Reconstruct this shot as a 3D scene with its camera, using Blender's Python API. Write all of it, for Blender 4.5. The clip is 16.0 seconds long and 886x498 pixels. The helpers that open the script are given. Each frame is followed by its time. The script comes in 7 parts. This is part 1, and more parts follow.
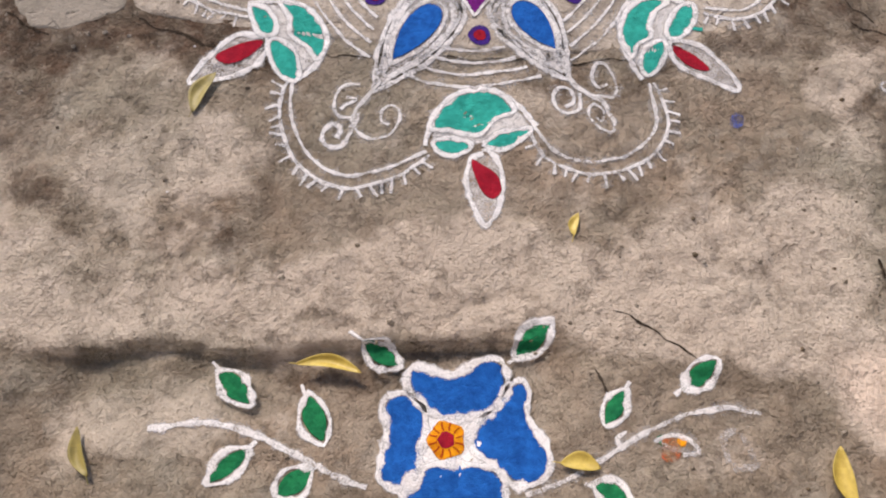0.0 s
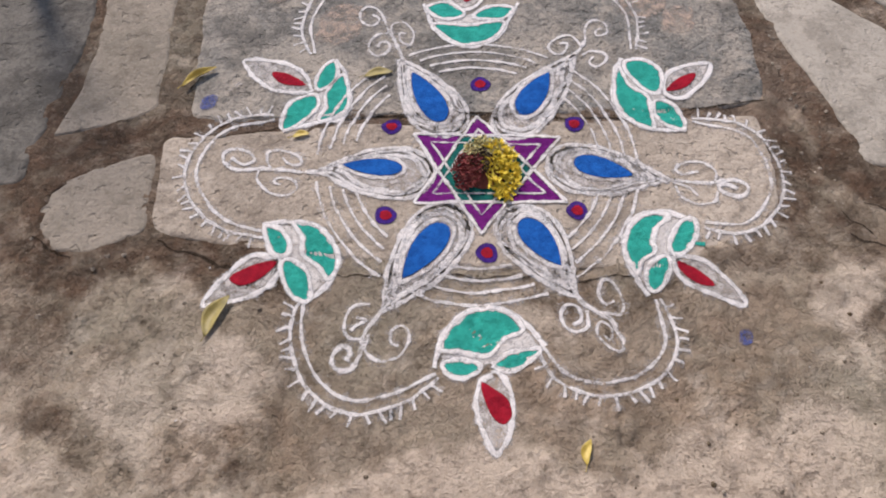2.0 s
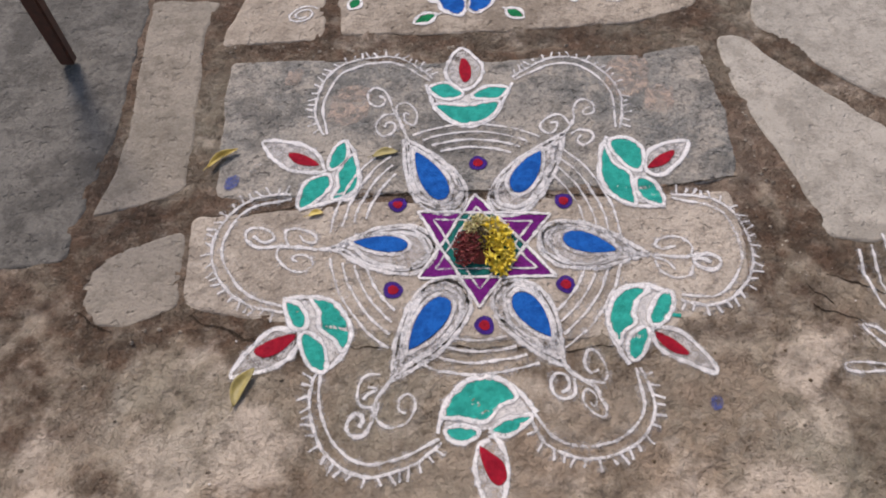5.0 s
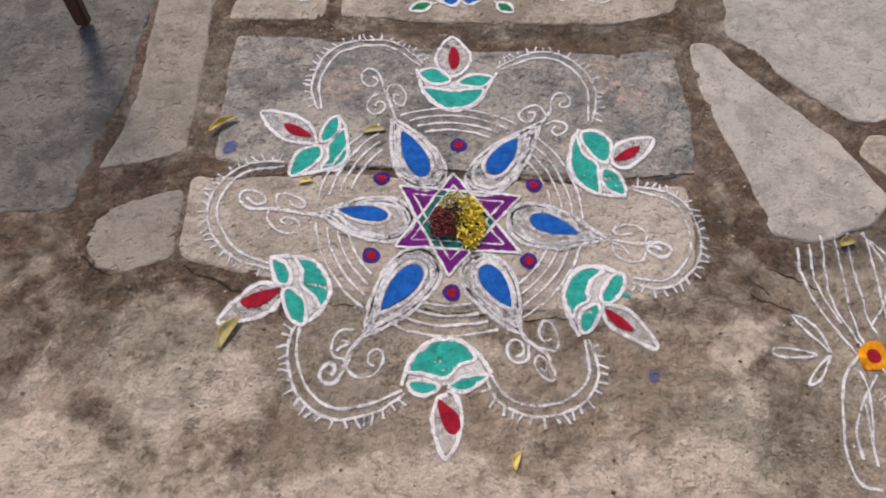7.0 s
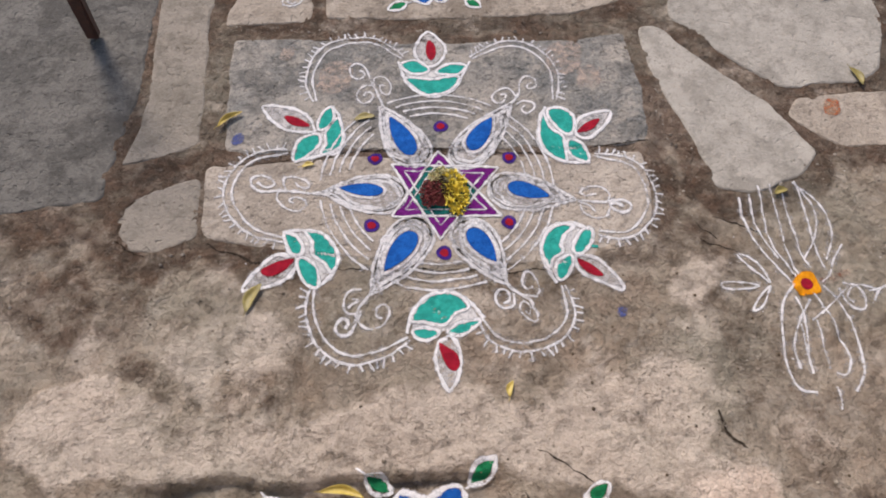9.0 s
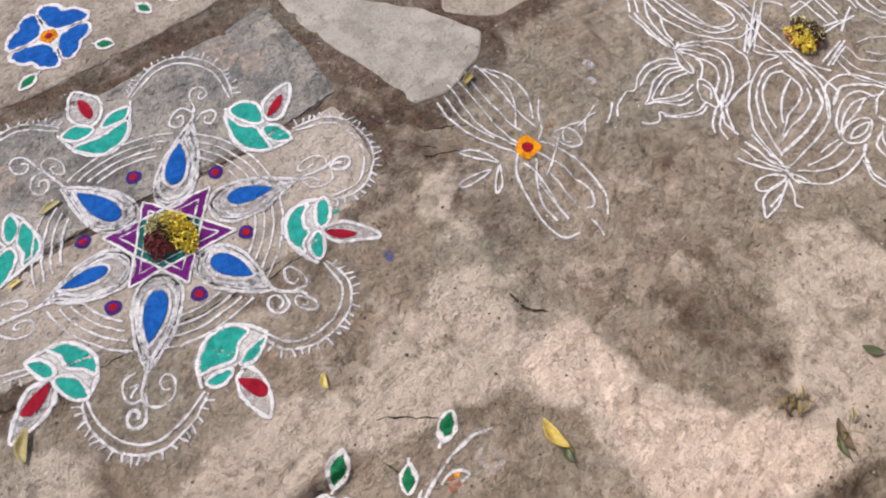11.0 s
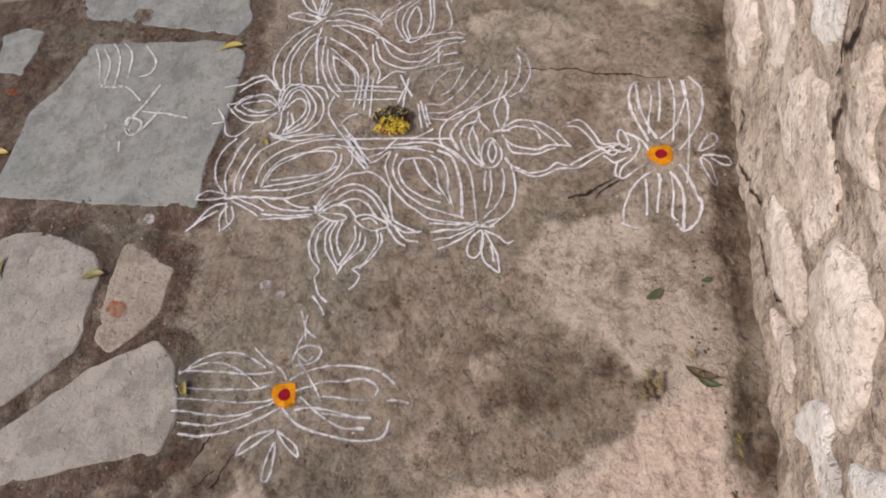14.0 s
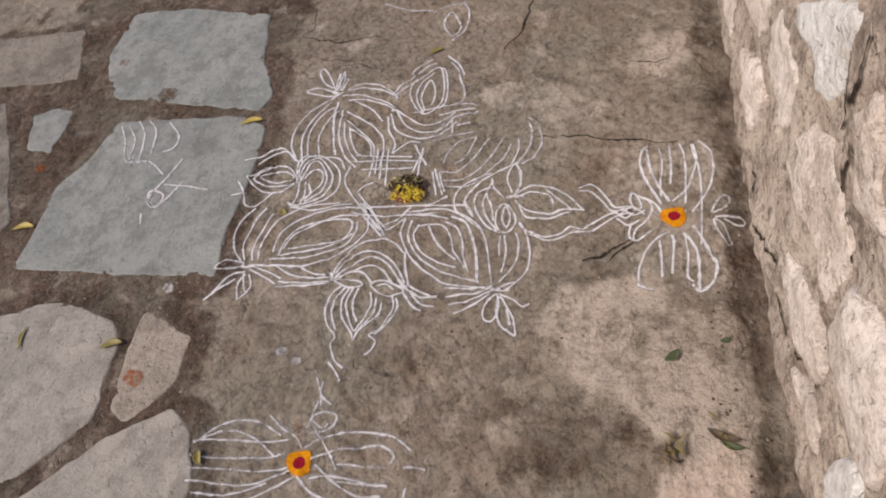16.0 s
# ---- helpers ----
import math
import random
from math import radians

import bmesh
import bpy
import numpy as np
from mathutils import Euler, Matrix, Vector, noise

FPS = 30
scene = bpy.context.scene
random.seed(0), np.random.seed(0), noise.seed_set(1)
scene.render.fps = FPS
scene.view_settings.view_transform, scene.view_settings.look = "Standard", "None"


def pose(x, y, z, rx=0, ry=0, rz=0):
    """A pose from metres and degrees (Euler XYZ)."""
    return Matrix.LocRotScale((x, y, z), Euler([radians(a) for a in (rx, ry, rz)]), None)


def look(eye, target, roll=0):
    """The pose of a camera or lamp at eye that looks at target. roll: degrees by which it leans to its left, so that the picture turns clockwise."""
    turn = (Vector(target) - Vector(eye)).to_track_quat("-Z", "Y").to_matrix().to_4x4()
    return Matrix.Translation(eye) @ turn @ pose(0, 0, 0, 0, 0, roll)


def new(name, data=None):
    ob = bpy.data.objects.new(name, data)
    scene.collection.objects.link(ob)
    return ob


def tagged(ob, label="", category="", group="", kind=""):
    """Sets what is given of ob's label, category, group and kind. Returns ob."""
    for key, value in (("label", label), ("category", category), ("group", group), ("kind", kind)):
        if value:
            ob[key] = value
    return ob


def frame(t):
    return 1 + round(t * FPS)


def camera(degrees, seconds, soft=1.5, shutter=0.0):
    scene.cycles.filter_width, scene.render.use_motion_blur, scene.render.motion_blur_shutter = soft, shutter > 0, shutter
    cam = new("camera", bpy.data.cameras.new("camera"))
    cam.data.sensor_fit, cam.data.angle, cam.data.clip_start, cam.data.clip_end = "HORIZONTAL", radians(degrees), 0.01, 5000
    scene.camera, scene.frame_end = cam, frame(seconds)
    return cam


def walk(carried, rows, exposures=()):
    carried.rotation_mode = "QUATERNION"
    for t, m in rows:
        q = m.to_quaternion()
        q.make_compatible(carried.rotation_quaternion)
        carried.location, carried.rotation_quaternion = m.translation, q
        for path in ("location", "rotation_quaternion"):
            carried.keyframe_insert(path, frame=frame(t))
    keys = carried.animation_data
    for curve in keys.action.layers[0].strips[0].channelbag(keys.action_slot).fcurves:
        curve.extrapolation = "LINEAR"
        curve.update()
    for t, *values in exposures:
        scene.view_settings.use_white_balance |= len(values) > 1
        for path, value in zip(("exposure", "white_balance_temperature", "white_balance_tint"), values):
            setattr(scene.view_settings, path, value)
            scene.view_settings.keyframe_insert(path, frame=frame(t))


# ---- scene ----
cam = camera(61.2, 16.0, soft=1.9)
PATH = [
    (0, (-0.082, -1.075, 1.122), (-0.058, -0.338, -0.737), 1.7),
    (0.5, (-0.085, -1.033, 1.14), (-0.084, -0.198, -0.678), 1.3),
    (1, (-0.082, -0.966, 1.171), (-0.078, -0.018, -0.59), 1.5),
    (1.5, (-0.084, -0.945, 1.182), (-0.085, 0.066, -0.543), 0.2),
    (2, (-0.075, -0.936, 1.194), (-0.083, 0.11, -0.51), -1.0),
    (2.5, (-0.071, -0.927, 1.205), (-0.065, 0.122, -0.498), 0.3),
    (3, (-0.074, -0.914, 1.219), (-0.044, 0.168, -0.463), 2.2),
    (3.5, (-0.077, -0.913, 1.24), (-0.015, 0.148, -0.454), 3.6),
    (4, (-0.082, -0.887, 1.3), (-0.041, 0.151, -0.409), 1.4),
    (4.2, (-0.068, -0.871, 1.336), (-0.076, 0.192, -0.359), -1.2),
    (6.3, (-0.057, -0.952, 1.496), (-0.094, 0.003, -0.261), -3.6),
    (6.5, (-0.026, -0.955, 1.523), (-0.072, -0.019, -0.244), -3.8),
    (7, (-0.021, -0.995, 1.521), (-0.024, 0.02, -0.202), 2.7),
    (7.5, (-0.05, -1.062, 1.575), (-0.096, 0.018, -0.107), -1.5),
    (8, (-0.063, -1.154, 1.7), (-0.075, -0.143, -0.025), -2.4),
    (8.2, (-0.072, -1.173, 1.707), (-0.053, -0.185, -0.031), 0.4),
    (10.3, (-0.033, -1.243, 1.669), (0.135, -0.183, -0.019), -1.3),
    (10.5, (0.012, -1.259, 1.674), (0.211, -0.214, -0.02), -3.5),
    (11, (0.087, -1.243, 1.663), (0.594, -0.412, -0.084), -2.9),
    (11.5, (0.16, -1.26, 1.664), (0.852, -0.557, -0.076), -8.8),
    (12, (0.222, -1.257, 1.666), (1.019, -0.675, -0.073), -11.3),
    (12.5, (0.255, -1.256, 1.664), (1.158, -0.703, -0.033), -14.2),
    (13, (0.277, -1.241, 1.66), (1.259, -0.769, -0.018), -14.3),
    (13.5, (0.282, -1.208, 1.662), (1.273, -0.737, -0.01), -19.4),
    (14, (0.311, -1.178, 1.707), (1.342, -0.703, 0.06), -21.2),
    (14.5, (0.286, -1.186, 1.7), (1.431, -0.648, 0.151), -20.3),
    (15, (0.276, -1.189, 1.698), (1.47, -0.653, 0.185), -21.0),
    (15.5, (0.294, -1.209, 1.695), (1.512, -0.663, 0.205), -21.4),
    (16, (0.282, -1.188, 1.694), (1.473, -0.671, 0.172), -20.9),
]
walk(cam, [(t, look(eye, target, roll)) for t, eye, target, roll in PATH],
     exposures=[(0, 0.68, 7100, 15), (3.5, 0.54, 6900, 15), (7.5, 0.53, 6950, 15), (11, 0.71, 6800, 13), (12.5, 0.38, 7050, 16), (16, 0.22, 7050, 16)])

# ---- world and light ----
world = bpy.data.worlds.new("sky")
scene.world = world
world.use_nodes = True
wn = world.node_tree.nodes
sky = wn.new("ShaderNodeTexSky")
sky.sky_type, sky.sun_disc = "NISHITA", False
sky.sun_elevation, sky.sun_rotation = radians(46), radians(-27)
world.node_tree.links.new(sky.outputs["Color"], wn["Background"].inputs["Color"])
wn["Background"].inputs["Strength"].default_value = 0.115
sun_data = bpy.data.lights.new("sun", "SUN")
sun_data.energy, sun_data.angle, sun_data.color = 2.6, radians(14), (1.0, 0.955, 0.905)
sun = new("sun", sun_data)
sun.matrix_world = look((-2.5, 4.9, 5.7), (0, 0, 0))

# ---- plain arithmetic: noise, splines, shapes ----
TAB = np.random.RandomState(7).rand(64, 64)


def vnoise(x, y, scale, seed=0):
    """Smooth value noise between 0 and 1 over the plan."""
    u, v = np.asarray(x) / scale + 17.3 * seed, np.asarray(y) / scale + 9.1 * seed
    i, j = np.floor(u).astype(int), np.floor(v).astype(int)
    f, g = u - i, v - j
    f, g = f * f * (3 - 2 * f), g * g * (3 - 2 * g)
    a, b = TAB[i % 64, j % 64], TAB[(i + 1) % 64, j % 64]
    c, d = TAB[i % 64, (j + 1) % 64], TAB[(i + 1) % 64, (j + 1) % 64]
    return (a * (1 - f) + b * f) * (1 - g) + (c * (1 - f) + d * f) * g


def fbm(x, y, scale, seed=0, octaves=4):
    total, weight = 0, 0
    for k in range(octaves):
        total = total + vnoise(x, y, scale / 2 ** k, seed + 3 * k) * 0.55 ** k
        weight += 0.55 ** k
    return total / weight


def ramp(v, lo, hi):
    s = np.clip((v - lo) / (hi - lo), 0, 1)
    return s * s * (3 - 2 * s)


def spline(points, step=0.006, closed=False):
    """A smooth curve through a few control points, in even steps."""
    p = np.array(points, float)
    q = np.vstack([p[-1:], p, p[:2]]) if closed else np.vstack([2 * p[0] - p[1], p, 2 * p[-1] - p[-2]])
    out = []
    for k in range(len(q) - 3):
        a, b, c, d = q[k:k + 4]
        t = np.linspace(0, 1, 14)[:-1, None]
        out.append(0.5 * (2 * b + (c - a) * t + (2 * a - 5 * b + 4 * c - d) * t ** 2 + (3 * b - a - 3 * c + d) * t ** 3))
    out.append(q[-2][None])
    return even(np.vstack(out), step)


def even(p, step):
    d = np.r_[0, np.cumsum(np.hypot(*np.diff(p, axis=0).T))]
    n = max(2, int(d[-1] / step) + 1)
    s = np.linspace(0, d[-1], n)
    return np.stack([np.interp(s, d, p[:, 0]), np.interp(s, d, p[:, 1])], 1)


def along(p):
    t = np.gradient(p, axis=0)
    t /= np.hypot(*t.T)[:, None] + 1e-9
    return t, np.stack([-t[:, 1], t[:, 0]], 1)


def ring_normals(p):
    """Normals of a closed outline, turned outwards."""
    t = np.roll(p, -1, 0) - np.roll(p, 1, 0)
    t /= np.hypot(*t.T)[:, None] + 1e-9
    nr = np.stack([t[:, 1], -t[:, 0]], 1)
    q = np.roll(p, -1, 0)
    return nr if (p[:, 0] * q[:, 1] - q[:, 0] * p[:, 1]).sum() > 0 else -nr


def drop_shape(base, tip, half, p=1.0, n=26):
    """A closed teardrop, round at its base and pointed at its tip."""
    base, tip = np.array(base, float), np.array(tip, float)
    ax = tip - base
    nr = np.array([-ax[1], ax[0]]) / np.hypot(*ax)
    s = (1 - np.cos(np.linspace(0, math.pi, n))) / 2
    w = np.sqrt(s) * (1 - s) ** p
    w = half * w / w.max()
    one = base + s[:, None] * ax + w[:, None] * nr
    two = base + s[:, None] * ax - w[:, None] * nr
    return np.vstack([one, two[-2:0:-1]])


def lens_shape(a, b, half, n=22, lean=0.0):
    """A closed leaf shape, pointed at both ends."""
    a, b = np.array(a, float), np.array(b, float)
    ax = b - a
    nr = np.array([-ax[1], ax[0]]) / np.hypot(*ax)
    s = np.linspace(0, 1, n)
    w = half * np.sin(math.pi * s) ** 0.85
    m = lean * np.sin(math.pi * s)
    one = a + s[:, None] * ax + (w + m)[:, None] * nr
    two = a + s[:, None] * ax + (m - w)[:, None] * nr
    return np.vstack([one, two[-2:0:-1]])


def inside(x, y, poly):
    res = np.zeros(np.shape(x), bool)
    for (x0, y0), (x1, y1) in zip(poly, np.roll(poly, -1, axis=0)):
        if y0 != y1:
            res ^= ((y0 > y) != (y1 > y)) & (x < (x1 - x0) * (y - y0) / (y1 - y0) + x0)
    return res


# ---- materials ----
def nodes_of(name):
    m = bpy.data.materials.new(name)
    m.use_nodes = True
    nt = m.node_tree
    return m, nt, nt.nodes["Principled BSDF"], nt.links


def noise_node(nt, scale, detail=4, rough=0.6, w=0.0):
    tc = nt.nodes.new("ShaderNodeTexCoord")
    mp = nt.nodes.new("ShaderNodeMapping")
    mp.inputs["Location"].default_value = (w, w * 1.7, w * 0.6)
    n = nt.nodes.new("ShaderNodeTexNoise")
    n.inputs["Scale"].default_value, n.inputs["Detail"].default_value, n.inputs["Roughness"].default_value = scale, detail, rough
    nt.links.new(tc.outputs["Object"], mp.inputs["Vector"])
    nt.links.new(mp.outputs["Vector"], n.inputs["Vector"])
    return n.outputs["Fac"]


def mapped(nt, sock, lo, hi, a=0.0, b=1.0):
    r = nt.nodes.new("ShaderNodeMapRange")
    r.inputs["From Min"].default_value, r.inputs["From Max"].default_value = lo, hi
    r.inputs["To Min"].default_value, r.inputs["To Max"].default_value = a, b
    nt.links.new(sock, r.inputs["Value"])
    return r.outputs["Result"]


def calc(nt, op, a, b):
    m = nt.nodes.new("ShaderNodeMath")
    m.operation = op
    for k, v in enumerate((a, b)):
        if isinstance(v, (int, float)):
            m.inputs[k].default_value = v
        else:
            nt.links.new(v, m.inputs[k])
    return m.outputs[0]


def blend(nt, fac, a, b, kind="MIX"):
    m = nt.nodes.new("ShaderNodeMix")
    m.data_type, m.blend_type = "RGBA", kind
    for key, v in (("Factor", fac), ("A", a), ("B", b)):
        s = [i for i in m.inputs if i.name == key and (key == "Factor" and i.type == "VALUE" or i.type == "RGBA")][0]
        if isinstance(v, tuple):
            s.default_value = (*v, 1)
        elif isinstance(v, (int, float)):
            s.default_value = v
        else:
            nt.links.new(v, s)
    return [o for o in m.outputs if o.type == "RGBA"][0]


def bump(nt, height, strength, distance, normal=None):
    b = nt.nodes.new("ShaderNodeBump")
    b.inputs["Strength"].default_value, b.inputs["Distance"].default_value = strength, distance
    nt.links.new(height, b.inputs["Height"])
    if normal:
        nt.links.new(normal, b.inputs["Normal"])
    return b.outputs["Normal"]


def attr(nt, name):
    a = nt.nodes.new("ShaderNodeAttribute")
    a.attribute_name = name
    return a.outputs["Fac"]


def rock(name, base, light, dark, grain=1.0, rough=0.92, own=True, relief=1.0):
    """Weathered stone: broad tone, blotches, fine grain, pits and relief."""
    m, nt, bs, ln = nodes_of(name)
    big, mid, fine, pit = noise_node(nt, 3.2, 4), noise_node(nt, 15, 6, 0.7, 3), noise_node(nt, 160 * grain, 3, 0.7, 5), noise_node(nt, 45, 2, 0.5, 8)
    c = blend(nt, mapped(nt, big, 0.42, 0.62), base, light)
    c = blend(nt, mapped(nt, mid, 0.5, 0.66, 0, 0.8), c, dark)
    c = blend(nt, mapped(nt, mid, 0.46, 0.36, 0, 0.6), c, light)
    c = blend(nt, mapped(nt, noise_node(nt, 75 * grain, 4, 0.7, 71), 0.54, 0.62, 0, 0.6), c, dark)
    c = blend(nt, mapped(nt, noise_node(nt, 55 * grain, 4, 0.7, 77), 0.57, 0.64, 0, 0.45), c, light)
    c = blend(nt, mapped(nt, fine, 0.52, 0.66, 0, 0.45), c, dark)
    c = blend(nt, mapped(nt, fine, 0.46, 0.36, 0, 0.35), c, light)
    c = blend(nt, mapped(nt, noise_node(nt, 6, 8, 0.7, 31), 0.52, 0.60, 0, 0.55), c, dark)
    c = blend(nt, mapped(nt, noise_node(nt, 9, 8, 0.72, 37), 0.54, 0.60, 0, 0.65), c, light)
    if own:
        info = nt.nodes.new("ShaderNodeObjectInfo")
        c = blend(nt, mapped(nt, info.outputs["Random"], 0, 1, 0, 0.35), c, light)
    ln.new(c, bs.inputs["Base Color"])
    bs.inputs["Roughness"].default_value = rough
    bs.inputs["Specular IOR Level"].default_value = 0.2
    h = calc(nt, "ADD", calc(nt, "MULTIPLY", mid, 0.8), calc(nt, "MULTIPLY", mapped(nt, pit, 0.62, 0.7), -0.35))
    nm = bump(nt, noise_node(nt, 7, 9, 0.65, 83), 0.9, 0.022 * relief)
    nm = bump(nt, h, 0.8, 0.014 * relief, nm)
    ln.new(bump(nt, fine, 0.6, 0.0025, nm), bs.inputs["Normal"])
    return m


def powder(name, colour, deep, cover, worn=0.0):
    """Loose coloured powder strewn on stone: gritty, thin at its edges."""
    m, nt, bs, ln = nodes_of(name)
    grit, blot = noise_node(nt, 420, 3, 0.75), noise_node(nt, 60, 3, 0.6, 4)
    c = blend(nt, mapped(nt, blot, 0.4, 0.68), colour, deep)
    c = blend(nt, mapped(nt, grit, 0.55, 0.75, 0, 0.5), c, deep)
    bs.inputs["Roughness"].default_value = 1.0
    bs.inputs["Specular IOR Level"].default_value = 0.05
    clump = noise_node(nt, 26, 6, 0.7, 9)
    c = blend(nt, mapped(nt, clump, 0.50, 0.60, 0, 0.6), c, deep)
    ln.new(c, bs.inputs["Base Color"])
    ln.new(bump(nt, grit, 0.8, 0.003, bump(nt, clump, 0.8, 0.012)), bs.inputs["Normal"])
    v = calc(nt, "ADD", calc(nt, "MULTIPLY", calc(nt, "SUBTRACT", grit, 0.5), 1.5), calc(nt, "MULTIPLY", calc(nt, "SUBTRACT", blot, 0.5), 1.3))
    if worn:
        scuff = mapped(nt, noise_node(nt, 7, 5, 0.6, 14), 0.44, 0.62, 0, worn)
        v = calc(nt, "SUBTRACT", v, scuff)
    v = calc(nt, "ADD", v, calc(nt, "SUBTRACT", cover, calc(nt, "MULTIPLY", attr(nt, "edge"), 0.92)))
    ln.new(mapped(nt, v, 0.14, 0.72), bs.inputs["Alpha"])
    return m


def plain(name, colour, second, scale=30, rough=0.6, rel=0.3, dist=0.002, stretch=None):
    m, nt, bs, ln = nodes_of(name)
    n = noise_node(nt, scale, 5, 0.65)
    ln.new(blend(nt, mapped(nt, n, 0.35, 0.65), colour, second), bs.inputs["Base Color"])
    bs.inputs["Roughness"].default_value = rough
    ln.new(bump(nt, n, rel, dist), bs.inputs["Normal"])
    return m


GRANITE = rock("granite_grey", (0.165, 0.162, 0.152), (0.36, 0.315, 0.265), (0.065, 0.062, 0.058), 1.0, relief=1.4)
BUFF = rock("buff_stone", (0.285, 0.235, 0.185), (0.40, 0.335, 0.27), (0.14, 0.107, 0.08))
SLATE = rock("blue_grey_stone", (0.225, 0.235, 0.215), (0.315, 0.313, 0.283), (0.14, 0.136, 0.118), 1.0, relief=0.4)
DULL = rock("dull_brown_stone", (0.19, 0.165, 0.133), (0.285, 0.243, 0.198), (0.105, 0.085, 0.065), 1.0, relief=0.8)
# concrete colours lowered to carry the shade that lies over this floor
CONCRETE = rock("shaded_concrete", (0.075, 0.069, 0.061), (0.165, 0.15, 0.132), (0.034, 0.030, 0.026), 0.9)
GREYSTONE = rock("warm_grey_stone", (0.285, 0.257, 0.218), (0.39, 0.348, 0.297), (0.155, 0.135, 0.11), 1.0, relief=0.5)
BROWNSTONE = rock("brown_stone", (0.30, 0.25, 0.20), (0.43, 0.365, 0.30), (0.14, 0.11, 0.085), 1.1)
WALLSTONE = rock("wall_stone", (0.62, 0.51, 0.42), (0.80, 0.70, 0.61), (0.28, 0.21, 0.16), 0.75, relief=1.6)
LIMEWASH = rock("lime_washed_stone", (0.74, 0.70, 0.64), (0.82, 0.79, 0.74), (0.44, 0.36, 0.29), 0.8, relief=1.8)
MORTAR = rock("wall_mortar", (0.42, 0.33, 0.26), (0.60, 0.495, 0.40), (0.11, 0.08, 0.06), 0.8, own=False, relief=2.0)
WHITE = powder("white_powder", (0.82, 0.79, 0.78), (0.70, 0.66, 0.64), 0.92, 0.15)
WHITE_THIN = powder("thin_white_powder", (0.70, 0.66, 0.64), (0.58, 0.53, 0.50), 0.44)
WHITE_DUSTY = powder("dusty_white_powder", (0.74, 0.70, 0.68), (0.60, 0.56, 0.53), 0.62)
WHITE_HAZE = powder("faint_white_powder", (0.66, 0.62, 0.59), (0.56, 0.51, 0.47), 0.36)
RUST = powder("rust_powder", (0.48, 0.06, 0.015), (0.36, 0.04, 0.012), 0.9)
WHITE_WORN = powder("worn_white_powder", (0.80, 0.77, 0.76), (0.66, 0.62, 0.60), 0.82, 0.22)
BLUE = powder("blue_powder", (0.012, 0.115, 0.42), (0.008, 0.07, 0.28), 1.32)
TEAL = powder("teal_powder", (0.024, 0.36, 0.29), (0.016, 0.26, 0.21), 1.32)
GREEN = powder("green_powder", (0.012, 0.20, 0.075), (0.008, 0.12, 0.05), 1.32)
DEEP_TEAL = powder("deep_teal_powder", (0.012, 0.14, 0.12), (0.01, 0.09, 0.085), 1.32)
RED = powder("red_powder", (0.36, 0.015, 0.03), (0.24, 0.012, 0.025), 1.32)
PURPLE = powder("purple_powder", (0.165, 0.018, 0.17), (0.11, 0.012, 0.12), 1.32)
VIOLET = powder("violet_powder", (0.06, 0.025, 0.20), (0.045, 0.02, 0.13), 0.85)
ORANGE = powder("orange_powder", (0.80, 0.33, 0.015), (0.62, 0.20, 0.01), 1.32)
CRACK = powder("crack_soil", (0.05, 0.036, 0.026), (0.03, 0.022, 0.016), 0.80)
BLUE_DUST = powder("blue_dust", (0.10, 0.13, 0.34), (0.08, 0.10, 0.26), 0.42)
CHALK = powder("worn_chalk", (0.55, 0.44, 0.37), (0.48, 0.37, 0.30), 0.36)
RUST_DUST = powder("rust_dust", (0.50, 0.20, 0.06), (0.42, 0.10, 0.05), 0.38)
BROWN_DUST = powder("brown_dust", (0.20, 0.12, 0.07), (0.13, 0.075, 0.045), 0.40)
PINK_DUST = powder("pink_dust", (0.40, 0.20, 0.15), (0.33, 0.15, 0.12), 0.30)
WHITE_GRAIN = plain("white_grain", (0.76, 0.73, 0.71), (0.62, 0.58, 0.56), 60, 0.95)
YELLOW_LEAF = plain("yellow_leaf", (0.55, 0.41, 0.09), (0.38, 0.27, 0.05), 60, 0.5)
OLIVE_LEAF = plain("olive_leaf", (0.30, 0.235, 0.06), (0.19, 0.15, 0.04), 60, 0.55)
GREEN_LEAF = plain("dark_green_leaf", (0.05, 0.075, 0.03), (0.09, 0.09, 0.035), 60, 0.5)
BROWN_LEAF = plain("brown_leaf", (0.13, 0.085, 0.045), (0.07, 0.05, 0.03), 60, 0.7)
PETAL = plain("yellow_petal", (0.84, 0.68, 0.09), (0.66, 0.50, 0.05), 90, 0.6)
PETAL_PALE = plain("cream_petal", (0.62, 0.56, 0.30), (0.42, 0.35, 0.14), 90, 0.6)
WILTED = plain("wilted_petal", (0.10, 0.065, 0.035), (0.05, 0.03, 0.02), 90, 0.8)
CLAY = plain("rust_powder_heap", (0.24, 0.065, 0.05), (0.14, 0.04, 0.03), 120, 0.95, 0.8)
MAROON = plain("maroon_petal", (0.26, 0.045, 0.042), (0.15, 0.025, 0.025), 90, 0.8)
WOOD = plain("dark_red_wood", (0.075, 0.028, 0.018), (0.04, 0.016, 0.012), 40, 0.45)

# ---- meshes ----
def mesh_object(name, verts, faces, material, parent=None, label="", edge=None, smooth=True):
    me = bpy.data.meshes.new(name)
    me.from_pydata([tuple(map(float, v)) for v in verts], [], faces)
    if edge is not None:
        a = me.attributes.new("edge", "FLOAT", "POINT")
        a.data.foreach_set("value", np.asarray(edge, np.float32))
    if smooth:
        me.polygons.foreach_set("use_smooth", np.ones(len(me.polygons), bool))
    me.materials.append(material)
    me.update()
    ob = new(name, me)
    if parent:
        ob.parent = parent
    if label:
        ob["label"] = label
    return ob


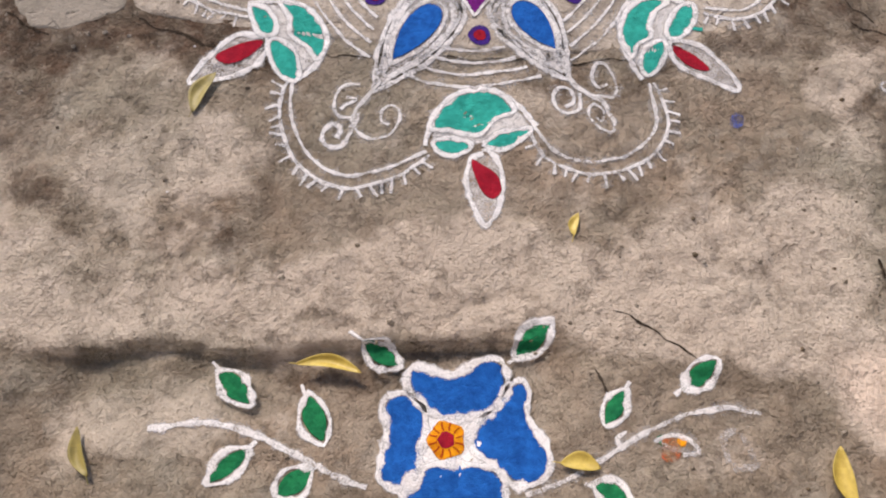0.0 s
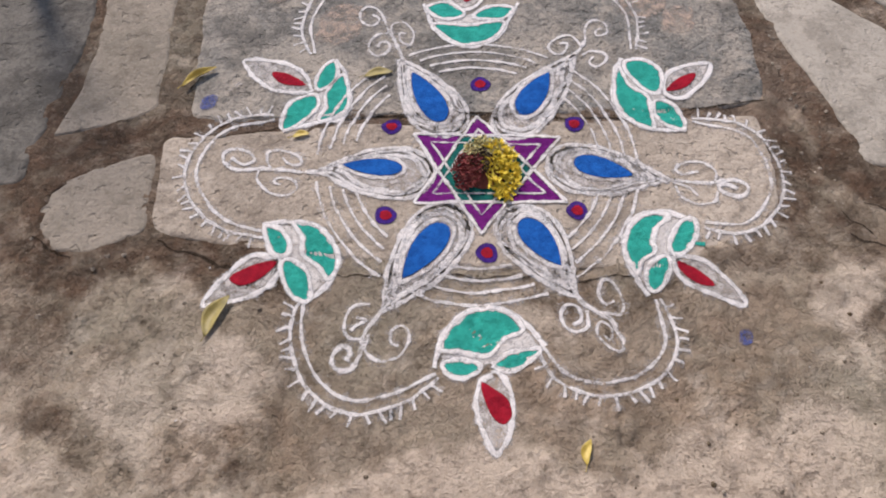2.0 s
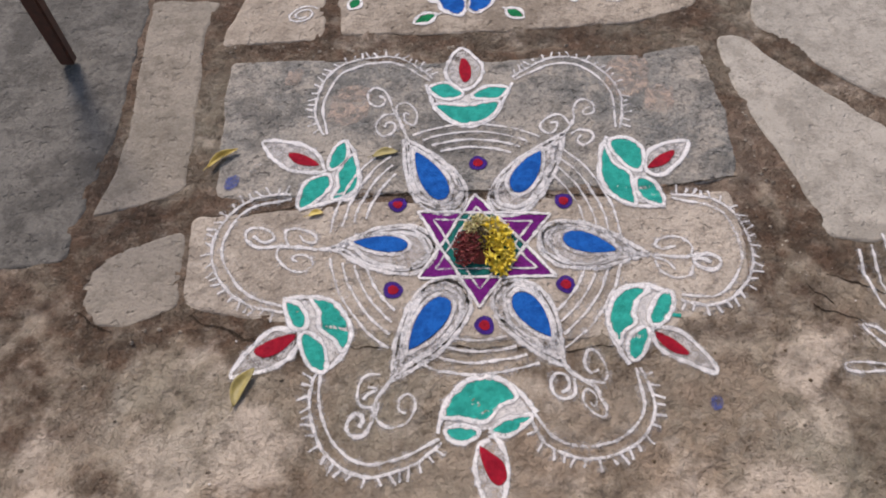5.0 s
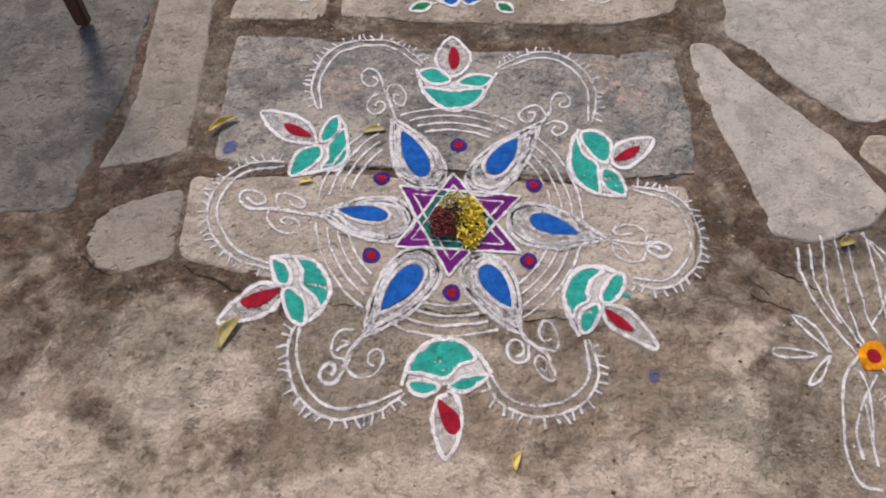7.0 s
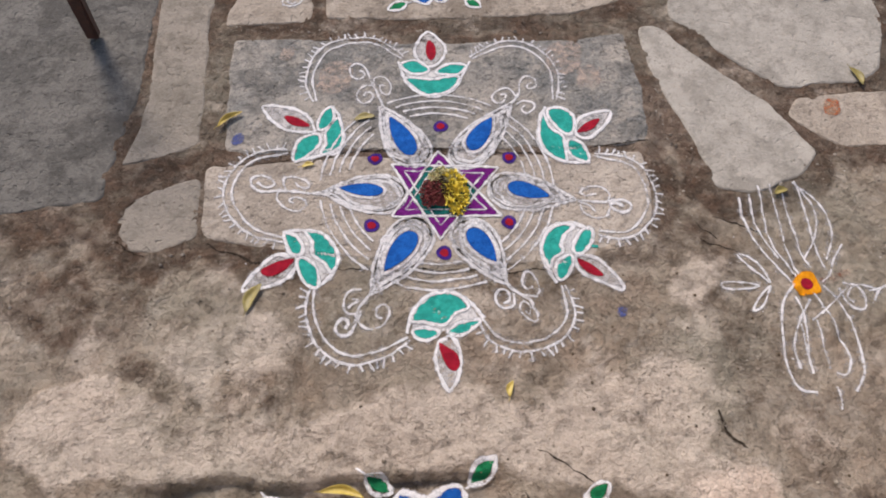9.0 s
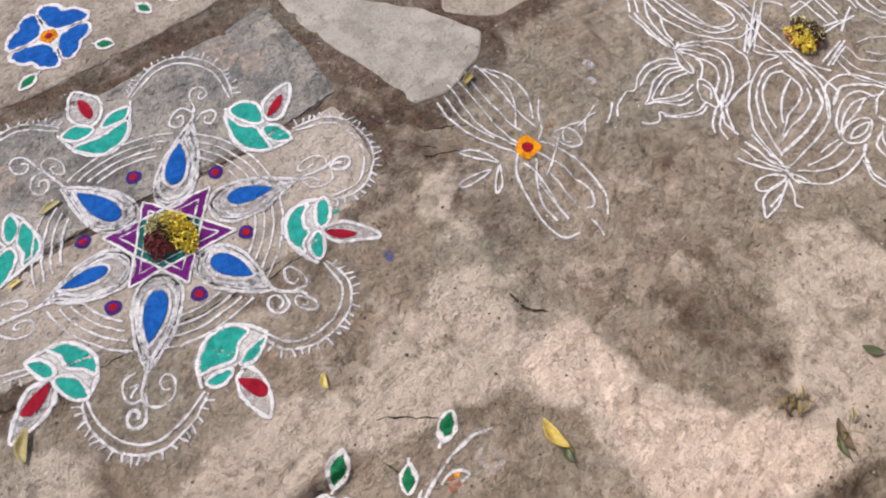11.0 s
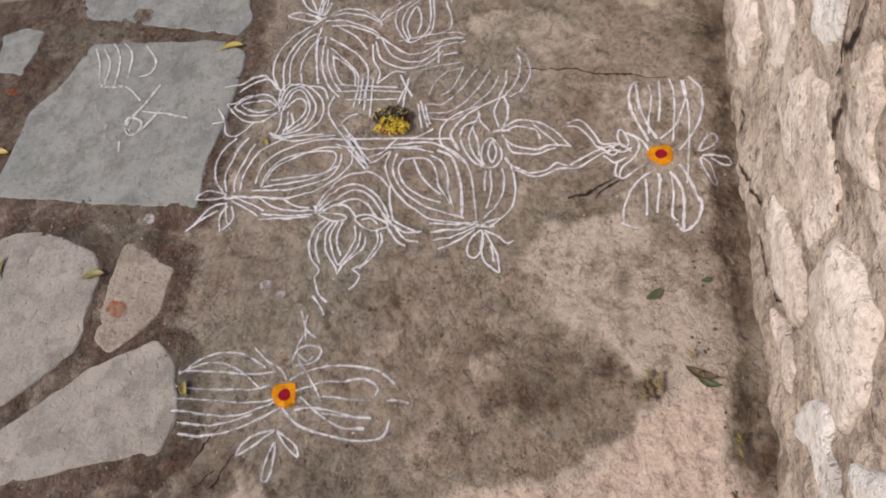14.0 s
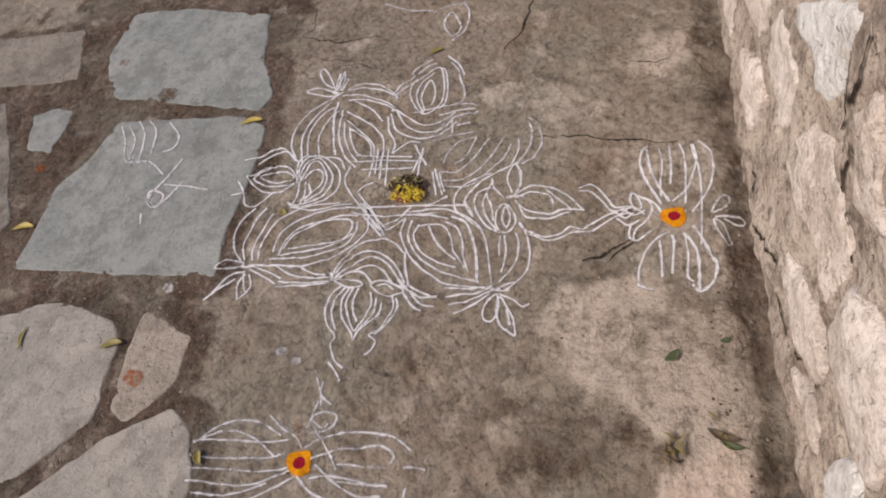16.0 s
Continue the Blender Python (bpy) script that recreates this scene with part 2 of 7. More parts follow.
def thing(name, label, category, group="", kind="", at=(0, 0, 0)):
    ob = new(name)
    ob.empty_display_size = 0.05
    ob.location = at
    return tagged(ob, label, category, group, kind)


# ---- the ground and its flagstones in plan ----
SLABS = []


def slab(name, material, top, outline, label):
    SLABS.append((name, material, top * 0.34, outline, label))


slab("flagstone", GRANITE, 0.014, [(-0.636, 0.556), (-0.381, 0.564), (-0.1, 0.544), (0.146, 0.549), (0.427, 0.556), (0.599, 0.592), (0.61, 0.453), (0.616, 0.296), (0.597, 0.147), (0.436, 0.133), (0.277, 0.134), (0.053, 0.123), (-0.138, 0.121), (-0.297, 0.127), (-0.456, 0.114), (-0.608, 0.124), (-0.621, 0.327)],
     "grey granite flagstone with worn chalky patches, set in earth")
slab("flagstone", BROWNSTONE, 0.010, [(-0.65, 0.073), (-0.454, 0.084), (-0.297, 0.102), (-0.107, 0.098), (0.115, 0.105), (0.337, 0.106), (0.576, 0.116), (0.581, 0.015), (0.572, -0.113), (0.508, -0.18), (0.367, -0.242), (0.178, -0.251), (0.004, -0.245), (-0.199, -0.23), (-0.346, -0.213), (-0.495, -0.186), (-0.638, -0.158), (-0.647, -0.049)],
     "buff flagstone with a chipped lower edge")
slab("flagstone", BUFF, 0.016, [(-0.355, 0.655), (0.05, 0.65), (0.45, 0.68), (0.62, 0.74), (0.67, 0.90), (0.68, 1.3), (-0.38, 1.3), (-0.37, 0.9)],
     "buff flagstone painted with a blue flower")
slab("flagstone", GREYSTONE, 0.016, [(0.755, 0.67), (0.88, 0.51), (1.04, 0.355), (1.28, 0.375), (1.385, 0.43), (1.465, 0.68), (1.40, 0.94), (1.15, 1.25), (0.80, 1.25), (0.775, 0.9)],
     "smooth pale grey flagstone with straight cut edges")
slab("flagstone", GREYSTONE, 0.015, [(0.647, 0.614), (0.711, 0.621), (0.827, 0.466), (0.962, 0.325), (1.041, 0.194), (1.093, 0.101), (1.027, 0.035), (0.867, -0.043), (0.766, -0.02), (0.754, 0.065), (0.721, 0.207), (0.67, 0.359), (0.644, 0.498)],
     "pale grey pointed flagstone, rough at one side")
slab("flagstone", BUFF, 0.007, [(1.42, 0.335), (1.32, 0.13), (1.16, 0.125), (1.03, 0.24), (1.07, 0.31), (1.30, 0.345)],
     "small rough buff stone with orange stains")
slab("flagstone", SLATE, 0.018, [(2.33, 0.837), (2.322, 0.65), (2.291, 0.24), (2.217, 0.143), (2.028, 0.125), (1.72, 0.147), (1.535, 0.116), (1.563, 0.517), (1.607, 0.956), (1.772, 0.95), (1.994, 0.966), (2.128, 0.876)],
     "large blue-grey flagstone with a smudged chalk scribble")
slab("flagstone", SLATE, 0.018, [(3.104, 1.089), (3.082, 0.775), (2.948, 0.333), (2.612, 0.262), (2.392, 0.162), (2.317, 0.2), (2.398, 0.55), (2.484, 0.92), (2.626, 1.027), (2.79, 1.087)],
     "blue-grey flagstone with a brown stain")
slab("flagstone", DULL, 0.016, [(3.05, 1.95), (3.03, 1.33), (2.64, 1.19), (2.66, 1.72)], "pale grey four-sided flagstone")
slab("flagstone", SLATE, 0.010, [(2.43, 1.32), (2.47, 1.20), (2.43, 1.10), (2.18, 1.09), (2.22, 1.235)], "small pale wedge of flagstone")
slab("flagstone", DULL, 0.014, [(2.55, 1.64), (2.55, 1.52), (2.2, 1.30), (1.83, 1.09), (1.72, 1.15), (1.75, 1.7), (2.3, 1.9)], "pale flagstone beside a dirt joint")
slab("flagstone", DULL, 0.012, [(-0.886, 0.813), (-0.689, 0.804), (-0.719, 0.658), (-0.689, 0.33), (-0.683, 0.143), (-0.774, 0.107), (-0.887, 0.073), (-0.864, 0.17), (-0.858, 0.337), (-0.872, 0.567)],
     "long pale buff kerb stone at the floor's edge")
slab("flagstone", DULL, 0.008, [(-0.864, -0.059), (-0.774, 0.002), (-0.662, 0.035), (-0.647, -0.12), (-0.648, -0.163), (-0.744, -0.202), (-0.818, -0.199), (-0.867, -0.129)],
     "rounded buff stone sunk in brown earth")
slab("flagstone", BUFF, 0.012, [(-0.67, 0.62), (-0.40, 0.635), (-0.40, 1.2), (-0.66, 1.25), (-0.63, 0.8)], "weathered flagstone with a chalk curl")
slab("flagstone", CONCRETE, 0.013, [(-2.6, -0.35), (-1.6, -0.16), (-0.92, -0.04), (-0.885, 0.30), (-0.895, 0.9), (-0.90, 1.7), (-2.6, 1.7)],
     "weathered concrete floor with stains, its colour darkened for shade")
OUTLINES = []
for k, (_, _, top, poly, _) in enumerate(SLABS):
    p = even(np.vstack([poly, poly[:1]]), 0.013)[:-1]
    for _ in range(2):
        p = (np.roll(p, 1, 0) + p + np.roll(p, -1, 0)) / 3
    size = 0.022
    OUTLINES.append(p + size * (np.stack([fbm(p[:, 0], p[:, 1], 0.08, 5, 4), fbm(p[:, 0], p[:, 1], 0.08, 15, 4)], 1) - 0.5))


def stone_index(x, y):
    which = np.full(np.shape(x), -1)
    for k, o in enumerate(OUTLINES):
        (x0, y0), (x1, y1) = o.min(0), o.max(0)
        box = (x > x0) & (x < x1) & (y > y0) & (y < y1)
        if box.any():
            hit = np.zeros(np.shape(x), bool)
            hit[box] = inside(x[box], y[box], o)
            which[hit] = k
    return which


# patches of the ground: pale crusts with painted sunlight, dark soil with painted shade, each an amount and an outline
CRUST_AND_SUN, SOIL_AND_SHADE = [], []
CRUST_AND_SUN.append((0.72, [(1.22, -0.9), (1.32, -0.93), (1.48, -0.95), (1.51, -1.04), (1.53, -1.16), (1.39, -1.27), (1.39, -1.4), (1.27, -1.47), (1.21, -1.45), (1.07, -1.42), (0.99, -1.34), (1.02, -1.22), (1.08, -1.17), (1.11, -1.06), (1.17, -0.96)]))
# amount above 1: sunlit ground near the wall, painted in as extra paleness
CRUST_AND_SUN.append((1.2, [(0.67, -0.75), (0.73, -0.82), (0.8, -1), (0.84, -1.12), (0.91, -1.23), (0.97, -1.35), (0.91, -1.44), (0.82, -1.48), (0.73, -1.5), (0.69, -1.4), (0.51, -0.82), (0.6, -0.78)]))
CRUST_AND_SUN.append((0.8, [(0.55, -0.42), (0.62, -0.46), (0.69, -0.55), (0.7, -0.6), (0.61, -0.64), (0.58, -0.71), (0.49, -0.75), (0.4, -0.48)]))
CRUST_AND_SUN.append((0.7, [(0.84, -0.7), (0.85, -0.75), (0.81, -0.77), (0.79, -0.73)]))
CRUST_AND_SUN.append((0.7, [(1.02, -0.79), (1.03, -0.84), (0.99, -0.86), (0.98, -0.82)]))
CRUST_AND_SUN.append((0.55, [(1.07, -0.44), (1.12, -0.5), (1.1, -0.63), (1.05, -0.65), (1.01, -0.55)]))
CRUST_AND_SUN.append((0.5, [(2.36, -0.62), (2.37, -0.82), (2.32, -1), (2.17, -1.15), (2, -1.18), (2.05, -0.88), (2.13, -0.69)]))
CRUST_AND_SUN.append((0.35, [(1.97, -1.18), (1.97, -1.45), (1.43, -1.43), (1.39, -1.18), (1.62, -1.15)]))
CRUST_AND_SUN.append((0.45, [(2.5, -0.81), (2.48, -1.35), (2.25, -1.37), (2.31, -1.09)]))
CRUST_AND_SUN.append((0.42, [(-0.69, -0.33), (-0.57, -0.27), (-0.43, -0.31), (-0.35, -0.41), (-0.38, -0.55), (-0.5, -0.6), (-0.62, -0.6), (-0.7, -0.51)]))
CRUST_AND_SUN.append((0.95, [(-0.98, -0.61), (-0.8, -0.56), (-0.56, -0.63), (-0.33, -0.61), (-0.06, -0.6), (0.2, -0.64), (0.46, -0.62), (0.62, -0.74), (0.55, -0.81), (-0.95, -0.77)]))
CRUST_AND_SUN.append((0.6, [(0.49, -0.43), (0.66, -0.42), (0.66, -0.53), (0.56, -0.63), (0.42, -0.66), (0.31, -0.63), (0.34, -0.52)]))
CRUST_AND_SUN.append((0.6, [(0.56, -0.3), (0.66, -0.28), (0.66, -0.36), (0.57, -0.38)]))
CRUST_AND_SUN.append((0.9, [(0.21, -0.66), (0.4, -0.65), (0.43, -0.74), (0.29, -0.8), (0.23, -0.74)]))
CRUST_AND_SUN.append((0.9, [(-0.61, -0.64), (-0.42, -0.61), (-0.27, -0.62), (-0.36, -0.71), (-0.54, -0.72)]))
CRUST_AND_SUN.append((0.6, [(0.52, -0.42), (0.64, -0.38), (0.67, -0.52), (0.62, -0.62), (0.53, -0.54)]))
CRUST_AND_SUN.append((0.6, [(-0.58, -0.85), (-0.46, -0.81), (-0.37, -0.86), (-0.38, -0.95), (-0.49, -0.99), (-0.57, -0.95)]))
# two more pieces of the painted sunlight near the wall
CRUST_AND_SUN.append((1.15, [(0.77, -1.15), (0.97, -1.25), (1.07, -1.42), (0.99, -1.48), (0.66, -1.25)]))
CRUST_AND_SUN.append((1.0, [(0.64, -0.86), (0.76, -0.96), (0.79, -1.17), (0.66, -1.22), (0.59, -1.08), (0.57, -0.95)]))
SOIL_AND_SHADE.append((0.3, [(1.18, -0.46), (1.3, -0.52), (1.35, -0.67), (1.35, -0.8), (1.26, -0.89), (1.12, -0.9), (1.05, -1.01), (1.01, -1.18), (0.94, -1.17), (0.89, -1.04), (0.9, -0.91), (0.96, -0.8), (0.99, -0.67), (1.06, -0.55)]))
SOIL_AND_SHADE.append((0.55, [(1.12, -0.85), (1.15, -0.98), (1.09, -1.05), (1.06, -1.17), (1, -1.2), (0.94, -1.06), (0.94, -0.95)]))
SOIL_AND_SHADE.append((0.5, [(0.74, -0.09), (0.84, -0.38), (0.82, -0.55), (0.86, -0.69), (0.83, -0.84), (0.73, -0.74), (0.7, -0.54), (0.66, -0.31), (0.65, -0.15)]))
SOIL_AND_SHADE.append((0.75, [(-0.86, -0.23), (-0.73, -0.3), (-0.72, -0.42), (-0.67, -0.6), (-0.76, -0.54), (-0.86, -0.39)]))
SOIL_AND_SHADE.append((0.8, [(-0.64, -0.17), (-0.4, -0.23), (-0.34, -0.28), (-0.4, -0.3), (-0.57, -0.27)]))
SOIL_AND_SHADE.append((0.6, [(-0.53, -0.53), (-0.39, -0.46), (-0.33, -0.54), (-0.41, -0.6)]))
SOIL_AND_SHADE.append((0.45, [(-0.2, -0.24), (0.18, -0.26), (0.23, -0.3), (0.08, -0.36), (-0.06, -0.35), (-0.2, -0.32)]))
SOIL_AND_SHADE.append((0.5, [(0.63, 0.07), (0.73, -0.15), (0.82, -0.47), (0.75, -0.5), (0.57, -0.38), (0.51, -0.25), (0.6, 0.01)]))
SOIL_AND_SHADE.append((0.72, [(-1.26, -0.1), (-0.95, -0.13), (-0.84, -0.27), (-0.75, -0.42), (-0.88, -0.48), (-1.09, -0.41), (-1.18, -0.38)]))
# shadow below the stone lip, painted as a dark band over its brown dirt
SOIL_AND_SHADE.append((0.7, [(-0.48, -0.78), (-0.21, -0.79), (0.03, -0.79), (0.1, -0.79), (0.03, -0.82), (-0.14, -0.86), (-0.26, -0.85), (-0.38, -0.81)]))
SOIL_AND_SHADE.append((0.85, [(-0.47, -0.8), (-0.43, -0.79), (-0.42, -0.82), (-0.44, -0.85), (-0.47, -0.83)]))
SOIL_AND_SHADE.append((0.6, [(-0.65, -0.82), (-0.57, -0.8), (-0.61, -0.91), (-0.65, -0.98), (-0.68, -0.91)]))
SOIL_AND_SHADE.append((0.4, [(0.1, -0.8), (0.2, -0.82), (0.22, -0.88), (0.15, -0.9), (0.08, -0.85)]))
# brown soil along the wall's foot, with the wall's base shadow painted in
SOIL_AND_SHADE.append((0.7, [(2.47, -1.47), (2.08, -1.49), (1.78, -1.49), (1.48, -1.51), (1.25, -1.5), (1.08, -1.49), (1.02, -1.45), (1.22, -1.44), (1.45, -1.42), (1.78, -1.43), (2.14, -1.42)]))
SOIL_AND_SHADE.append((0.35, [(0.88, -0.74), (1.08, -0.77), (1.18, -0.92), (1.09, -1.04), (0.92, -1.03), (0.83, -0.93)]))


def patches(x, y, regions):
    """How much of a kind of patch lies at each place, with ragged soft rims."""
    wx, wy = x + (fbm(x, y, 0.24, 21, 6) - 0.5) * 0.24, y + (fbm(x, y, 0.24, 27, 6) - 0.5) * 0.24
    v = np.zeros_like(x)
    for amount, outline in regions:
        v = np.maximum(v, amount * inside(wx, wy, np.array(outline)))
    for _ in range(6):
        v = (v + np.roll(v, 1, 0) + np.roll(v, -1, 0) + np.roll(v, 1, 1) + np.roll(v, -1, 1)) / 5
    return v


def earth(x, y, crusts):
    """Height of the worn earth and old cement between the stones."""
    z = (fbm(x, y, 0.42, 1, 3) - 0.5) * 0.014 + (fbm(x, y, 0.075, 2, 4) - 0.5) * 0.013 + (fbm(x, y, 0.03, 4, 2) - 0.5) * 0.005
    steps = fbm(x, y, 0.34, 61, 5) * 7
    z = z + 0.003 * (np.floor(steps) + ramp(steps - np.floor(steps), 0.35, 0.6) - 3.5)
    z = z + 0.006 * ramp(crusts, 0.15, 0.4) - 0.003
    lip = -0.785 + (vnoise(x, y * 0, 0.13, 6) - 0.5) * 0.035
    reach = ramp(x, -0.72, -0.60) * (1 - ramp(x, 0.02, 0.2))
    z = z - 0.028 * reach * ramp(lip - y, 0, 0.014) * (1 - 0.8 * ramp(lip - y, 0.035, 0.20))
    west = ramp(-y, 0.80, 0.86) * (1 - ramp(np.abs(x + 0.66), 0.03, 0.07))
    z = z - 0.014 * west * (1 - ramp(-y, 1.1, 1.3))
    z = z - 0.02 * (1 - ramp(y, -1.47, -1.38))
    return z - 0.004 * ramp(np.abs(fbm(x, y, 0.5, 9, 4) - 0.5), 0.012, 0.0) * 2


def axis_lines(lo, hi, step):
    out = 2.0 ** np.arange(0, 10) * 0.4
    return np.r_[(lo - out)[::-1], np.arange(lo, hi, step), hi + out]


gx, gy = axis_lines(-2.0, 3.7, 0.0115), axis_lines(-1.62, 1.75, 0.0115)
X, Y = np.meshgrid(gx, gy, indexing="ij")
near = (X > -2.1) & (X < 3.8) & (Y > -1.7) & (Y < 1.85)
# distance to the nearest edge of a flagstone
gap = np.full(X.shape, 9.0)
for o in OUTLINES:
    (x0, y0), (x1, y1) = o.min(0) - 0.1, o.max(0) + 0.1
    box = np.where((X > x0) & (X < x1) & (Y > y0) & (Y < y1))
    if len(box[0]):
        d = np.full(len(box[0]), 9.0)
        for q in o[::2]:
            d = np.minimum(d, np.hypot(X[box] - q[0], Y[box] - q[1]))
        gap[box] = np.minimum(gap[box], d)
pale_field, dark_field = patches(X, Y, CRUST_AND_SUN), patches(X, Y, SOIL_AND_SHADE)
Z = np.where(near, earth(X, Y, pale_field), -0.01)
which = np.full(X.shape, -1)
which[near] = stone_index(X[near], Y[near])
rag = fbm(X, Y, 0.05, 81, 3) - 0.5
hug = 1 - ramp(gap, 0.004, 0.07)
Z = Z * (1 - hug) + (0.0018 + 0.010 * rag) * hug
spill = np.array([q[2] for q in SLABS])[which] - 0.0022 + 0.014 * (rag - 0.02)
Z = np.where(which >= 0, np.where(gap < 0.018, np.minimum(spill, 0.008), -0.028), Z)
nx, ny = X.shape
ids = np.arange(nx * ny).reshape(nx, ny)
quads = np.stack([ids[:-1, :-1], ids[1:, :-1], ids[1:, 1:], ids[:-1, 1:]], -1).reshape(-1, 4)


def surface(x, y):
    """Height of whatever lies on top at a place in the plan."""
    x, y = np.asarray(x, float), np.asarray(y, float)
    i, j = np.clip(np.searchsorted(gx, x) - 1, 0, nx - 2), np.clip(np.searchsorted(gy, y) - 1, 0, ny - 2)
    f, g = (x - gx[i]) / (gx[i + 1] - gx[i]), (y - gy[j]) / (gy[j + 1] - gy[j])
    z = (Z[i, j] * (1 - f) + Z[i + 1, j] * f) * (1 - g) + (Z[i, j + 1] * (1 - f) + Z[i + 1, j + 1] * f) * g
    k = stone_index(x, y)
    tops = np.array([s[2] for s in SLABS])
    return np.where(k >= 0, np.maximum(tops[k], z), np.maximum(z, -0.02))


def rest(x, y, r=0.012):
    """Height at which a small thing comes to rest."""
    d = np.array([0, r, -r, 0, 0])
    return float(np.max(surface(x + d, y + np.roll(d, 2))))


def ground_material():
    m, nt, bs, ln = nodes_of("worn_earth_and_cement")
    mid, fine, big, crumbs = noise_node(nt, 8, 9, 0.68), noise_node(nt, 190, 4, 0.75, 3), noise_node(nt, 2.6, 4, 0.6, 6), noise_node(nt, 48, 4, 0.7, 9)
    patch, streak = noise_node(nt, 5, 9, 0.62, 12), noise_node(nt, 22, 6, 0.7, 15)
    c = blend(nt, mapped(nt, big, 0.42, 0.6), (0.31, 0.247, 0.184), (0.41, 0.337, 0.26))
    c = blend(nt, mapped(nt, mid, 0.5, 0.6, 0, 0.6), c, (0.23, 0.172, 0.122))
    c = blend(nt, mapped(nt, noise_node(nt, 3.4, 6, 0.6, 21), 0.5, 0.6, 0, 0.6), c, (0.29, 0.25, 0.19))
    c = blend(nt, mapped(nt, noise_node(nt, 4.4, 6, 0.6, 27), 0.53, 0.63, 0, 0.55), c, (0.33, 0.235, 0.165))
    c = blend(nt, mapped(nt, noise_node(nt, 13, 9, 0.72, 51), 0.52, 0.60, 0, 0.45), c, (0.15, 0.112, 0.08))
    c = blend(nt, mapped(nt, noise_node(nt, 10, 9, 0.72, 57), 0.54, 0.60, 0, 0.42), c, (0.42, 0.365, 0.30))
    lift = calc(nt, "ADD", attr(nt, "pale"), mapped(nt, patch, 0.3, 0.7, -0.80, 0.80))
    crust = mapped(nt, lift, 0.30, 0.72)
    c = blend(nt, calc(nt, "MULTIPLY", crust, 0.76), c, blend(nt, mapped(nt, streak, 0.42, 0.6), (0.68, 0.56, 0.455), (0.54, 0.445, 0.36)))
    # dark soil colour, which also paints the shade under the lip and wall
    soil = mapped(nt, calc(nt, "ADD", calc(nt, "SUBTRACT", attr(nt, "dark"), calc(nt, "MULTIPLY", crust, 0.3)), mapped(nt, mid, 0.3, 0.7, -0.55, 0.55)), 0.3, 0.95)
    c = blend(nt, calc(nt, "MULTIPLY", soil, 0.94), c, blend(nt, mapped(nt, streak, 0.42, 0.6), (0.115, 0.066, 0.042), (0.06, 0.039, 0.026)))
    c = blend(nt, mapped(nt, streak, 0.55, 0.66, 0, 0.32), c, (0.16, 0.112, 0.078))
    # sunlight by the wall put into the colour where pale exceeds 0.95
    c = blend(nt, mapped(nt, attr(nt, "pale"), 0.95, 1.2, 0, 0.8), c, blend(nt, mapped(nt, streak, 0.4, 0.6), (0.84, 0.665, 0.535), (0.67, 0.51, 0.40)))
    c = blend(nt, mapped(nt, noise_node(nt, 70, 5, 0.75, 63), 0.58, 0.64, 0, 0.35), c, (0.10, 0.075, 0.053))
    c = blend(nt, mapped(nt, noise_node(nt, 17, 9, 0.74, 87), 0.55, 0.63, 0, 0.42), c, (0.19, 0.143, 0.102))
    tint = noise_node(nt, 1.9, 5, 0.55, 44)
    c = blend(nt, mapped(nt, tint, 0.5, 0.6, 0, 0.18), c, (0.45, 0.345, 0.27))
    c = blend(nt, mapped(nt, tint, 0.48, 0.38, 0, 0.30), c, (0.31, 0.285, 0.22))
    pits = mapped(nt, noise_node(nt, 27, 5, 0.7, 33), 0.585, 0.64)
    c = blend(nt, calc(nt, "MULTIPLY", pits, 0.36), c, (0.085, 0.06, 0.042))
    c = blend(nt, mapped(nt, noise_node(nt, 31, 5, 0.7, 39), 0.60, 0.65, 0, 0.22), c, (0.50, 0.41, 0.33))
    c = blend(nt, mapped(nt, crumbs, 0.55, 0.68, 0, 0.28), c, (0.15, 0.112, 0.08))
    c = blend(nt, mapped(nt, crumbs, 0.44, 0.33, 0, 0.16), c, (0.48, 0.40, 0.32))
    c = blend(nt, mapped(nt, fine, 0.53, 0.68, 0, 0.22), c, (0.14, 0.105, 0.075))
    c = blend(nt, mapped(nt, fine, 0.45, 0.34, 0, 0.12), c, (0.56, 0.48, 0.40))
    ln.new(c, bs.inputs["Base Color"])
    bs.inputs["Roughness"].default_value = 0.95
    bs.inputs["Specular IOR Level"].default_value = 0.15
    clods = mapped(nt, noise_node(nt, 34, 6, 0.72, 93), 0.50, 0.63)
    nm = bump(nt, mid, 1.0, 0.048)
    nm = bump(nt, calc(nt, "MULTIPLY", clods, calc(nt, "SUBTRACT", 1.0, calc(nt, "MULTIPLY", crust, 0.75))), 0.8, 0.006, nm)
    nm = bump(nt, crust, 0.6, 0.004, nm)
    nm = bump(nt, streak, 0.8, 0.012, nm)
    nm = bump(nt, calc(nt, "SUBTRACT", 1.0, pits), 0.6, 0.006, nm)
    nm = bump(nt, crumbs, 0.5, 0.005, nm)
    ln.new(bump(nt, fine, 0.15, 0.001, nm), bs.inputs["Normal"])
    return m


ground = mesh_object("ground", np.stack([X, Y, Z], -1).reshape(-1, 3), quads.tolist(), ground_material())
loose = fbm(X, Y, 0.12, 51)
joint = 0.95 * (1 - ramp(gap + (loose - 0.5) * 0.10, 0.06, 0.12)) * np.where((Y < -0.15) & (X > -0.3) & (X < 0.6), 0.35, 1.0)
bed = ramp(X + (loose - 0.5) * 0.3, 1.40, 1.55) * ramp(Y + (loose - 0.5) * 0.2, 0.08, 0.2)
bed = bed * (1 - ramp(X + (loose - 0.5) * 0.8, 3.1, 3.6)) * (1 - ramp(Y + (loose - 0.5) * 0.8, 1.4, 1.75))
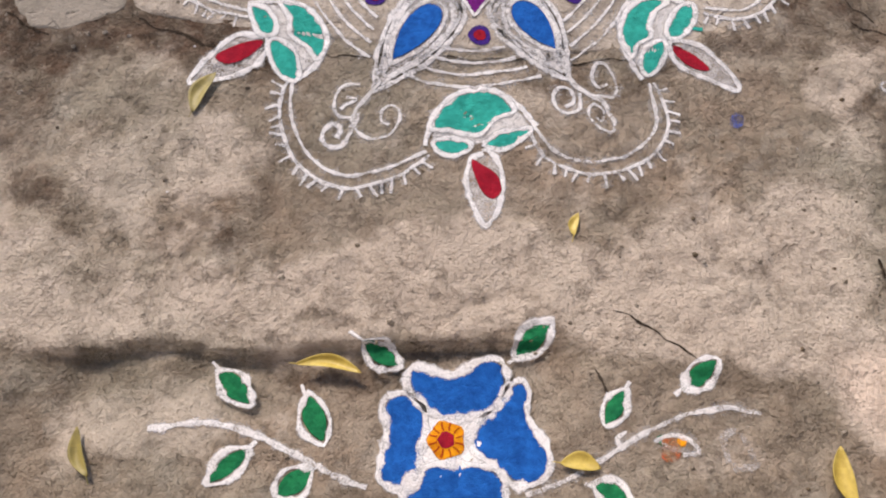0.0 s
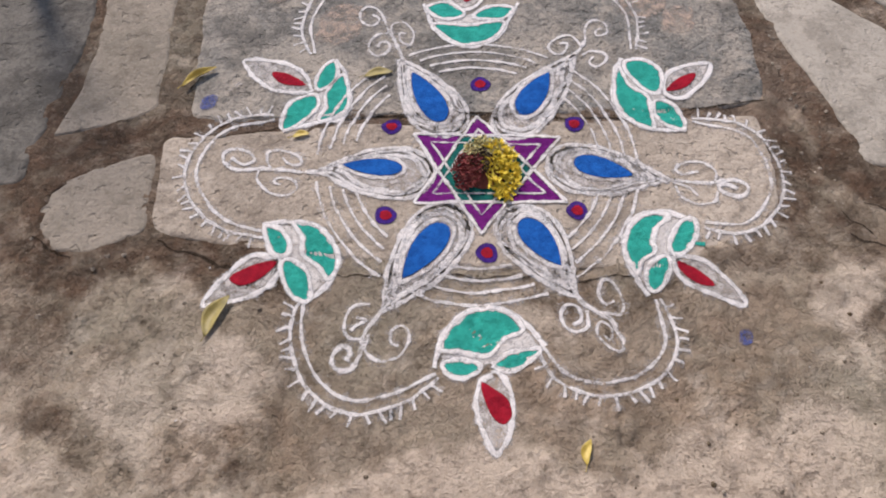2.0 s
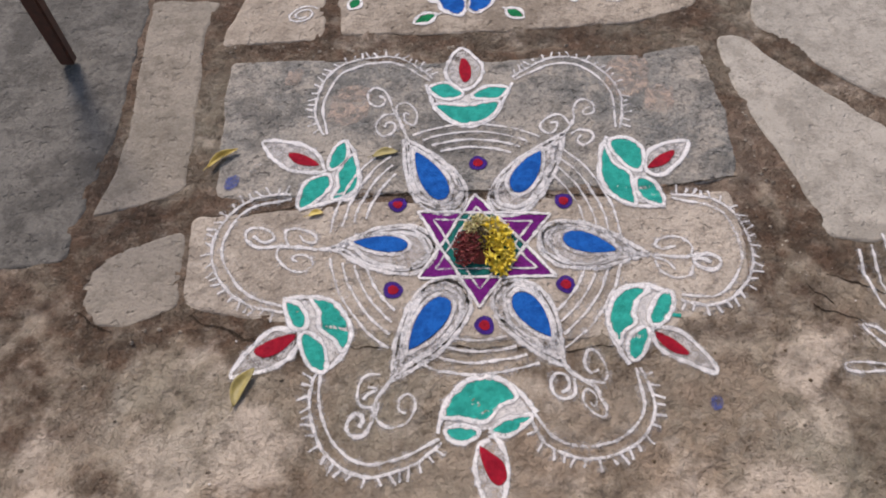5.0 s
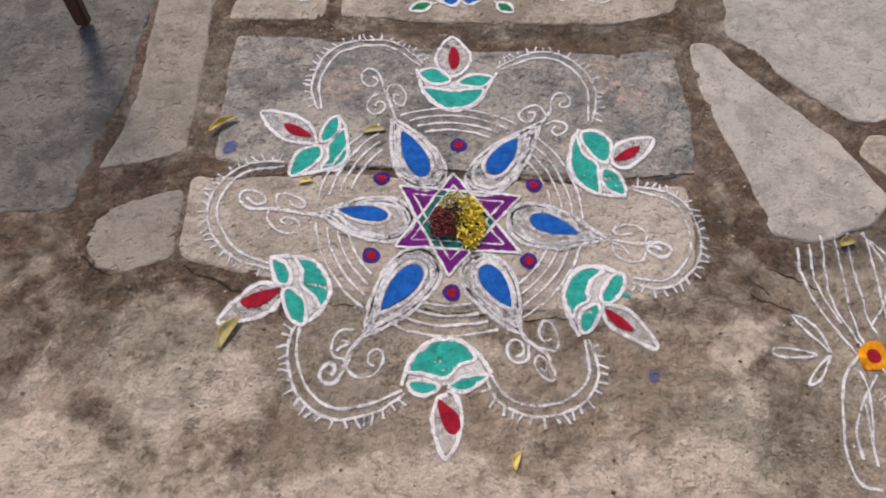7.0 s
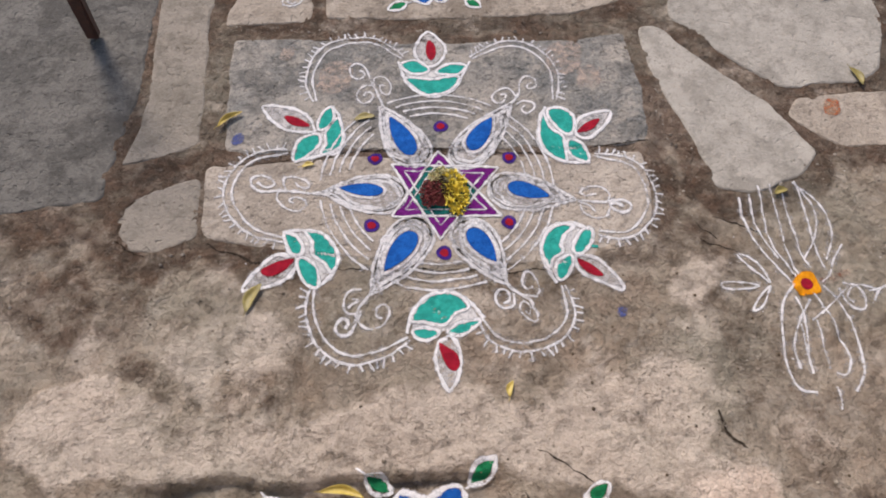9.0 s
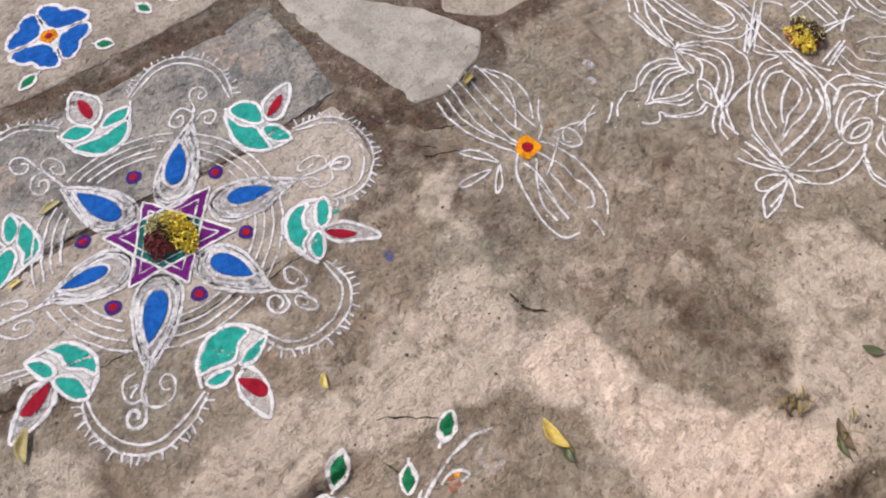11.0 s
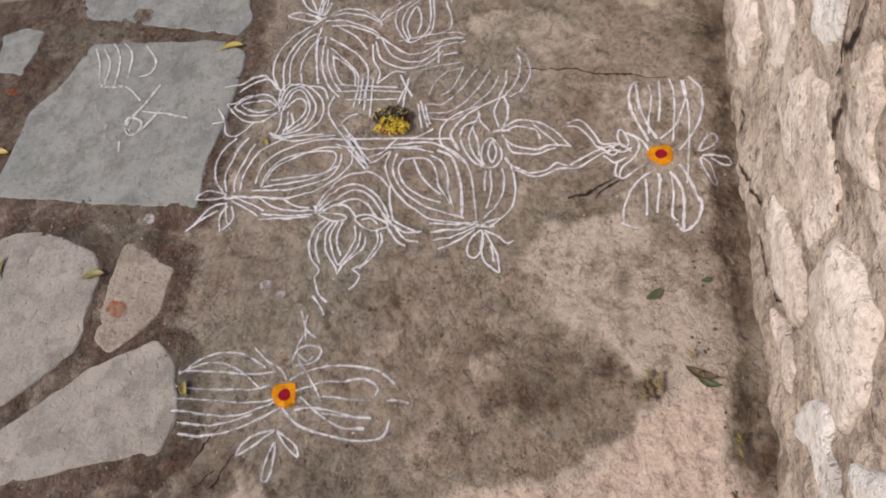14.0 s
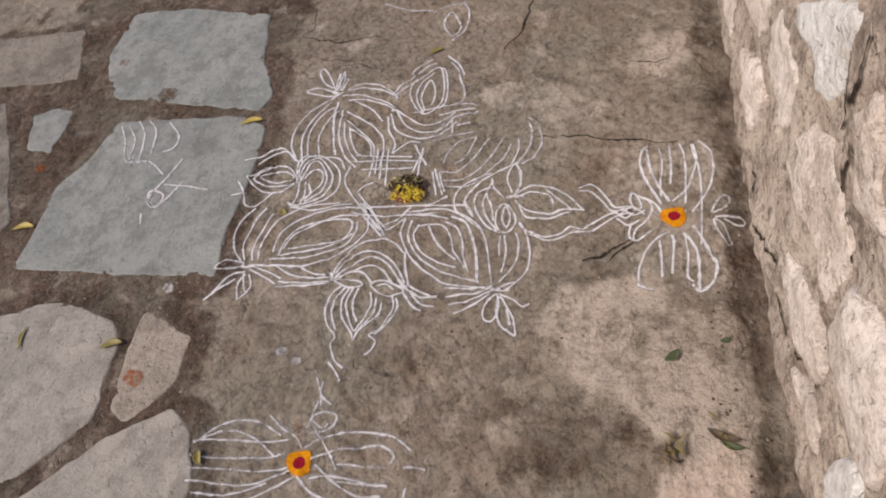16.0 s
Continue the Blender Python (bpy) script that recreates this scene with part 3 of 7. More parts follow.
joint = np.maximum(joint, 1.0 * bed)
# soil strip at the wall's foot, darkened further to paint the crease's shade
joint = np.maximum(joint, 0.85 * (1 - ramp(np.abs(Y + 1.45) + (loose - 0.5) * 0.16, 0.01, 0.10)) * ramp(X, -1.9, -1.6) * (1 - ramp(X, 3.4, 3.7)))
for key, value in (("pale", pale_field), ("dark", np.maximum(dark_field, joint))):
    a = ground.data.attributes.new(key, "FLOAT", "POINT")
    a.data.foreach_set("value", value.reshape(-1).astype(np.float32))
tagged(ground, "worn brown earth and old cement between flagstones", "ground", kind="structure")


def flagstone(spec, outline, k):
    name, material, top, _, label = spec
    nr = ring_normals(outline)
    n, verts, faces = len(outline), [], []
    chip = fbm(outline[:, 0], outline[:, 1], 0.05, 11, 3)
    for off, z in ((0.004, -0.03), (0.0, top - 0.0035), (-0.003, top - 0.001), (-0.0065, top)):
        p = outline + nr * (off * (0.5 + chip))[:, None]
        verts += [(x, y, z - (0.0015 * (c - 0.4) if off == -0.003 else 0)) for (x, y), c in zip(p, chip)]
    for ring in range(3):
        for j in range(n):
            a, b = ring * n + j, ring * n + (j + 1) % n
            faces.append((a, b, b + n, a + n))
    faces.append(tuple(range(3 * n, 4 * n)))
    ob = mesh_object(name, verts, faces, material, smooth=False)
    bm = bmesh.new()
    bm.from_mesh(ob.data)
    bmesh.ops.recalc_face_normals(bm, faces=bm.faces)
    bm.to_mesh(ob.data)
    bm.free()
    return tagged(ob, label, "flagstone", "flagstones of the yard", "structure")


for k, (spec, outline) in enumerate(zip(SLABS, OUTLINES)):
    flagstone(spec, outline, k)

# ---- the rubble wall ----
WALL_Y = -1.485


def wall_depth(x, z):
    return WALL_Y + (fbm(x, z, 0.30, 31, 3) - 0.5) * 0.06 + (fbm(x, z, 0.08, 33, 4) - 0.5) * 0.040 - 0.03 * z


wx, wz = np.arange(-1.6, 4.6, 0.014), np.arange(-0.06, 1.5, 0.014)
A, B = np.meshgrid(wx, wz, indexing="ij")
front = np.stack([A, wall_depth(A, B), B], -1).reshape(-1, 3)
ids = np.arange(A.size).reshape(A.shape)
faces = np.stack([ids[:-1, :-1], ids[1:, :-1], ids[1:, 1:], ids[:-1, 1:]], -1).reshape(-1, 4).tolist()
rim = np.r_[ids[:, 0], ids[-1, 1:], ids[-2::-1, -1], ids[0, -2:0:-1]]
back = [(front[i][0], -1.95, front[i][2]) for i in rim]
nf = len(front)
for j in range(len(rim)):
    a, b = int(rim[j]), int(rim[(j + 1) % len(rim)])
    faces.append((b, a, nf + j, nf + (j + 1) % len(rim)))
n1, n2 = len(wx), len(wz)
far = nf + n1 + n2 - 2
for j in range(n1 - 1):
    faces.append((nf + j + 1, nf + j, far + n1 - 1 - j, far + n1 - 2 - j))
wall = mesh_object("wall_south", np.vstack([front, back]), faces, MORTAR)
tagged(wall, "rubble stone wall in brown mortar along the yard", "wall", kind="structure")


def wall_stone(material, poly):
    p = even(np.vstack([poly, poly[:1]]), 0.014)[:-1]
    for _ in range(2):
        p = (np.roll(p, 1, 0) + p + np.roll(p, -1, 0)) / 3
    c = p.mean(0)
    p = p + (p - c) * ((fbm(p[:, 0], p[:, 1], 0.07, 41, 3) - 0.5) * 0.35)[:, None]
    n, verts, faces = len(p), [], []
    for s, out in ((1.02, -0.03), (1.0, 0.002), (0.94, 0.009), (0.75, 0.012), (0.5, 0.013), (0.25, 0.013)):
        q = c + (p - c) * s
        rough = (fbm(q[:, 0], q[:, 1], 0.05, 44, 3) - 0.5) * 0.016 if out > 0 else 0
        yy = wall_depth(q[:, 0], q[:, 1]) * 0.5 + 0.5 * wall_depth(c[0], c[1]) + out + rough
        verts += [(a, d, b) for (a, b), d in zip(q, yy)]
    verts.append((c[0], wall_depth(c[0], c[1]) + 0.013, c[1]))
    for ring in range(5):
        faces += [(ring * n + j, ring * n + (j + 1) % n, (ring + 1) * n + (j + 1) % n, (ring + 1) * n + j) for j in range(n)]
    faces += [(5 * n + j, 5 * n + (j + 1) % n, 6 * n) for j in range(n)]
    mesh_object("stone", verts, faces, material, wall, "lime-washed white stone" if material is LIMEWASH else "")


wall_stone(WALLSTONE, [(1.46, 0.54), (1.38, 0.62), (1.27, 0.66), (1.15, 0.66), (1.08, 0.63), (1.08, 0.53), (1.08, 0.45), (1.12, 0.43), (1.19, 0.44), (1.35, 0.39), (1.48, 0.37), (1.49, 0.45)])
wall_stone(LIMEWASH, [(1.65, 0.69), (1.3, 0.94), (1.25, 0.94), (1.27, 0.86), (1.28, 0.79), (1.3, 0.74), (1.4, 0.67), (1.46, 0.7), (1.6, 0.67)])
wall_stone(WALLSTONE, [(1.76, 0.6), (1.63, 0.63), (1.5, 0.61), (1.52, 0.52), (1.55, 0.43), (1.71, 0.4), (1.82, 0.44)])
wall_stone(WALLSTONE, [(2.12, 0.21), (1.88, 0.36), (1.78, 0.32), (1.81, 0.17), (2.04, 0.13)])
wall_stone(WALLSTONE, [(1.37, 0.25), (1.27, 0.31), (1.12, 0.37), (1.03, 0.35), (0.99, 0.36), (1.04, 0.23), (1.21, 0.13), (1.32, 0.15)])
wall_stone(WALLSTONE, [(1.02, 0.59), (0.95, 0.68), (0.84, 0.69), (0.74, 0.61), (0.73, 0.51), (0.75, 0.46), (0.89, 0.42), (0.99, 0.42), (1.04, 0.44)])
wall_stone(WALLSTONE, [(1.16, 0.84), (1.12, 0.94), (1.08, 0.92), (0.95, 0.81), (1.01, 0.77), (1.09, 0.74), (1.13, 0.8)])
wall_stone(WALLSTONE, [(1.16, 0.12), (1.04, 0.22), (0.94, 0.25), (0.91, 0.17), (0.99, 0.12), (1.08, 0.08)])
wall_stone(LIMEWASH, [(0.88, 0.23), (0.83, 0.39), (0.78, 0.39), (0.76, 0.35), (0.62, 0.45), (0.66, 0.29), (0.77, 0.25), (0.86, 0.13)])
wall_stone(LIMEWASH, [(0.66, 0.54), (0.63, 0.65), (0.58, 0.7), (0.56, 0.71), (0.59, 0.57)])
wall_stone(LIMEWASH, [(0.69, 0.50), (0.63, 0.63), (0.53, 0.67), (0.50, 0.56)])
wall_stone(LIMEWASH, [(0.49, 0.57), (0.52, 0.67), (0.38, 0.78), (0.34, 0.67)])
wall_stone(WALLSTONE, [(1.04, 0.80), (0.98, 0.72), (0.74, 0.76), (0.70, 0.95), (0.95, 1.0)])
wall_stone(WALLSTONE, [(0.44, 0.22), (0.40, 0.06), (0.15, 0.08), (0.12, 0.28), (0.30, 0.33)])
wall_stone(WALLSTONE, [(2.22, 0.55), (2.16, 0.33), (1.92, 0.38), (1.90, 0.60), (2.06, 0.66)])
wall_stone(WALLSTONE, [(2.62, 0.30), (2.58, 0.06), (2.32, 0.08), (2.32, 0.30)])
wall_stone(WALLSTONE, [(2.70, 0.66), (2.66, 0.42), (2.36, 0.40), (2.34, 0.66)])
wall_stone(WALLSTONE, [(3.15, 0.28), (3.10, 0.05), (2.74, 0.07), (2.76, 0.31)])
wall_stone(WALLSTONE, [(2.20, 0.98), (2.14, 0.72), (1.74, 0.68), (1.74, 0.96)])
wall_stone(WALLSTONE, [(0.40, 0.66), (0.36, 0.42), (0.05, 0.42), (0.08, 0.70)])


def wall_crack(points, width):
    """A dark ragged gap in the wall's mortar."""
    p = spline(points, 0.008)
    t, nr = along(p)
    k = np.arange(len(p)) * 0.008
    p = p + nr * ((fbm(k, 0 * k + points[0][0], 0.05, 91, 3) - 0.5) * 0.03)[:, None]
    w = width * (0.3 + 1.2 * fbm(k, 0 * k + points[0][1], 0.04, 93, 3)) * np.sin(np.linspace(0.15, math.pi - 0.15, len(p))) ** 0.5
    rows, edge = [], []
    for side in (1, 0, -1):
        q = p + nr * (w * side * 0.5)[:, None]
        rows.append(np.stack([q[:, 0], wall_depth(q[:, 0], q[:, 1]) + 0.004, q[:, 1]], 1))
        edge += [abs(side)] * len(p)
    n = len(p)
    faces = [(r * n + j, r * n + j + 1, r * n + n + j + 1, r * n + n + j) for r in range(2) for j in range(n - 1)]
    mesh_object("crack", np.vstack(rows), faces, CRACK, wall, "dark gap in the mortar", edge)


wall_crack([(1.18, 0.97), (1.17, 0.89), (1.21, 0.83), (1.23, 0.74)], 0.03)
wall_crack([(1.17, 0.78), (1.17, 0.71), (1.18, 0.65)], 0.03)
wall_crack([(1.11, 0.68), (1.11, 0.62), (1.07, 0.6)], 0.022)
wall_crack([(1.16, 0.16), (1.09, 0.21), (1.03, 0.25)], 0.02)
wall_crack([(1.59, 0.06), (1.49, 0.12), (1.37, 0.17)], 0.03)
wall_crack([(1.78, 0.07), (1.7, 0.09), (1.66, 0.09)], 0.03)
wall_crack([(1.36, 0.09), (1.29, 0.09), (1.23, 0.1)], 0.02)
wall_crack([(1.08, 0.42), (1.02, 0.42), (0.94, 0.42)], 0.016)


# ---- powder drawing ----
class Strokes:
    """Collects lines and filled shapes of powder that lie on the ground, and links them as one mesh."""

    def __init__(self):
        self.v, self.f, self.e, self.count, self.drawn = [], [], [], 0, []

    def line(self, points, width=0.0065, lift=0.0017, wobble=0.35, stray=0.0016):
        self.drawn.append(points)
        p = even(np.array(points, float), 0.0055)
        if len(p) < 3:
            p = even(np.array(points, float), 0.002)
        t, nr = along(p)
        seed = int(abs(p[0, 0] * 977 + p[0, 1] * 557)) % 50
        s = np.arange(len(p)) * 0.0055
        p = p + nr * ((vnoise(s, 0 * s, 0.03, seed) - 0.5) * 2 * stray)[:, None]
        w = width * 0.72 * (1 + wobble * 2 * (vnoise(s, 0 * s + 3, 0.012, seed) - 0.5)) * 1.25
        rows = []
        for side, e, up in ((1, 1, 0), (0.42, 0.2, 1), (-0.42, 0.2, 1), (-1, 1, 0)):
            q = p + nr * (w * side)[:, None]
            z = surface(q[:, 0], q[:, 1]) + lift + up * 0.0007
            rows.append(np.c_[q, z])
            self.e += [e] * len(p)
        n, b = len(p), self.count
        self.v.append(np.vstack(rows))
        for r in range(3):
            self.f += [(b + r * n + j, b + r * n + j + 1, b + (r + 1) * n + j + 1, b + (r + 1) * n + j) for j in range(n - 1)]
        self.count += 4 * n

    def loop(self, shape, width=0.0065, **more):
        self.line(np.vstack([shape, shape[:1]]), width, **more)

    def fill(self, shape, lift=0.0014, centre=None, soft=0.86):
        p = even(np.vstack([shape, shape[:1]]), 0.007)[:-1]
        c = p.mean(0) if centre is None else np.array(centre, float)
        d = np.hypot(*(p - c).T)
        scales = [1.0, soft] + list(np.arange(soft, 0.08, -max(0.06, min(0.2, 0.008 / max(d.mean(), 0.01))))[1:])
        n, b = len(p), self.count
        for k, s in enumerate(scales):
            q = c + (p - c) * s
            self.v.append(np.c_[q, surface(q[:, 0], q[:, 1]) + lift + (0.0004 if k else 0)])
            self.e += [1 if k == 0 else 0] * n
        self.v.append(np.array([[*c, float(surface(c[:1], c[1:])[0]) + lift]]))
        self.e.append(0)
        for r in range(len(scales) - 1):
            self.f += [(b + r * n + j, b + r * n + (j + 1) % n, b + (r + 1) * n + (j + 1) % n, b + (r + 1) * n + j) for j in range(n)]
        last = b + (len(scales) - 1) * n
        self.f += [(last + j, last + (j + 1) % n, last + n) for j in range(n)]
        self.count += n * len(scales) + 1

    def link(self, name, material, parent, label=""):
        ob = mesh_object(name, np.vstack(self.v), self.f, material, parent, label, self.e)
        if self.drawn and material in (WHITE, WHITE_WORN) and parent.type == "EMPTY":
            haze = Strokes()
            for points in self.drawn:
                haze.line(points, 0.019, lift=0.0006, wobble=0.6)
            mesh_object("spilt_powder", np.vstack(haze.v), haze.f, WHITE_HAZE, ob, "faint haze of white powder", haze.e)
        return ob


def spiral(c, r, start, turns, squash=1.0, tilt=0.0, inner=0.33):
    """A curl from its outer end inwards, its angle in degrees."""
    s = np.linspace(0, 1, 40)
    a = np.radians(start) + s * turns * 2 * math.pi
    q = np.stack([np.cos(a), np.sin(a) * squash], 1) * (r * (1 - (1 - inner) * s))[:, None]
    ct, st = math.cos(radians(tilt)), math.sin(radians(tilt))
    return np.array(c) + q @ np.array([[ct, st], [-st, ct]])


def polar(c, r, a):
    return (c[0] + r * math.cos(radians(a)), c[1] + r * math.sin(radians(a)))


def stroke_part(name, curves, material, parent, width=0.0065, label="", closed=False, **more):
    s = Strokes()
    for c in curves:
        (s.loop if closed else s.line)(c, width, **more)
    return s.link(name, material, parent, label)


def fill_part(name, shapes, material, parent, label="", **more):
    s = Strokes()
    for c in shapes:
        s.fill(c, **more)
    return s.link(name, material, parent, label)


# ---- the coloured star drawing ----
star_drawing = thing("powder_drawing", "large six-fold star drawing in white, teal, blue and purple powder", "floor drawing", "drawings on the ground")
TIPS = [(-0.007, 0.120), (0.160, 0.060), (0.160, -0.103), (-0.008, -0.173), (-0.136, -0.101), (-0.140, 0.073)]
up, down = [TIPS[0], TIPS[2], TIPS[4]], [TIPS[1], TIPS[3], TIPS[5]]


def side_path(tri):
    return np.vstack([tri, tri[:1]])


def crossing(a, b, c, d):
    a, b, c, d = (np.array(v) for v in (a, b, c, d))
    m = np.array([b - a, c - d]).T
    return a + np.linalg.solve(m, c - a)[0] * (b - a)


inner = [crossing(TIPS[i], TIPS[(i + 2) % 6], TIPS[(i + 1) % 6], TIPS[(i + 5) % 6]) for i in range(6)]
core = np.array(inner)
mid = core.mean(0)
for i in range(6):
    tri = np.array([inner[i - 1], TIPS[i], inner[i]])
    c = tri.mean(0)
    fill_part("star_point", [c + (tri - c) * 0.92], PURPLE, star_drawing, "purple powder point", soft=0.8)
fill_part("star_core", [mid + (core - mid) * 0.97], DEEP_TEAL, star_drawing, "deep teal powder centre")
lines = [side_path(up), side_path(down)]
for tri in (up, down):
    t = np.array(tri)
    lines.append(side_path(mid + (t - mid) * 0.74))
stroke_part("star_outline", lines[:2], WHITE, star_drawing, 0.0058, lift=0.0027)
stroke_part("star_inner_line", lines[2:], WHITE_WORN, star_drawing, 0.0042, lift=0.0027)

PETALS = [
    # base, tip, half width, blue base, blue tip, blue half width
    ((-0.096, -0.030), (-0.330, -0.019), 0.064, (-0.160, -0.018), (-0.282, -0.006), 0.021),
    ((-0.050, -0.110), (-0.190, -0.335), 0.062, (-0.075, -0.150), (-0.155, -0.268), 0.029),
    ((0.045, -0.117), (0.160, -0.307), 0.058, (0.070, -0.142), (0.136, -0.246), 0.028),
    ((0.128, -0.008), (0.364, -0.053), 0.061, (0.182, -0.003), (0.298, -0.041), 0.026),
    ((0.040, 0.064), (0.216, 0.293), 0.055, (0.083, 0.122), (0.153, 0.240), 0.028),
    ((-0.054, 0.068), (-0.173, 0.285), 0.059, (-0.078, 0.105), (-0.145, 0.246), 0.029),
]
for base, tip, half, bb, bt, bh in PETALS:
    base, tip = np.array(base), np.array(tip)
    s = Strokes()
    for k, sc in enumerate((1.0, 0.86, 0.74)):
        m = base + (tip - base) * 0.38
        s.loop(m + (drop_shape(base, tip, half, 1.05) - m) * np.array([sc, sc]), (0.0085, 0.006, 0.010)[k], stray=(0.002, 0.006, 0.008)[k])
    s.loop(drop_shape(np.array(bb) + (np.array(bb) - bt) * 0.05, np.array(bt) + (np.array(bt) - bb) * 0.08, bh + 0.0055, 0.9), 0.0085, lift=0.0026)
    petal = s.link("petal", WHITE_WORN, star_drawing, "white powder petal with smudged rings")
    fill_part("petal_dusting", [drop_shape(base, tip, half * 0.98, 1.05)], WHITE_THIN, petal, "thin white powder", lift=0.0009)
    fill_part("petal_heart", [drop_shape(bb, bt, bh, 0.9)], BLUE, petal, "bright blue powder", lift=0.0034)

for a0, a1 in ((-7, 53), (54, 121), (122, 182), (184, 240), (241, 297), (298, 352)):
    arcs = []
    for r in (0.252, 0.276, 0.300, 0.325):
        margin = 14 - 9 * (r - 0.25) / 0.075
        a = np.radians(np.linspace(a0 + margin, a1 - margin, 40))
        arcs.append(np.stack([-0.012 + r * np.cos(a) * 0.99, 0.004 + r * np.sin(a)], 1))
    stroke_part("ring_segment", arcs, WHITE_WORN, star_drawing, 0.0052, wobble=0.5)

for k, (x, y) in enumerate([(0.001, -0.216), (-0.190, -0.129), (-0.184, 0.094), (0.002, 0.208), (0.193, 0.095), (0.178, -0.123)]):
    blob = spline([polar((x, y), 0.021 + 0.004 * ((j * 7 + k * 3) % 5) / 4, j * 45) for j in range(8)], 0.004, True)
    dot = fill_part("dot", [blob], VIOLET, star_drawing, "violet dot with a red heart")
    fill_part("dot_heart", [(blob - (x, y)) * 0.52 + (x, y)], RED, dot, "red powder", lift=0.0026)


def lamp_drawing(bow, body, leaf_one, leaf_two, flame, red):
    """A drawn oil lamp: a teal bowl and two leaves between white bands, and a red flame."""
    bow = spline(bow, 0.006)
    body, leaf_one, leaf_two, flame, red = (spline(q, 0.006, True)[:-1] for q in (body, leaf_one, leaf_two, flame, red))
    s = Strokes()
    s.line(bow, 0.0085)
    for shape in (body, leaf_one, leaf_two):
        c = shape.mean(0)
        s.loop(c + (shape - c) * 1.06, 0.0075, lift=0.0024, stray=0.002)
    s.loop(flame, 0.0085, stray=0.003)
    lamp = s.link("lamp_outline", WHITE, star_drawing, "white outline of a drawn oil lamp")
    fill_part("bowl", [body], TEAL, lamp, "teal powder")
    for leaf in (leaf_one, leaf_two):
        fill_part("bowl_leaf", [leaf], TEAL, lamp, "teal powder")
    whole = np.vstack([bow, leaf_one[len(leaf_one) // 2:len(leaf_one) // 2 + 1], leaf_two[len(leaf_two) // 2:len(leaf_two) // 2 + 1]])
    c = whole.mean(0)
    order = np.argsort(np.arctan2(*(whole - c).T[::-1]))
    fill_part("bowl_dusting", [whole[order]], WHITE_DUSTY, lamp, "thin white powder", lift=0.0008)
    fill_part("flame", [red], RED, lamp, "crimson powder flame", lift=0.0024)
    fill_part("flame_dusting", [flame], WHITE_THIN, lamp, "thin white powder", lift=0.0008)


lamp_drawing([(-0.096, -0.441), (-0.091, -0.415), (-0.076, -0.373), (-0.045, -0.337), (-0.005, -0.324), (0.039, -0.339), (0.072, -0.369), (0.094, -0.404)],
             [(-0.084, -0.407), (-0.071, -0.368), (-0.04, -0.337), (-0, -0.327), (0.034, -0.341), (0.054, -0.372), (0.022, -0.388), (-0.006, -0.416), (-0.045, -0.41)],
             [(-0.081, -0.433), (-0.052, -0.424), (-0.019, -0.437), (-0.046, -0.457), (-0.07, -0.452)],
             [(0.005, -0.435), (0.04, -0.414), (0.084, -0.409), (0.063, -0.433), (0.029, -0.445)],
             [(-0, -0.451), (-0.028, -0.492), (-0.022, -0.545), (0.003, -0.594), (0.028, -0.55), (0.035, -0.498), (0.02, -0.461)],
             [(-0.018, -0.465), (-0.016, -0.492), (-0.003, -0.526), (0.015, -0.541), (0.031, -0.527), (0.026, -0.498), (0.006, -0.481)])
lamp_drawing([(0.289, -0.305), (0.265, -0.258), (0.255, -0.209), (0.27, -0.159), (0.304, -0.134), (0.348, -0.128), (0.393, -0.148)],
             [(0.275, -0.26), (0.26, -0.209), (0.274, -0.162), (0.309, -0.136), (0.347, -0.137), (0.325, -0.162), (0.311, -0.191), (0.311, -0.216), (0.288, -0.234)],
             [(0.344, -0.217), (0.348, -0.186), (0.371, -0.154), (0.397, -0.145), (0.392, -0.186), (0.365, -0.217)],
             [(0.289, -0.276), (0.298, -0.246), (0.327, -0.228), (0.336, -0.241), (0.324, -0.276), (0.301, -0.296)],
             [(0.342, -0.232), (0.393, -0.235), (0.434, -0.266), (0.462, -0.322), (0.41, -0.306), (0.36, -0.277)],
             [(0.349, -0.237), (0.385, -0.253), (0.414, -0.285), (0.384, -0.283), (0.357, -0.262)])
lamp_drawing([(0.316, 0.279), (0.292, 0.22), (0.282, 0.163), (0.3, 0.115), (0.347, 0.079), (0.422, 0.075)],
             [(0.305, 0.253), (0.289, 0.187), (0.291, 0.139), (0.326, 0.095), (0.355, 0.084), (0.355, 0.13), (0.352, 0.17), (0.32, 0.199)],
             [(0.319, 0.261), (0.358, 0.273), (0.391, 0.243), (0.386, 0.194), (0.368, 0.178), (0.337, 0.211)],
             [(0.371, 0.153), (0.399, 0.145), (0.417, 0.113), (0.415, 0.078), (0.384, 0.091), (0.366, 0.122)],
             [(0.393, 0.182), (0.421, 0.243), (0.507, 0.262), (0.475, 0.2), (0.425, 0.161)],
             [(0.397, 0.182), (0.429, 0.218), (0.471, 0.234), (0.443, 0.193)])
lamp_drawing([(-0.122, 0.463), (-0.093, 0.379), (-0.026, 0.324), (0.044, 0.348), (0.079, 0.42), (0.1, 0.463)],
             [(-0.094, 0.393), (-0.021, 0.39), (0.058, 0.399), (0.033, 0.349), (-0.026, 0.328), (-0.072, 0.35)],
             [(-0.108, 0.455), (-0.062, 0.465), (-0.028, 0.428), (-0.067, 0.411), (-0.099, 0.429)],
             [(-0.004, 0.419), (0.031, 0.45), (0.085, 0.445), (0.055, 0.409)],
             [(-0.029, 0.596), (-0.069, 0.515), (-0.054, 0.463), (-0.023, 0.44), (0.015, 0.478), (0.021, 0.532)],
             [(-0.027, 0.555), (-0.036, 0.507), (-0.024, 0.467), (-0.006, 0.485), (-0.007, 0.53)])
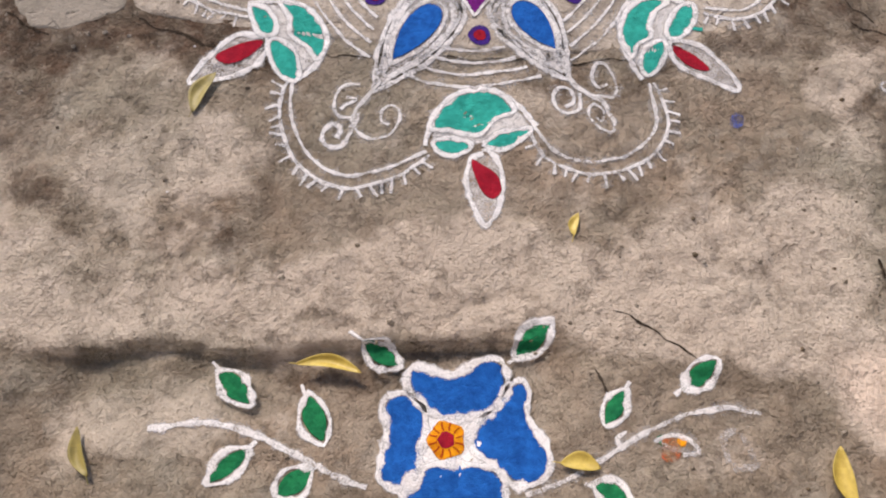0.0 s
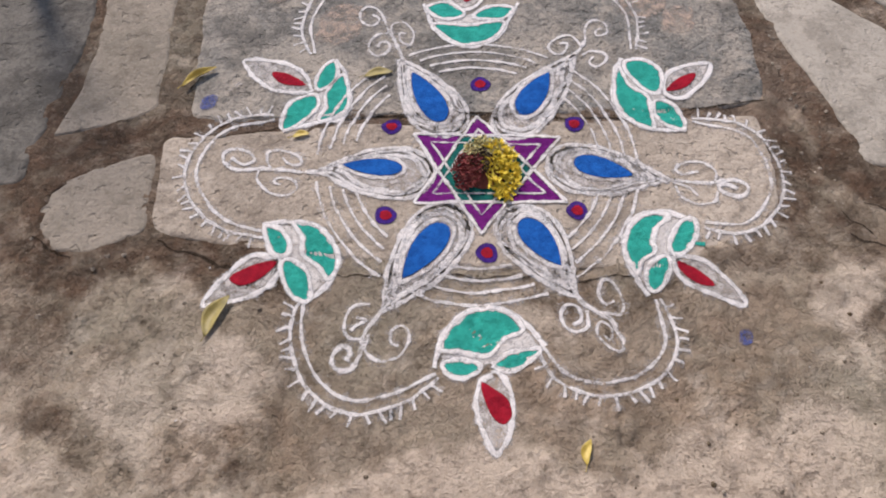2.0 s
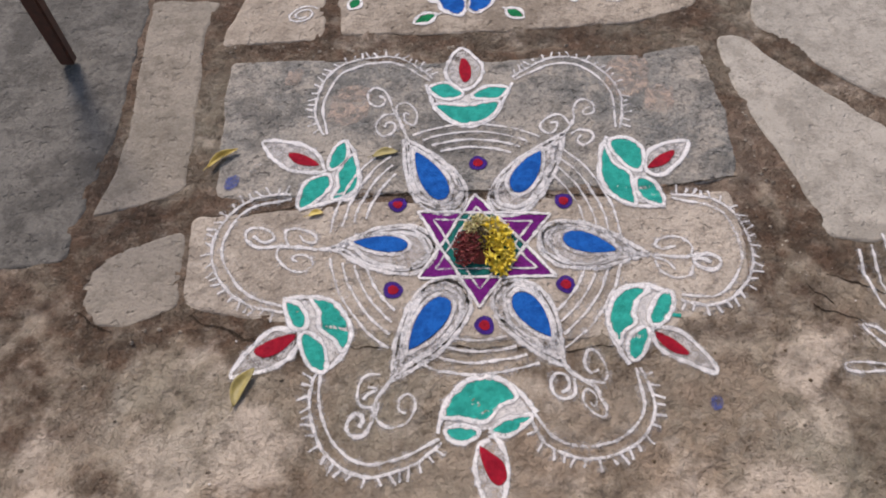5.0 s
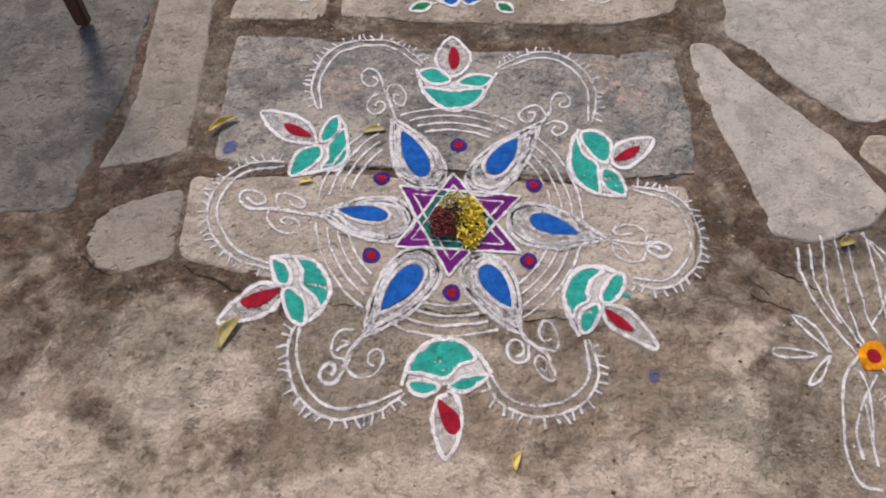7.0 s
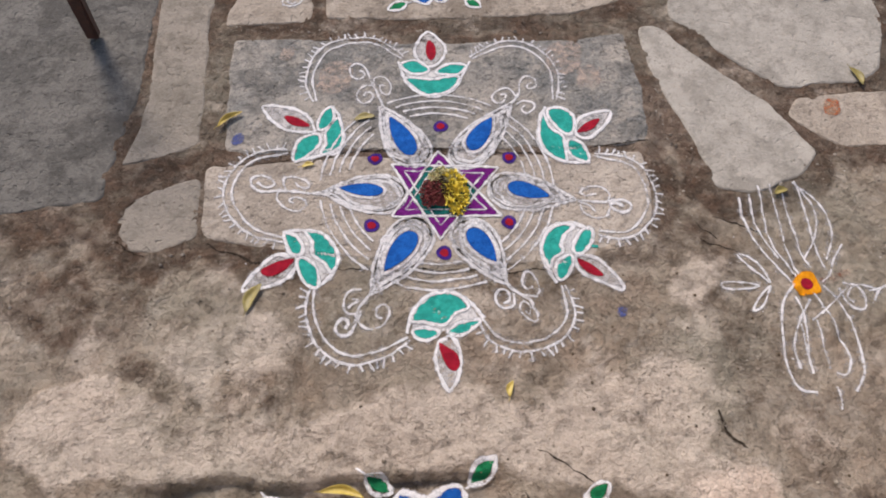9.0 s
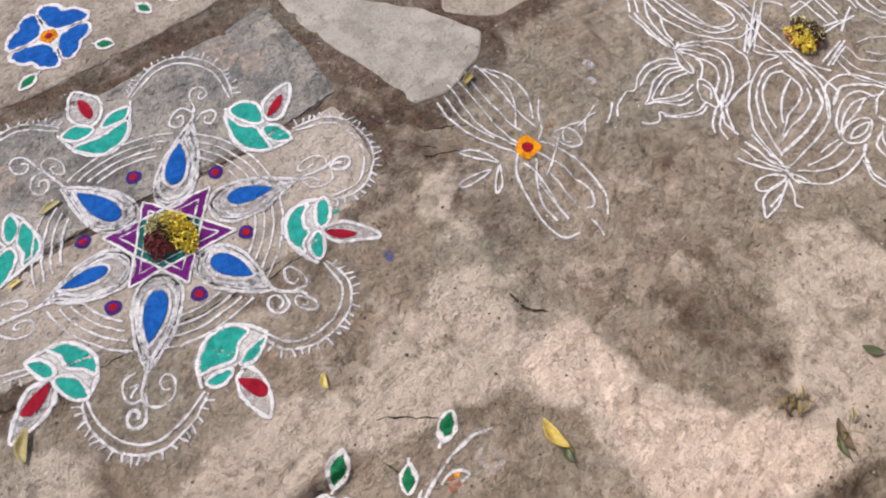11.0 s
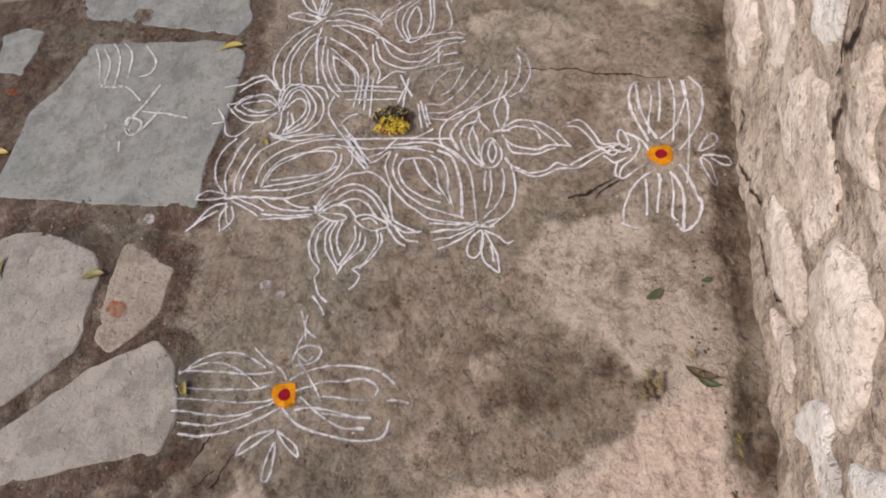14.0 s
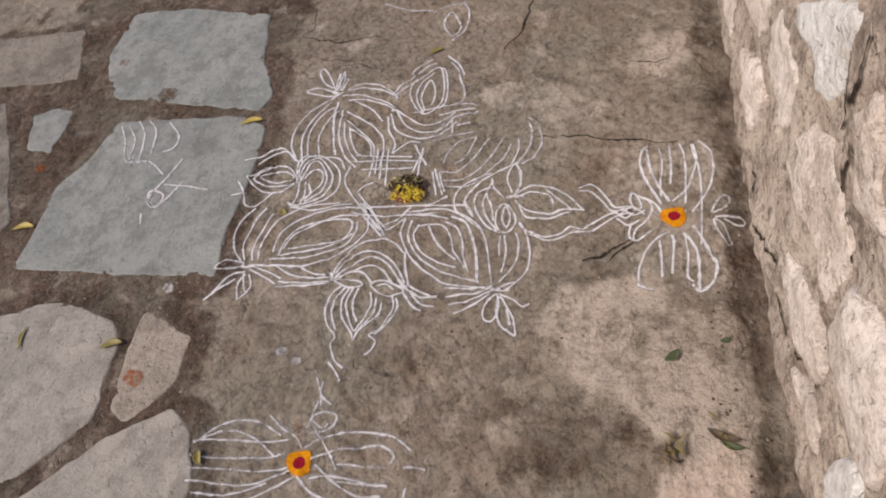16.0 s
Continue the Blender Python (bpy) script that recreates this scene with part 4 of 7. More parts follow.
lamp_drawing([(-0.313, 0.286), (-0.289, 0.238), (-0.275, 0.172), (-0.284, 0.124), (-0.33, 0.109), (-0.41, 0.085)],
             [(-0.296, 0.238), (-0.279, 0.18), (-0.283, 0.14), (-0.308, 0.12), (-0.335, 0.114), (-0.325, 0.148), (-0.327, 0.189)],
             [(-0.316, 0.281), (-0.308, 0.246), (-0.32, 0.213), (-0.343, 0.197), (-0.351, 0.222), (-0.34, 0.26)],
             [(-0.353, 0.181), (-0.345, 0.149), (-0.361, 0.121), (-0.405, 0.088), (-0.412, 0.126), (-0.395, 0.165)],
             [(-0.359, 0.2), (-0.404, 0.265), (-0.515, 0.287), (-0.467, 0.215), (-0.409, 0.19)],
             [(-0.372, 0.211), (-0.415, 0.245), (-0.452, 0.249), (-0.424, 0.215)])
lamp_drawing([(-0.424, -0.147), (-0.376, -0.142), (-0.321, -0.151), (-0.286, -0.19), (-0.275, -0.233), (-0.29, -0.274), (-0.323, -0.309)],
             [(-0.362, -0.146), (-0.321, -0.154), (-0.286, -0.192), (-0.276, -0.233), (-0.291, -0.263), (-0.312, -0.236), (-0.34, -0.214), (-0.343, -0.179)],
             [(-0.418, -0.153), (-0.39, -0.157), (-0.37, -0.189), (-0.374, -0.213), (-0.398, -0.209), (-0.411, -0.182)],
             [(-0.379, -0.232), (-0.362, -0.226), (-0.334, -0.25), (-0.322, -0.286), (-0.328, -0.309), (-0.355, -0.297), (-0.374, -0.262)],
             [(-0.389, -0.219), (-0.441, -0.219), (-0.478, -0.254), (-0.512, -0.32), (-0.45, -0.307), (-0.402, -0.285), (-0.383, -0.25)],
             [(-0.388, -0.228), (-0.429, -0.235), (-0.472, -0.26), (-0.449, -0.28), (-0.41, -0.261)])


def garland(points, flip=1):
    """A double line between two lamps, fringed with short ticks."""
    p = spline(points, 0.006)
    t, nr = along(p)
    nr = nr * flip
    swell = np.sin(np.linspace(0, math.pi, len(p))) ** 0.5
    o = p + nr * (0.008 + 0.016 * swell)[:, None]
    s = Strokes()
    s.line(p, 0.0058)
    s.line(o, 0.0062)
    n = len(o)
    for j in range(2, n - 2, 3):
        k = 0.018 + 0.010 * ((j * 13) % 7) / 7
        d = nr[j] + t[j] * (0.5 * math.cos(j * 1.7))
        s.line([o[j], o[j] + d / np.hypot(*d) * k * 0.6, o[j] + d / np.hypot(*d) * k], 0.0048)
    s.link("garland", WHITE_WORN, star_drawing, "double white line fringed with ticks")


garland([(-0.109, 0.477), (-0.214, 0.545), (-0.334, 0.510), (-0.377, 0.399), (-0.360, 0.306)], -1)
garland([(-0.430, 0.118), (-0.521, 0.093), (-0.567, 0.023), (-0.564, -0.049), (-0.505, -0.130), (-0.413, -0.167)], -1)
garland([(-0.332, -0.312), (-0.329, -0.379), (-0.296, -0.457), (-0.235, -0.496), (-0.161, -0.486), (-0.095, -0.450)], -1)
garland([(0.091, -0.405), (0.127, -0.454), (0.194, -0.470), (0.265, -0.447), (0.305, -0.394), (0.300, -0.312)], -1)
garland([(0.415, -0.155), (0.493, -0.156), (0.550, -0.099), (0.566, -0.028), (0.538, 0.061), (0.436, 0.098)], -1)
garland([(0.341, 0.308), (0.342, 0.421), (0.296, 0.500), (0.215, 0.528), (0.102, 0.473)], -1)


s = Strokes()
s.line(spline([(-0.298, -0.016), (-0.354, -0.022), (-0.434, -0.014), (-0.49, -0.016), (-0.518, 0.001)]), 0.0078, stray=0.0012)
s.line(spline([(-0.518, 0.001), (-0.524, 0.023), (-0.509, 0.038), (-0.474, 0.03), (-0.459, 0.008), (-0.481, -0.002), (-0.506, 0.016)]), 0.0056, stray=0.0012)
s.line(spline([(-0.423, -0.014), (-0.434, 0.007), (-0.433, 0.029), (-0.405, 0.032), (-0.369, 0.014), (-0.367, -0.004), (-0.39, -0), (-0.403, 0.014)]), 0.0056, stray=0.0012)
s.line(spline([(-0.445, -0.014), (-0.448, -0.042), (-0.422, -0.07), (-0.388, -0.081), (-0.367, -0.064), (-0.375, -0.043), (-0.398, -0.036), (-0.414, -0.045), (-0.401, -0.056)]), 0.0056, stray=0.0012)
s.link("tendril", WHITE_WORN, star_drawing, "white powder tendril with three curls")
s = Strokes()
s.line(spline([(-0.177, -0.31), (-0.2, -0.344), (-0.219, -0.376), (-0.227, -0.419), (-0.244, -0.444), (-0.269, -0.439), (-0.272, -0.418), (-0.257, -0.399), (-0.242, -0.408), (-0.248, -0.427)]), 0.0078, stray=0.0012)
s.line(spline([(-0.212, -0.376), (-0.217, -0.408), (-0.192, -0.427), (-0.159, -0.419), (-0.14, -0.388), (-0.15, -0.361), (-0.17, -0.366), (-0.174, -0.393), (-0.159, -0.4)]), 0.0056, stray=0.0012)
s.line(spline([(-0.212, -0.315), (-0.242, -0.321), (-0.255, -0.348), (-0.251, -0.381), (-0.223, -0.387)]), 0.0056, stray=0.0012)
s.line(spline([(-0.244, -0.37), (-0.23, -0.354), (-0.215, -0.349), (-0.236, -0.343)]), 0.0056, stray=0.0012)
s.link("tendril", WHITE_WORN, star_drawing, "white powder tendril with three curls")
s = Strokes()
s.line(spline([(0.142, -0.256), (0.163, -0.308), (0.19, -0.331), (0.213, -0.348), (0.225, -0.376), (0.232, -0.392)]), 0.0078, stray=0.0012)
s.line(spline([(0.175, -0.331), (0.174, -0.364), (0.151, -0.375), (0.132, -0.364), (0.128, -0.336), (0.141, -0.32), (0.161, -0.325), (0.164, -0.348), (0.147, -0.361)]), 0.0056, stray=0.0012)
s.line(spline([(0.205, -0.337), (0.234, -0.343), (0.241, -0.309), (0.227, -0.28), (0.21, -0.274), (0.199, -0.297), (0.209, -0.32), (0.227, -0.315)]), 0.0056, stray=0.0012)
s.line(spline([(0.232, -0.392), (0.225, -0.413), (0.202, -0.402), (0.188, -0.375), (0.198, -0.354), (0.215, -0.37), (0.21, -0.392), (0.199, -0.381)]), 0.0056, stray=0.0012)
s.link("tendril", WHITE_WORN, star_drawing, "white powder tendril with three curls")
s = Strokes()
s.line(spline([(0.329, -0.046), (0.372, -0.053), (0.437, -0.061), (0.494, -0.055), (0.517, -0.073), (0.497, -0.093), (0.466, -0.085), (0.458, -0.068), (0.48, -0.066), (0.495, -0.076)]), 0.0078, stray=0.0012)
s.line(spline([(0.454, -0.061), (0.462, -0.034), (0.441, -0.012), (0.402, -0.009), (0.382, -0.026), (0.397, -0.04), (0.426, -0.033)]), 0.0056, stray=0.0012)
s.line(spline([(0.375, -0.067), (0.382, -0.094), (0.411, -0.111), (0.445, -0.106), (0.455, -0.082)]), 0.0056, stray=0.0012)
s.line(spline([(0.371, -0.06), (0.397, -0.07), (0.415, -0.092)]), 0.0056, stray=0.0012)
s.link("tendril", WHITE_WORN, star_drawing, "white powder tendril with three curls")
s = Strokes()
s.line(spline([(0.169, 0.231), (0.204, 0.282), (0.226, 0.307), (0.241, 0.334)]), 0.0078, stray=0.0012)
s.line(spline([(0.233, 0.316), (0.211, 0.352), (0.179, 0.344), (0.157, 0.317), (0.174, 0.294), (0.194, 0.304), (0.2, 0.329), (0.183, 0.326)]), 0.0056, stray=0.0012)
s.line(spline([(0.241, 0.334), (0.246, 0.379), (0.267, 0.401), (0.292, 0.387), (0.291, 0.36), (0.268, 0.351), (0.27, 0.369), (0.284, 0.375)]), 0.0056, stray=0.0012)
s.line(spline([(0.23, 0.29), (0.25, 0.303), (0.278, 0.296), (0.281, 0.275), (0.257, 0.255), (0.243, 0.269), (0.254, 0.286)]), 0.0056, stray=0.0012)
s.link("tendril", WHITE_WORN, star_drawing, "white powder tendril with three curls")
s = Strokes()
s.line(spline([(-0.162, 0.245), (-0.167, 0.288), (-0.181, 0.335), (-0.197, 0.377)]), 0.0078, stray=0.0012)
s.line(spline([(-0.197, 0.368), (-0.208, 0.402), (-0.222, 0.44), (-0.249, 0.455), (-0.267, 0.435), (-0.26, 0.403), (-0.236, 0.391), (-0.221, 0.413), (-0.238, 0.428)]), 0.0056, stray=0.0012)
s.line(spline([(-0.194, 0.372), (-0.191, 0.396), (-0.165, 0.401), (-0.143, 0.367), (-0.148, 0.331), (-0.171, 0.341), (-0.174, 0.368), (-0.161, 0.364)]), 0.0056, stray=0.0012)
s.line(spline([(-0.197, 0.368), (-0.228, 0.36), (-0.243, 0.324), (-0.226, 0.297), (-0.201, 0.306), (-0.196, 0.332), (-0.215, 0.341), (-0.223, 0.324)]), 0.0056, stray=0.0012)
s.link("tendril", WHITE_WORN, star_drawing, "white powder tendril with three curls")


stroke_part("smear", [spline([(0.375, -0.192), (0.39, -0.2), (0.408, -0.203)])], TEAL, star_drawing, 0.007, "teal powder smear")
stroke_part("smear", [spline([(-0.537, 0.193), (-0.527, 0.209), (-0.513, 0.222)])], WHITE_THIN, star_drawing, 0.014, "faint white smear")

# ---- the two blue flowers ----
def round_petals(centre, size, turn):
    """Four notched petals round a centre."""
    out = []
    for k, a in enumerate((90, 180, 270, 0)):
        wide = (1.0, 1.04, 0.97, 1.08)[k]
        out.append([polar(centre, r * size * (wide if r > 0.09 else 1), a + turn + off) for r, off in ((0.036, 0), (0.060, -33), (0.098, -41), (0.124, -32), (0.118, -12), (0.108, 0), (0.120, 14), (0.125, 32), (0.098, 41), (0.060, 34))])
    return out


def flower_drawing(centre, size, petals, label):
    flower = thing("powder_drawing", label, "floor drawing", "drawings on the ground")
    for points in petals:
        shape = spline(points, 0.006, True)[:-1]
        c = shape.mean(0)
        shape = c + (shape - c) * 1.09
        petal = fill_part("petal", [shape], BLUE, flower, "bright blue powder petal")
        stroke_part("petal_rim", [c + (shape - c) * 1.05], WHITE, petal, 0.0105, "white powder rim", closed=True, stray=0.004, wobble=0.6)
    blob = spline([polar(centre, (0.031 if j % 2 else 0.026) * size, j * 36) for j in range(10)], 0.005, True)
    fill_part("heart_dusting", [np.array(centre) + (blob - centre) * 2.3], WHITE, flower, "thick white powder", lift=0.0010)
    heart = fill_part("flower_heart", [blob], ORANGE, flower, "orange powder centre", lift=0.0026)
    fill_part("flower_eye", [np.array(centre) + (blob - centre) * 0.46], RED, heart, "red powder spot", lift=0.0034)
    rays = [[polar(centre, 0.014 * size, a), polar(centre, 0.020 * size, a + 3), polar(centre, 0.027 * size, a)] for a in range(15, 375, 30)]
    stroke_part("heart_ray", rays, RUST, heart, 0.0016, "fine red powder rays", lift=0.0036)
    return flower


def leaf_drawing(flower, a, b, half, tail=0.0):
    a, b = np.array(a), np.array(b)
    leaf = fill_part("leaf", [lens_shape(a - (b - a) * 0.02, b, half - 0.001)], GREEN, flower, "dark green powder leaf")
    s = Strokes()
    s.loop(lens_shape(a, b + (b - a) * 0.05, half + 0.0045), 0.0078, stray=0.003, wobble=0.6)
    s.line([a, a + (a - b) * 0.12, a + (a - b) * (0.2 + tail)], 0.005)
    s.link("leaf_rim", WHITE, leaf, "ragged white powder rim")


near_flower = flower_drawing((-0.064, -0.929), 1.0, [
    [(-0.115, -0.836), (-0.099, -0.821), (-0.055, -0.834), (-0.012, -0.813), (0.014, -0.817), (0.019, -0.849), (0.003, -0.881), (-0.022, -0.888), (-0.064, -0.891), (-0.099, -0.87)],
    [(-0.148, -0.872), (-0.127, -0.866), (-0.103, -0.878), (-0.099, -0.916), (-0.104, -0.948), (-0.107, -0.983), (-0.136, -0.991), (-0.16, -0.979), (-0.154, -0.948), (-0.147, -0.915), (-0.154, -0.888)],
    [(0.029, -0.864), (0.051, -0.849), (0.06, -0.866), (0.055, -0.9), (0.081, -0.949), (0.076, -0.976), (0.045, -0.986), (0.005, -0.96), (-0.021, -0.928), (0.003, -0.893)],
    [(-0.117, -1.003), (-0.095, -0.975), (-0.056, -0.968), (-0.001, -0.976), (0.014, -0.999), (0.007, -1.03), (-0.021, -1.035), (-0.047, -1.027), (-0.081, -1.036), (-0.111, -1.029)]], "blue four-petalled powder flower with green leaves and stems")
leaf_drawing(near_flower, (-0.413, -0.821), (-0.36, -0.875), 0.017)
leaf_drawing(near_flower, (-0.19, -0.782), (-0.137, -0.816), 0.015, 0.25)
leaf_drawing(near_flower, (0.043, -0.803), (0.099, -0.751), 0.017)
leaf_drawing(near_flower, (-0.277, -0.859), (-0.247, -0.931), 0.018)
leaf_drawing(near_flower, (0.207, -0.856), (0.171, -0.91), 0.014)
leaf_drawing(near_flower, (0.293, -0.858), (0.348, -0.814), 0.015)
leaf_drawing(near_flower, (-0.354, -0.941), (-0.409, -0.989), 0.013)
leaf_drawing(near_flower, (-0.258, -0.97), (-0.31, -1.007), 0.017)
leaf_drawing(near_flower, (0.145, -0.996), (0.196, -1.015), 0.016)
stroke_part("stem", [spline([(-0.506, -0.911), (-0.416, -0.904), (-0.348, -0.921), (-0.271, -0.958), (-0.22, -0.982), (-0.179, -0.995)])], WHITE_WORN, near_flower, 0.009)
stroke_part("stem", [spline([(0.05, -1.009), (0.108, -0.988), (0.16, -0.959), (0.221, -0.927), (0.284, -0.898), (0.354, -0.886), (0.404, -0.894)])], WHITE_WORN, near_flower, 0.007)
stroke_part("stem", [spline([(0.19, -0.947), (0.186, -0.929), (0.201, -0.919)])], WHITE_WORN, near_flower, 0.005)
stroke_part("smudge", [spline([(0.238, -0.93), (0.262, -0.945), (0.292, -0.948)])], WHITE_THIN, near_flower, 0.012, "faint white smudge")
stroke_part("smudge", [spline([(0.345, -0.965), (0.342, -0.93), (0.365, -0.922), (0.378, -0.945), (0.382, -0.97), (0.35, -0.972)])], WHITE_THIN, near_flower, 0.012, "faint white smudge")
stroke_part("smudge", [spline([(0.24, -0.935), (0.263, -0.925), (0.288, -0.929), (0.306, -0.95), (0.281, -0.953)])], WHITE_WORN, near_flower, 0.006, "faint white smudge")
fill_part("smudge", [spline([(0.246, -0.927), (0.259, -0.924), (0.262, -0.937), (0.251, -0.941)], 0.004, True)[:-1]], GREEN, near_flower, "spot of green powder")
fill_part("smudge", [spline([(0.275, -0.935), (0.283, -0.921), (0.29, -0.932), (0.284, -0.943)], 0.004, True)[:-1]], ORANGE, near_flower, "spot of yellow powder")
far_flower = flower_drawing((-0.008, 0.850), 0.98, round_petals((-0.008, 0.850), 0.98, 45), "second blue powder flower with green leaves and curls")
leaf_drawing(far_flower, (-0.090, 0.722), (-0.150, 0.692), 0.016)
leaf_drawing(far_flower, (0.098, 0.738), (0.142, 0.704), 0.015)
leaf_drawing(far_flower, (-0.305, 0.798), (-0.330, 0.752), 0.014)
leaf_drawing(far_flower, (0.268, 0.824), (0.287, 0.766), 0.014)
stroke_part("curl", [spiral((-0.458, 0.735), 0.045, 0, 1.8, 0.7, 30)], WHITE_WORN, far_flower, 0.005)
stroke_part("curl", [spiral((0.39, 0.79), 0.055, 180, -1.6, 0.8, 0)], WHITE_WORN, far_flower, 0.005)


# ---- the white lotus drawing ----
lotus_drawing = thing("powder_drawing", "white line drawing of eight petals and lotuses in powder", "floor drawing", "drawings on the ground")
s = Strokes()
s.loop(spline([(2.361, -0.11), (2.368, -0.047), (2.398, 0.026), (2.409, -0.025), (2.382, -0.096)], closed=True), 0.0053)
s.line(spline([(2.406, -0.081), (2.443, -0.035), (2.503, -0.005), (2.521, -0.019), (2.464, -0.057), (2.405, -0.086)]), 0.0053, stray=0.0012)
s.line(spline([(2.389, -0.092), (2.453, -0.092), (2.486, -0.094), (2.436, -0.101), (2.388, -0.099)]), 0.0053, stray=0.0012)
s.line(spline([(2.387, -0.104), (2.484, -0.108), (2.5, -0.111), (2.434, -0.12), (2.386, -0.113)]), 0.0053, stray=0.0012)
s.line(spline([(2.386, -0.118), (2.432, -0.136), (2.449, -0.13)]), 0.0053, stray=0.0012)
s.line(spline([(2.383, -0.082), (2.368, -0.108), (2.378, -0.129)]), 0.0076, stray=0.0012)
s.link("bud", WHITE, lotus_drawing)
s = Strokes()
s.line(spline([(2.361, -0.11), (2.334, -0.067), (2.278, -0.014), (2.199, 0.017), (2.111, 0.014), (2.039, -0.024)]), 0.0053, stray=0.0012)
s.line(spline([(2.326, -0.092), (2.268, -0.05), (2.196, -0.025), (2.108, -0.029), (2.015, -0.052)]), 0.0053, stray=0.0012)
s.line(spline([(2.299, -0.116), (2.252, -0.065), (2.165, -0.044), (2.05, -0.064)]), 0.0053, stray=0.0012)
s.line(spline([(2.276, -0.131), (2.219, -0.096), (2.133, -0.088), (2.047, -0.108)]), 0.0053, stray=0.0012)
s.line(spline([(2.323, -0.119), (2.247, -0.12), (2.128, -0.145), (2.043, -0.17)]), 0.0076, stray=0.0012)
s.line(spline([(2.275, -0.147), (2.185, -0.155), (2.112, -0.17), (2.027, -0.212), (1.976, -0.257)]), 0.0053, stray=0.0012)
s.line(spline([(2.204, -0.172), (2.125, -0.187), (2.047, -0.224), (2.005, -0.258)]), 0.0053, stray=0.0012)
s.line(spline([(2.173, -0.197), (2.103, -0.217), (2.046, -0.249), (2.028, -0.274)]), 0.0053, stray=0.0012)
s.line(spline([(2.212, -0.181), (2.164, -0.229), (2.118, -0.275), (2.069, -0.306), (1.993, -0.318), (1.928, -0.316)]), 0.0053, stray=0.0012)
s.line(spline([(2.167, -0.198), (2.135, -0.246), (2.09, -0.287), (2.021, -0.306)]), 0.0053, stray=0.0012)
s.line(spline([(2.267, -0.164), (2.217, -0.228), (2.165, -0.292), (2.106, -0.333), (2.018, -0.349), (1.96, -0.345)]), 0.0053, stray=0.0012)
s.line(spline([(2.316, -0.188), (2.264, -0.26), (2.192, -0.318)]), 0.0053, stray=0.0012)
s.line(spline([(2.383, -0.146), (2.408, -0.207), (2.385, -0.279), (2.325, -0.345)]), 0.0053, stray=0.0012)
s.line(spline([(2.373, -0.148), (2.385, -0.212), (2.362, -0.283), (2.333, -0.328)]), 0.0053, stray=0.0012)
s.line(spline([(2.353, -0.13), (2.345, -0.21), (2.3, -0.296), (2.256, -0.352)]), 0.0053, stray=0.0012)
s.line(spline([(2.325, -0.159), (2.319, -0.227), (2.274, -0.312), (2.247, -0.354)]), 0.0053, stray=0.0012)
s.link("big_petal", WHITE, lotus_drawing)
s = Strokes()
s.line(spline([(2.025, -0.028), (2.093, 0.035), (2.096, 0.081), (2.062, 0.115), (2.046, 0.177)]), 0.0053, stray=0.0012)
s.line(spline([(2.015, -0.041), (2.075, 0.015), (2.078, 0.06), (2.052, 0.096), (2.025, 0.119)]), 0.0053, stray=0.0012)
s.loop(spline([(1.942, -0.051), (1.999, -0.003), (2.015, 0.045), (1.996, 0.083), (1.959, 0.116), (1.928, 0.079), (1.912, 0.014), (1.917, -0.037)], closed=True), 0.0053)
s.loop(spline([(1.951, -0.038), (1.981, 0.013), (1.98, 0.057), (1.964, 0.095), (1.934, 0.042), (1.931, -0.012)], closed=True), 0.0053)
s.line(spline([(1.966, 0.144), (1.924, 0.109), (1.887, 0.049), (1.892, -0.013), (1.929, -0.055)]), 0.0053, stray=0.0012)
s.line(spline([(1.966, 0.144), (1.978, 0.111), (2.004, 0.086), (2.016, 0.057)]), 0.0053, stray=0.0012)
s.line(spline([(1.946, 0.173), (1.899, 0.14), (1.838, 0.115), (1.827, 0.077), (1.851, 0.049), (1.881, 0.026), (1.887, -0.015)]), 0.0053, stray=0.0012)
s.line(spline([(1.88, 0.177), (1.884, 0.145), (1.891, 0.126)]), 0.0053, stray=0.0012)
s.line(spline([(1.942, -0.058), (1.996, -0.051), (2.036, -0.068), (2.047, -0.104), (2.016, -0.158), (1.961, -0.203), (1.895, -0.215), (1.851, -0.19), (1.819, -0.117), (1.814, -0.057)]), 0.0053, stray=0.0012)
s.line(spline([(1.929, -0.066), (1.982, -0.064), (2.021, -0.083), (2.033, -0.112), (1.99, -0.154), (1.935, -0.185), (1.879, -0.182), (1.843, -0.141), (1.825, -0.084)]), 0.0053, stray=0.0012)
s.line(spline([(1.915, -0.065), (1.968, -0.076), (2.007, -0.091), (2.014, -0.117), (1.971, -0.149), (1.918, -0.166), (1.873, -0.154), (1.837, -0.102)]), 0.0053, stray=0.0012)
s.line(spline([(2.045, -0.098), (2.042, -0.056), (2.01, -0.039), (1.956, -0.048)]), 0.0053, stray=0.0012)
s.line(spline([(2.039, -0.106), (2.023, -0.188), (1.967, -0.222)]), 0.0053, stray=0.0012)
s.line(spline([(1.916, -0.059), (1.949, -0.081), (1.979, -0.115), (1.956, -0.146), (1.911, -0.15), (1.874, -0.122), (1.845, -0.085)]), 0.0053, stray=0.0012)
s.line(spline([(1.929, -0.066), (1.877, -0.07), (1.831, -0.062)]), 0.0053, stray=0.0012)
s.line(spline([(1.922, -0.089), (1.875, -0.097), (1.83, -0.089)]), 0.0053, stray=0.0012)
s.line(spline([(1.914, -0.101), (1.874, -0.118), (1.845, -0.1)]), 0.0053, stray=0.0012)
s.line(spline([(1.84, -0.041), (1.826, -0.059), (1.82, -0.086)]), 0.0076, stray=0.0012)
s.line(spline([(1.814, -0.067), (1.798, -0.143), (1.808, -0.22), (1.813, -0.279)]), 0.0053, stray=0.0012)
s.link("lotus", WHITE, lotus_drawing)
s = Strokes()
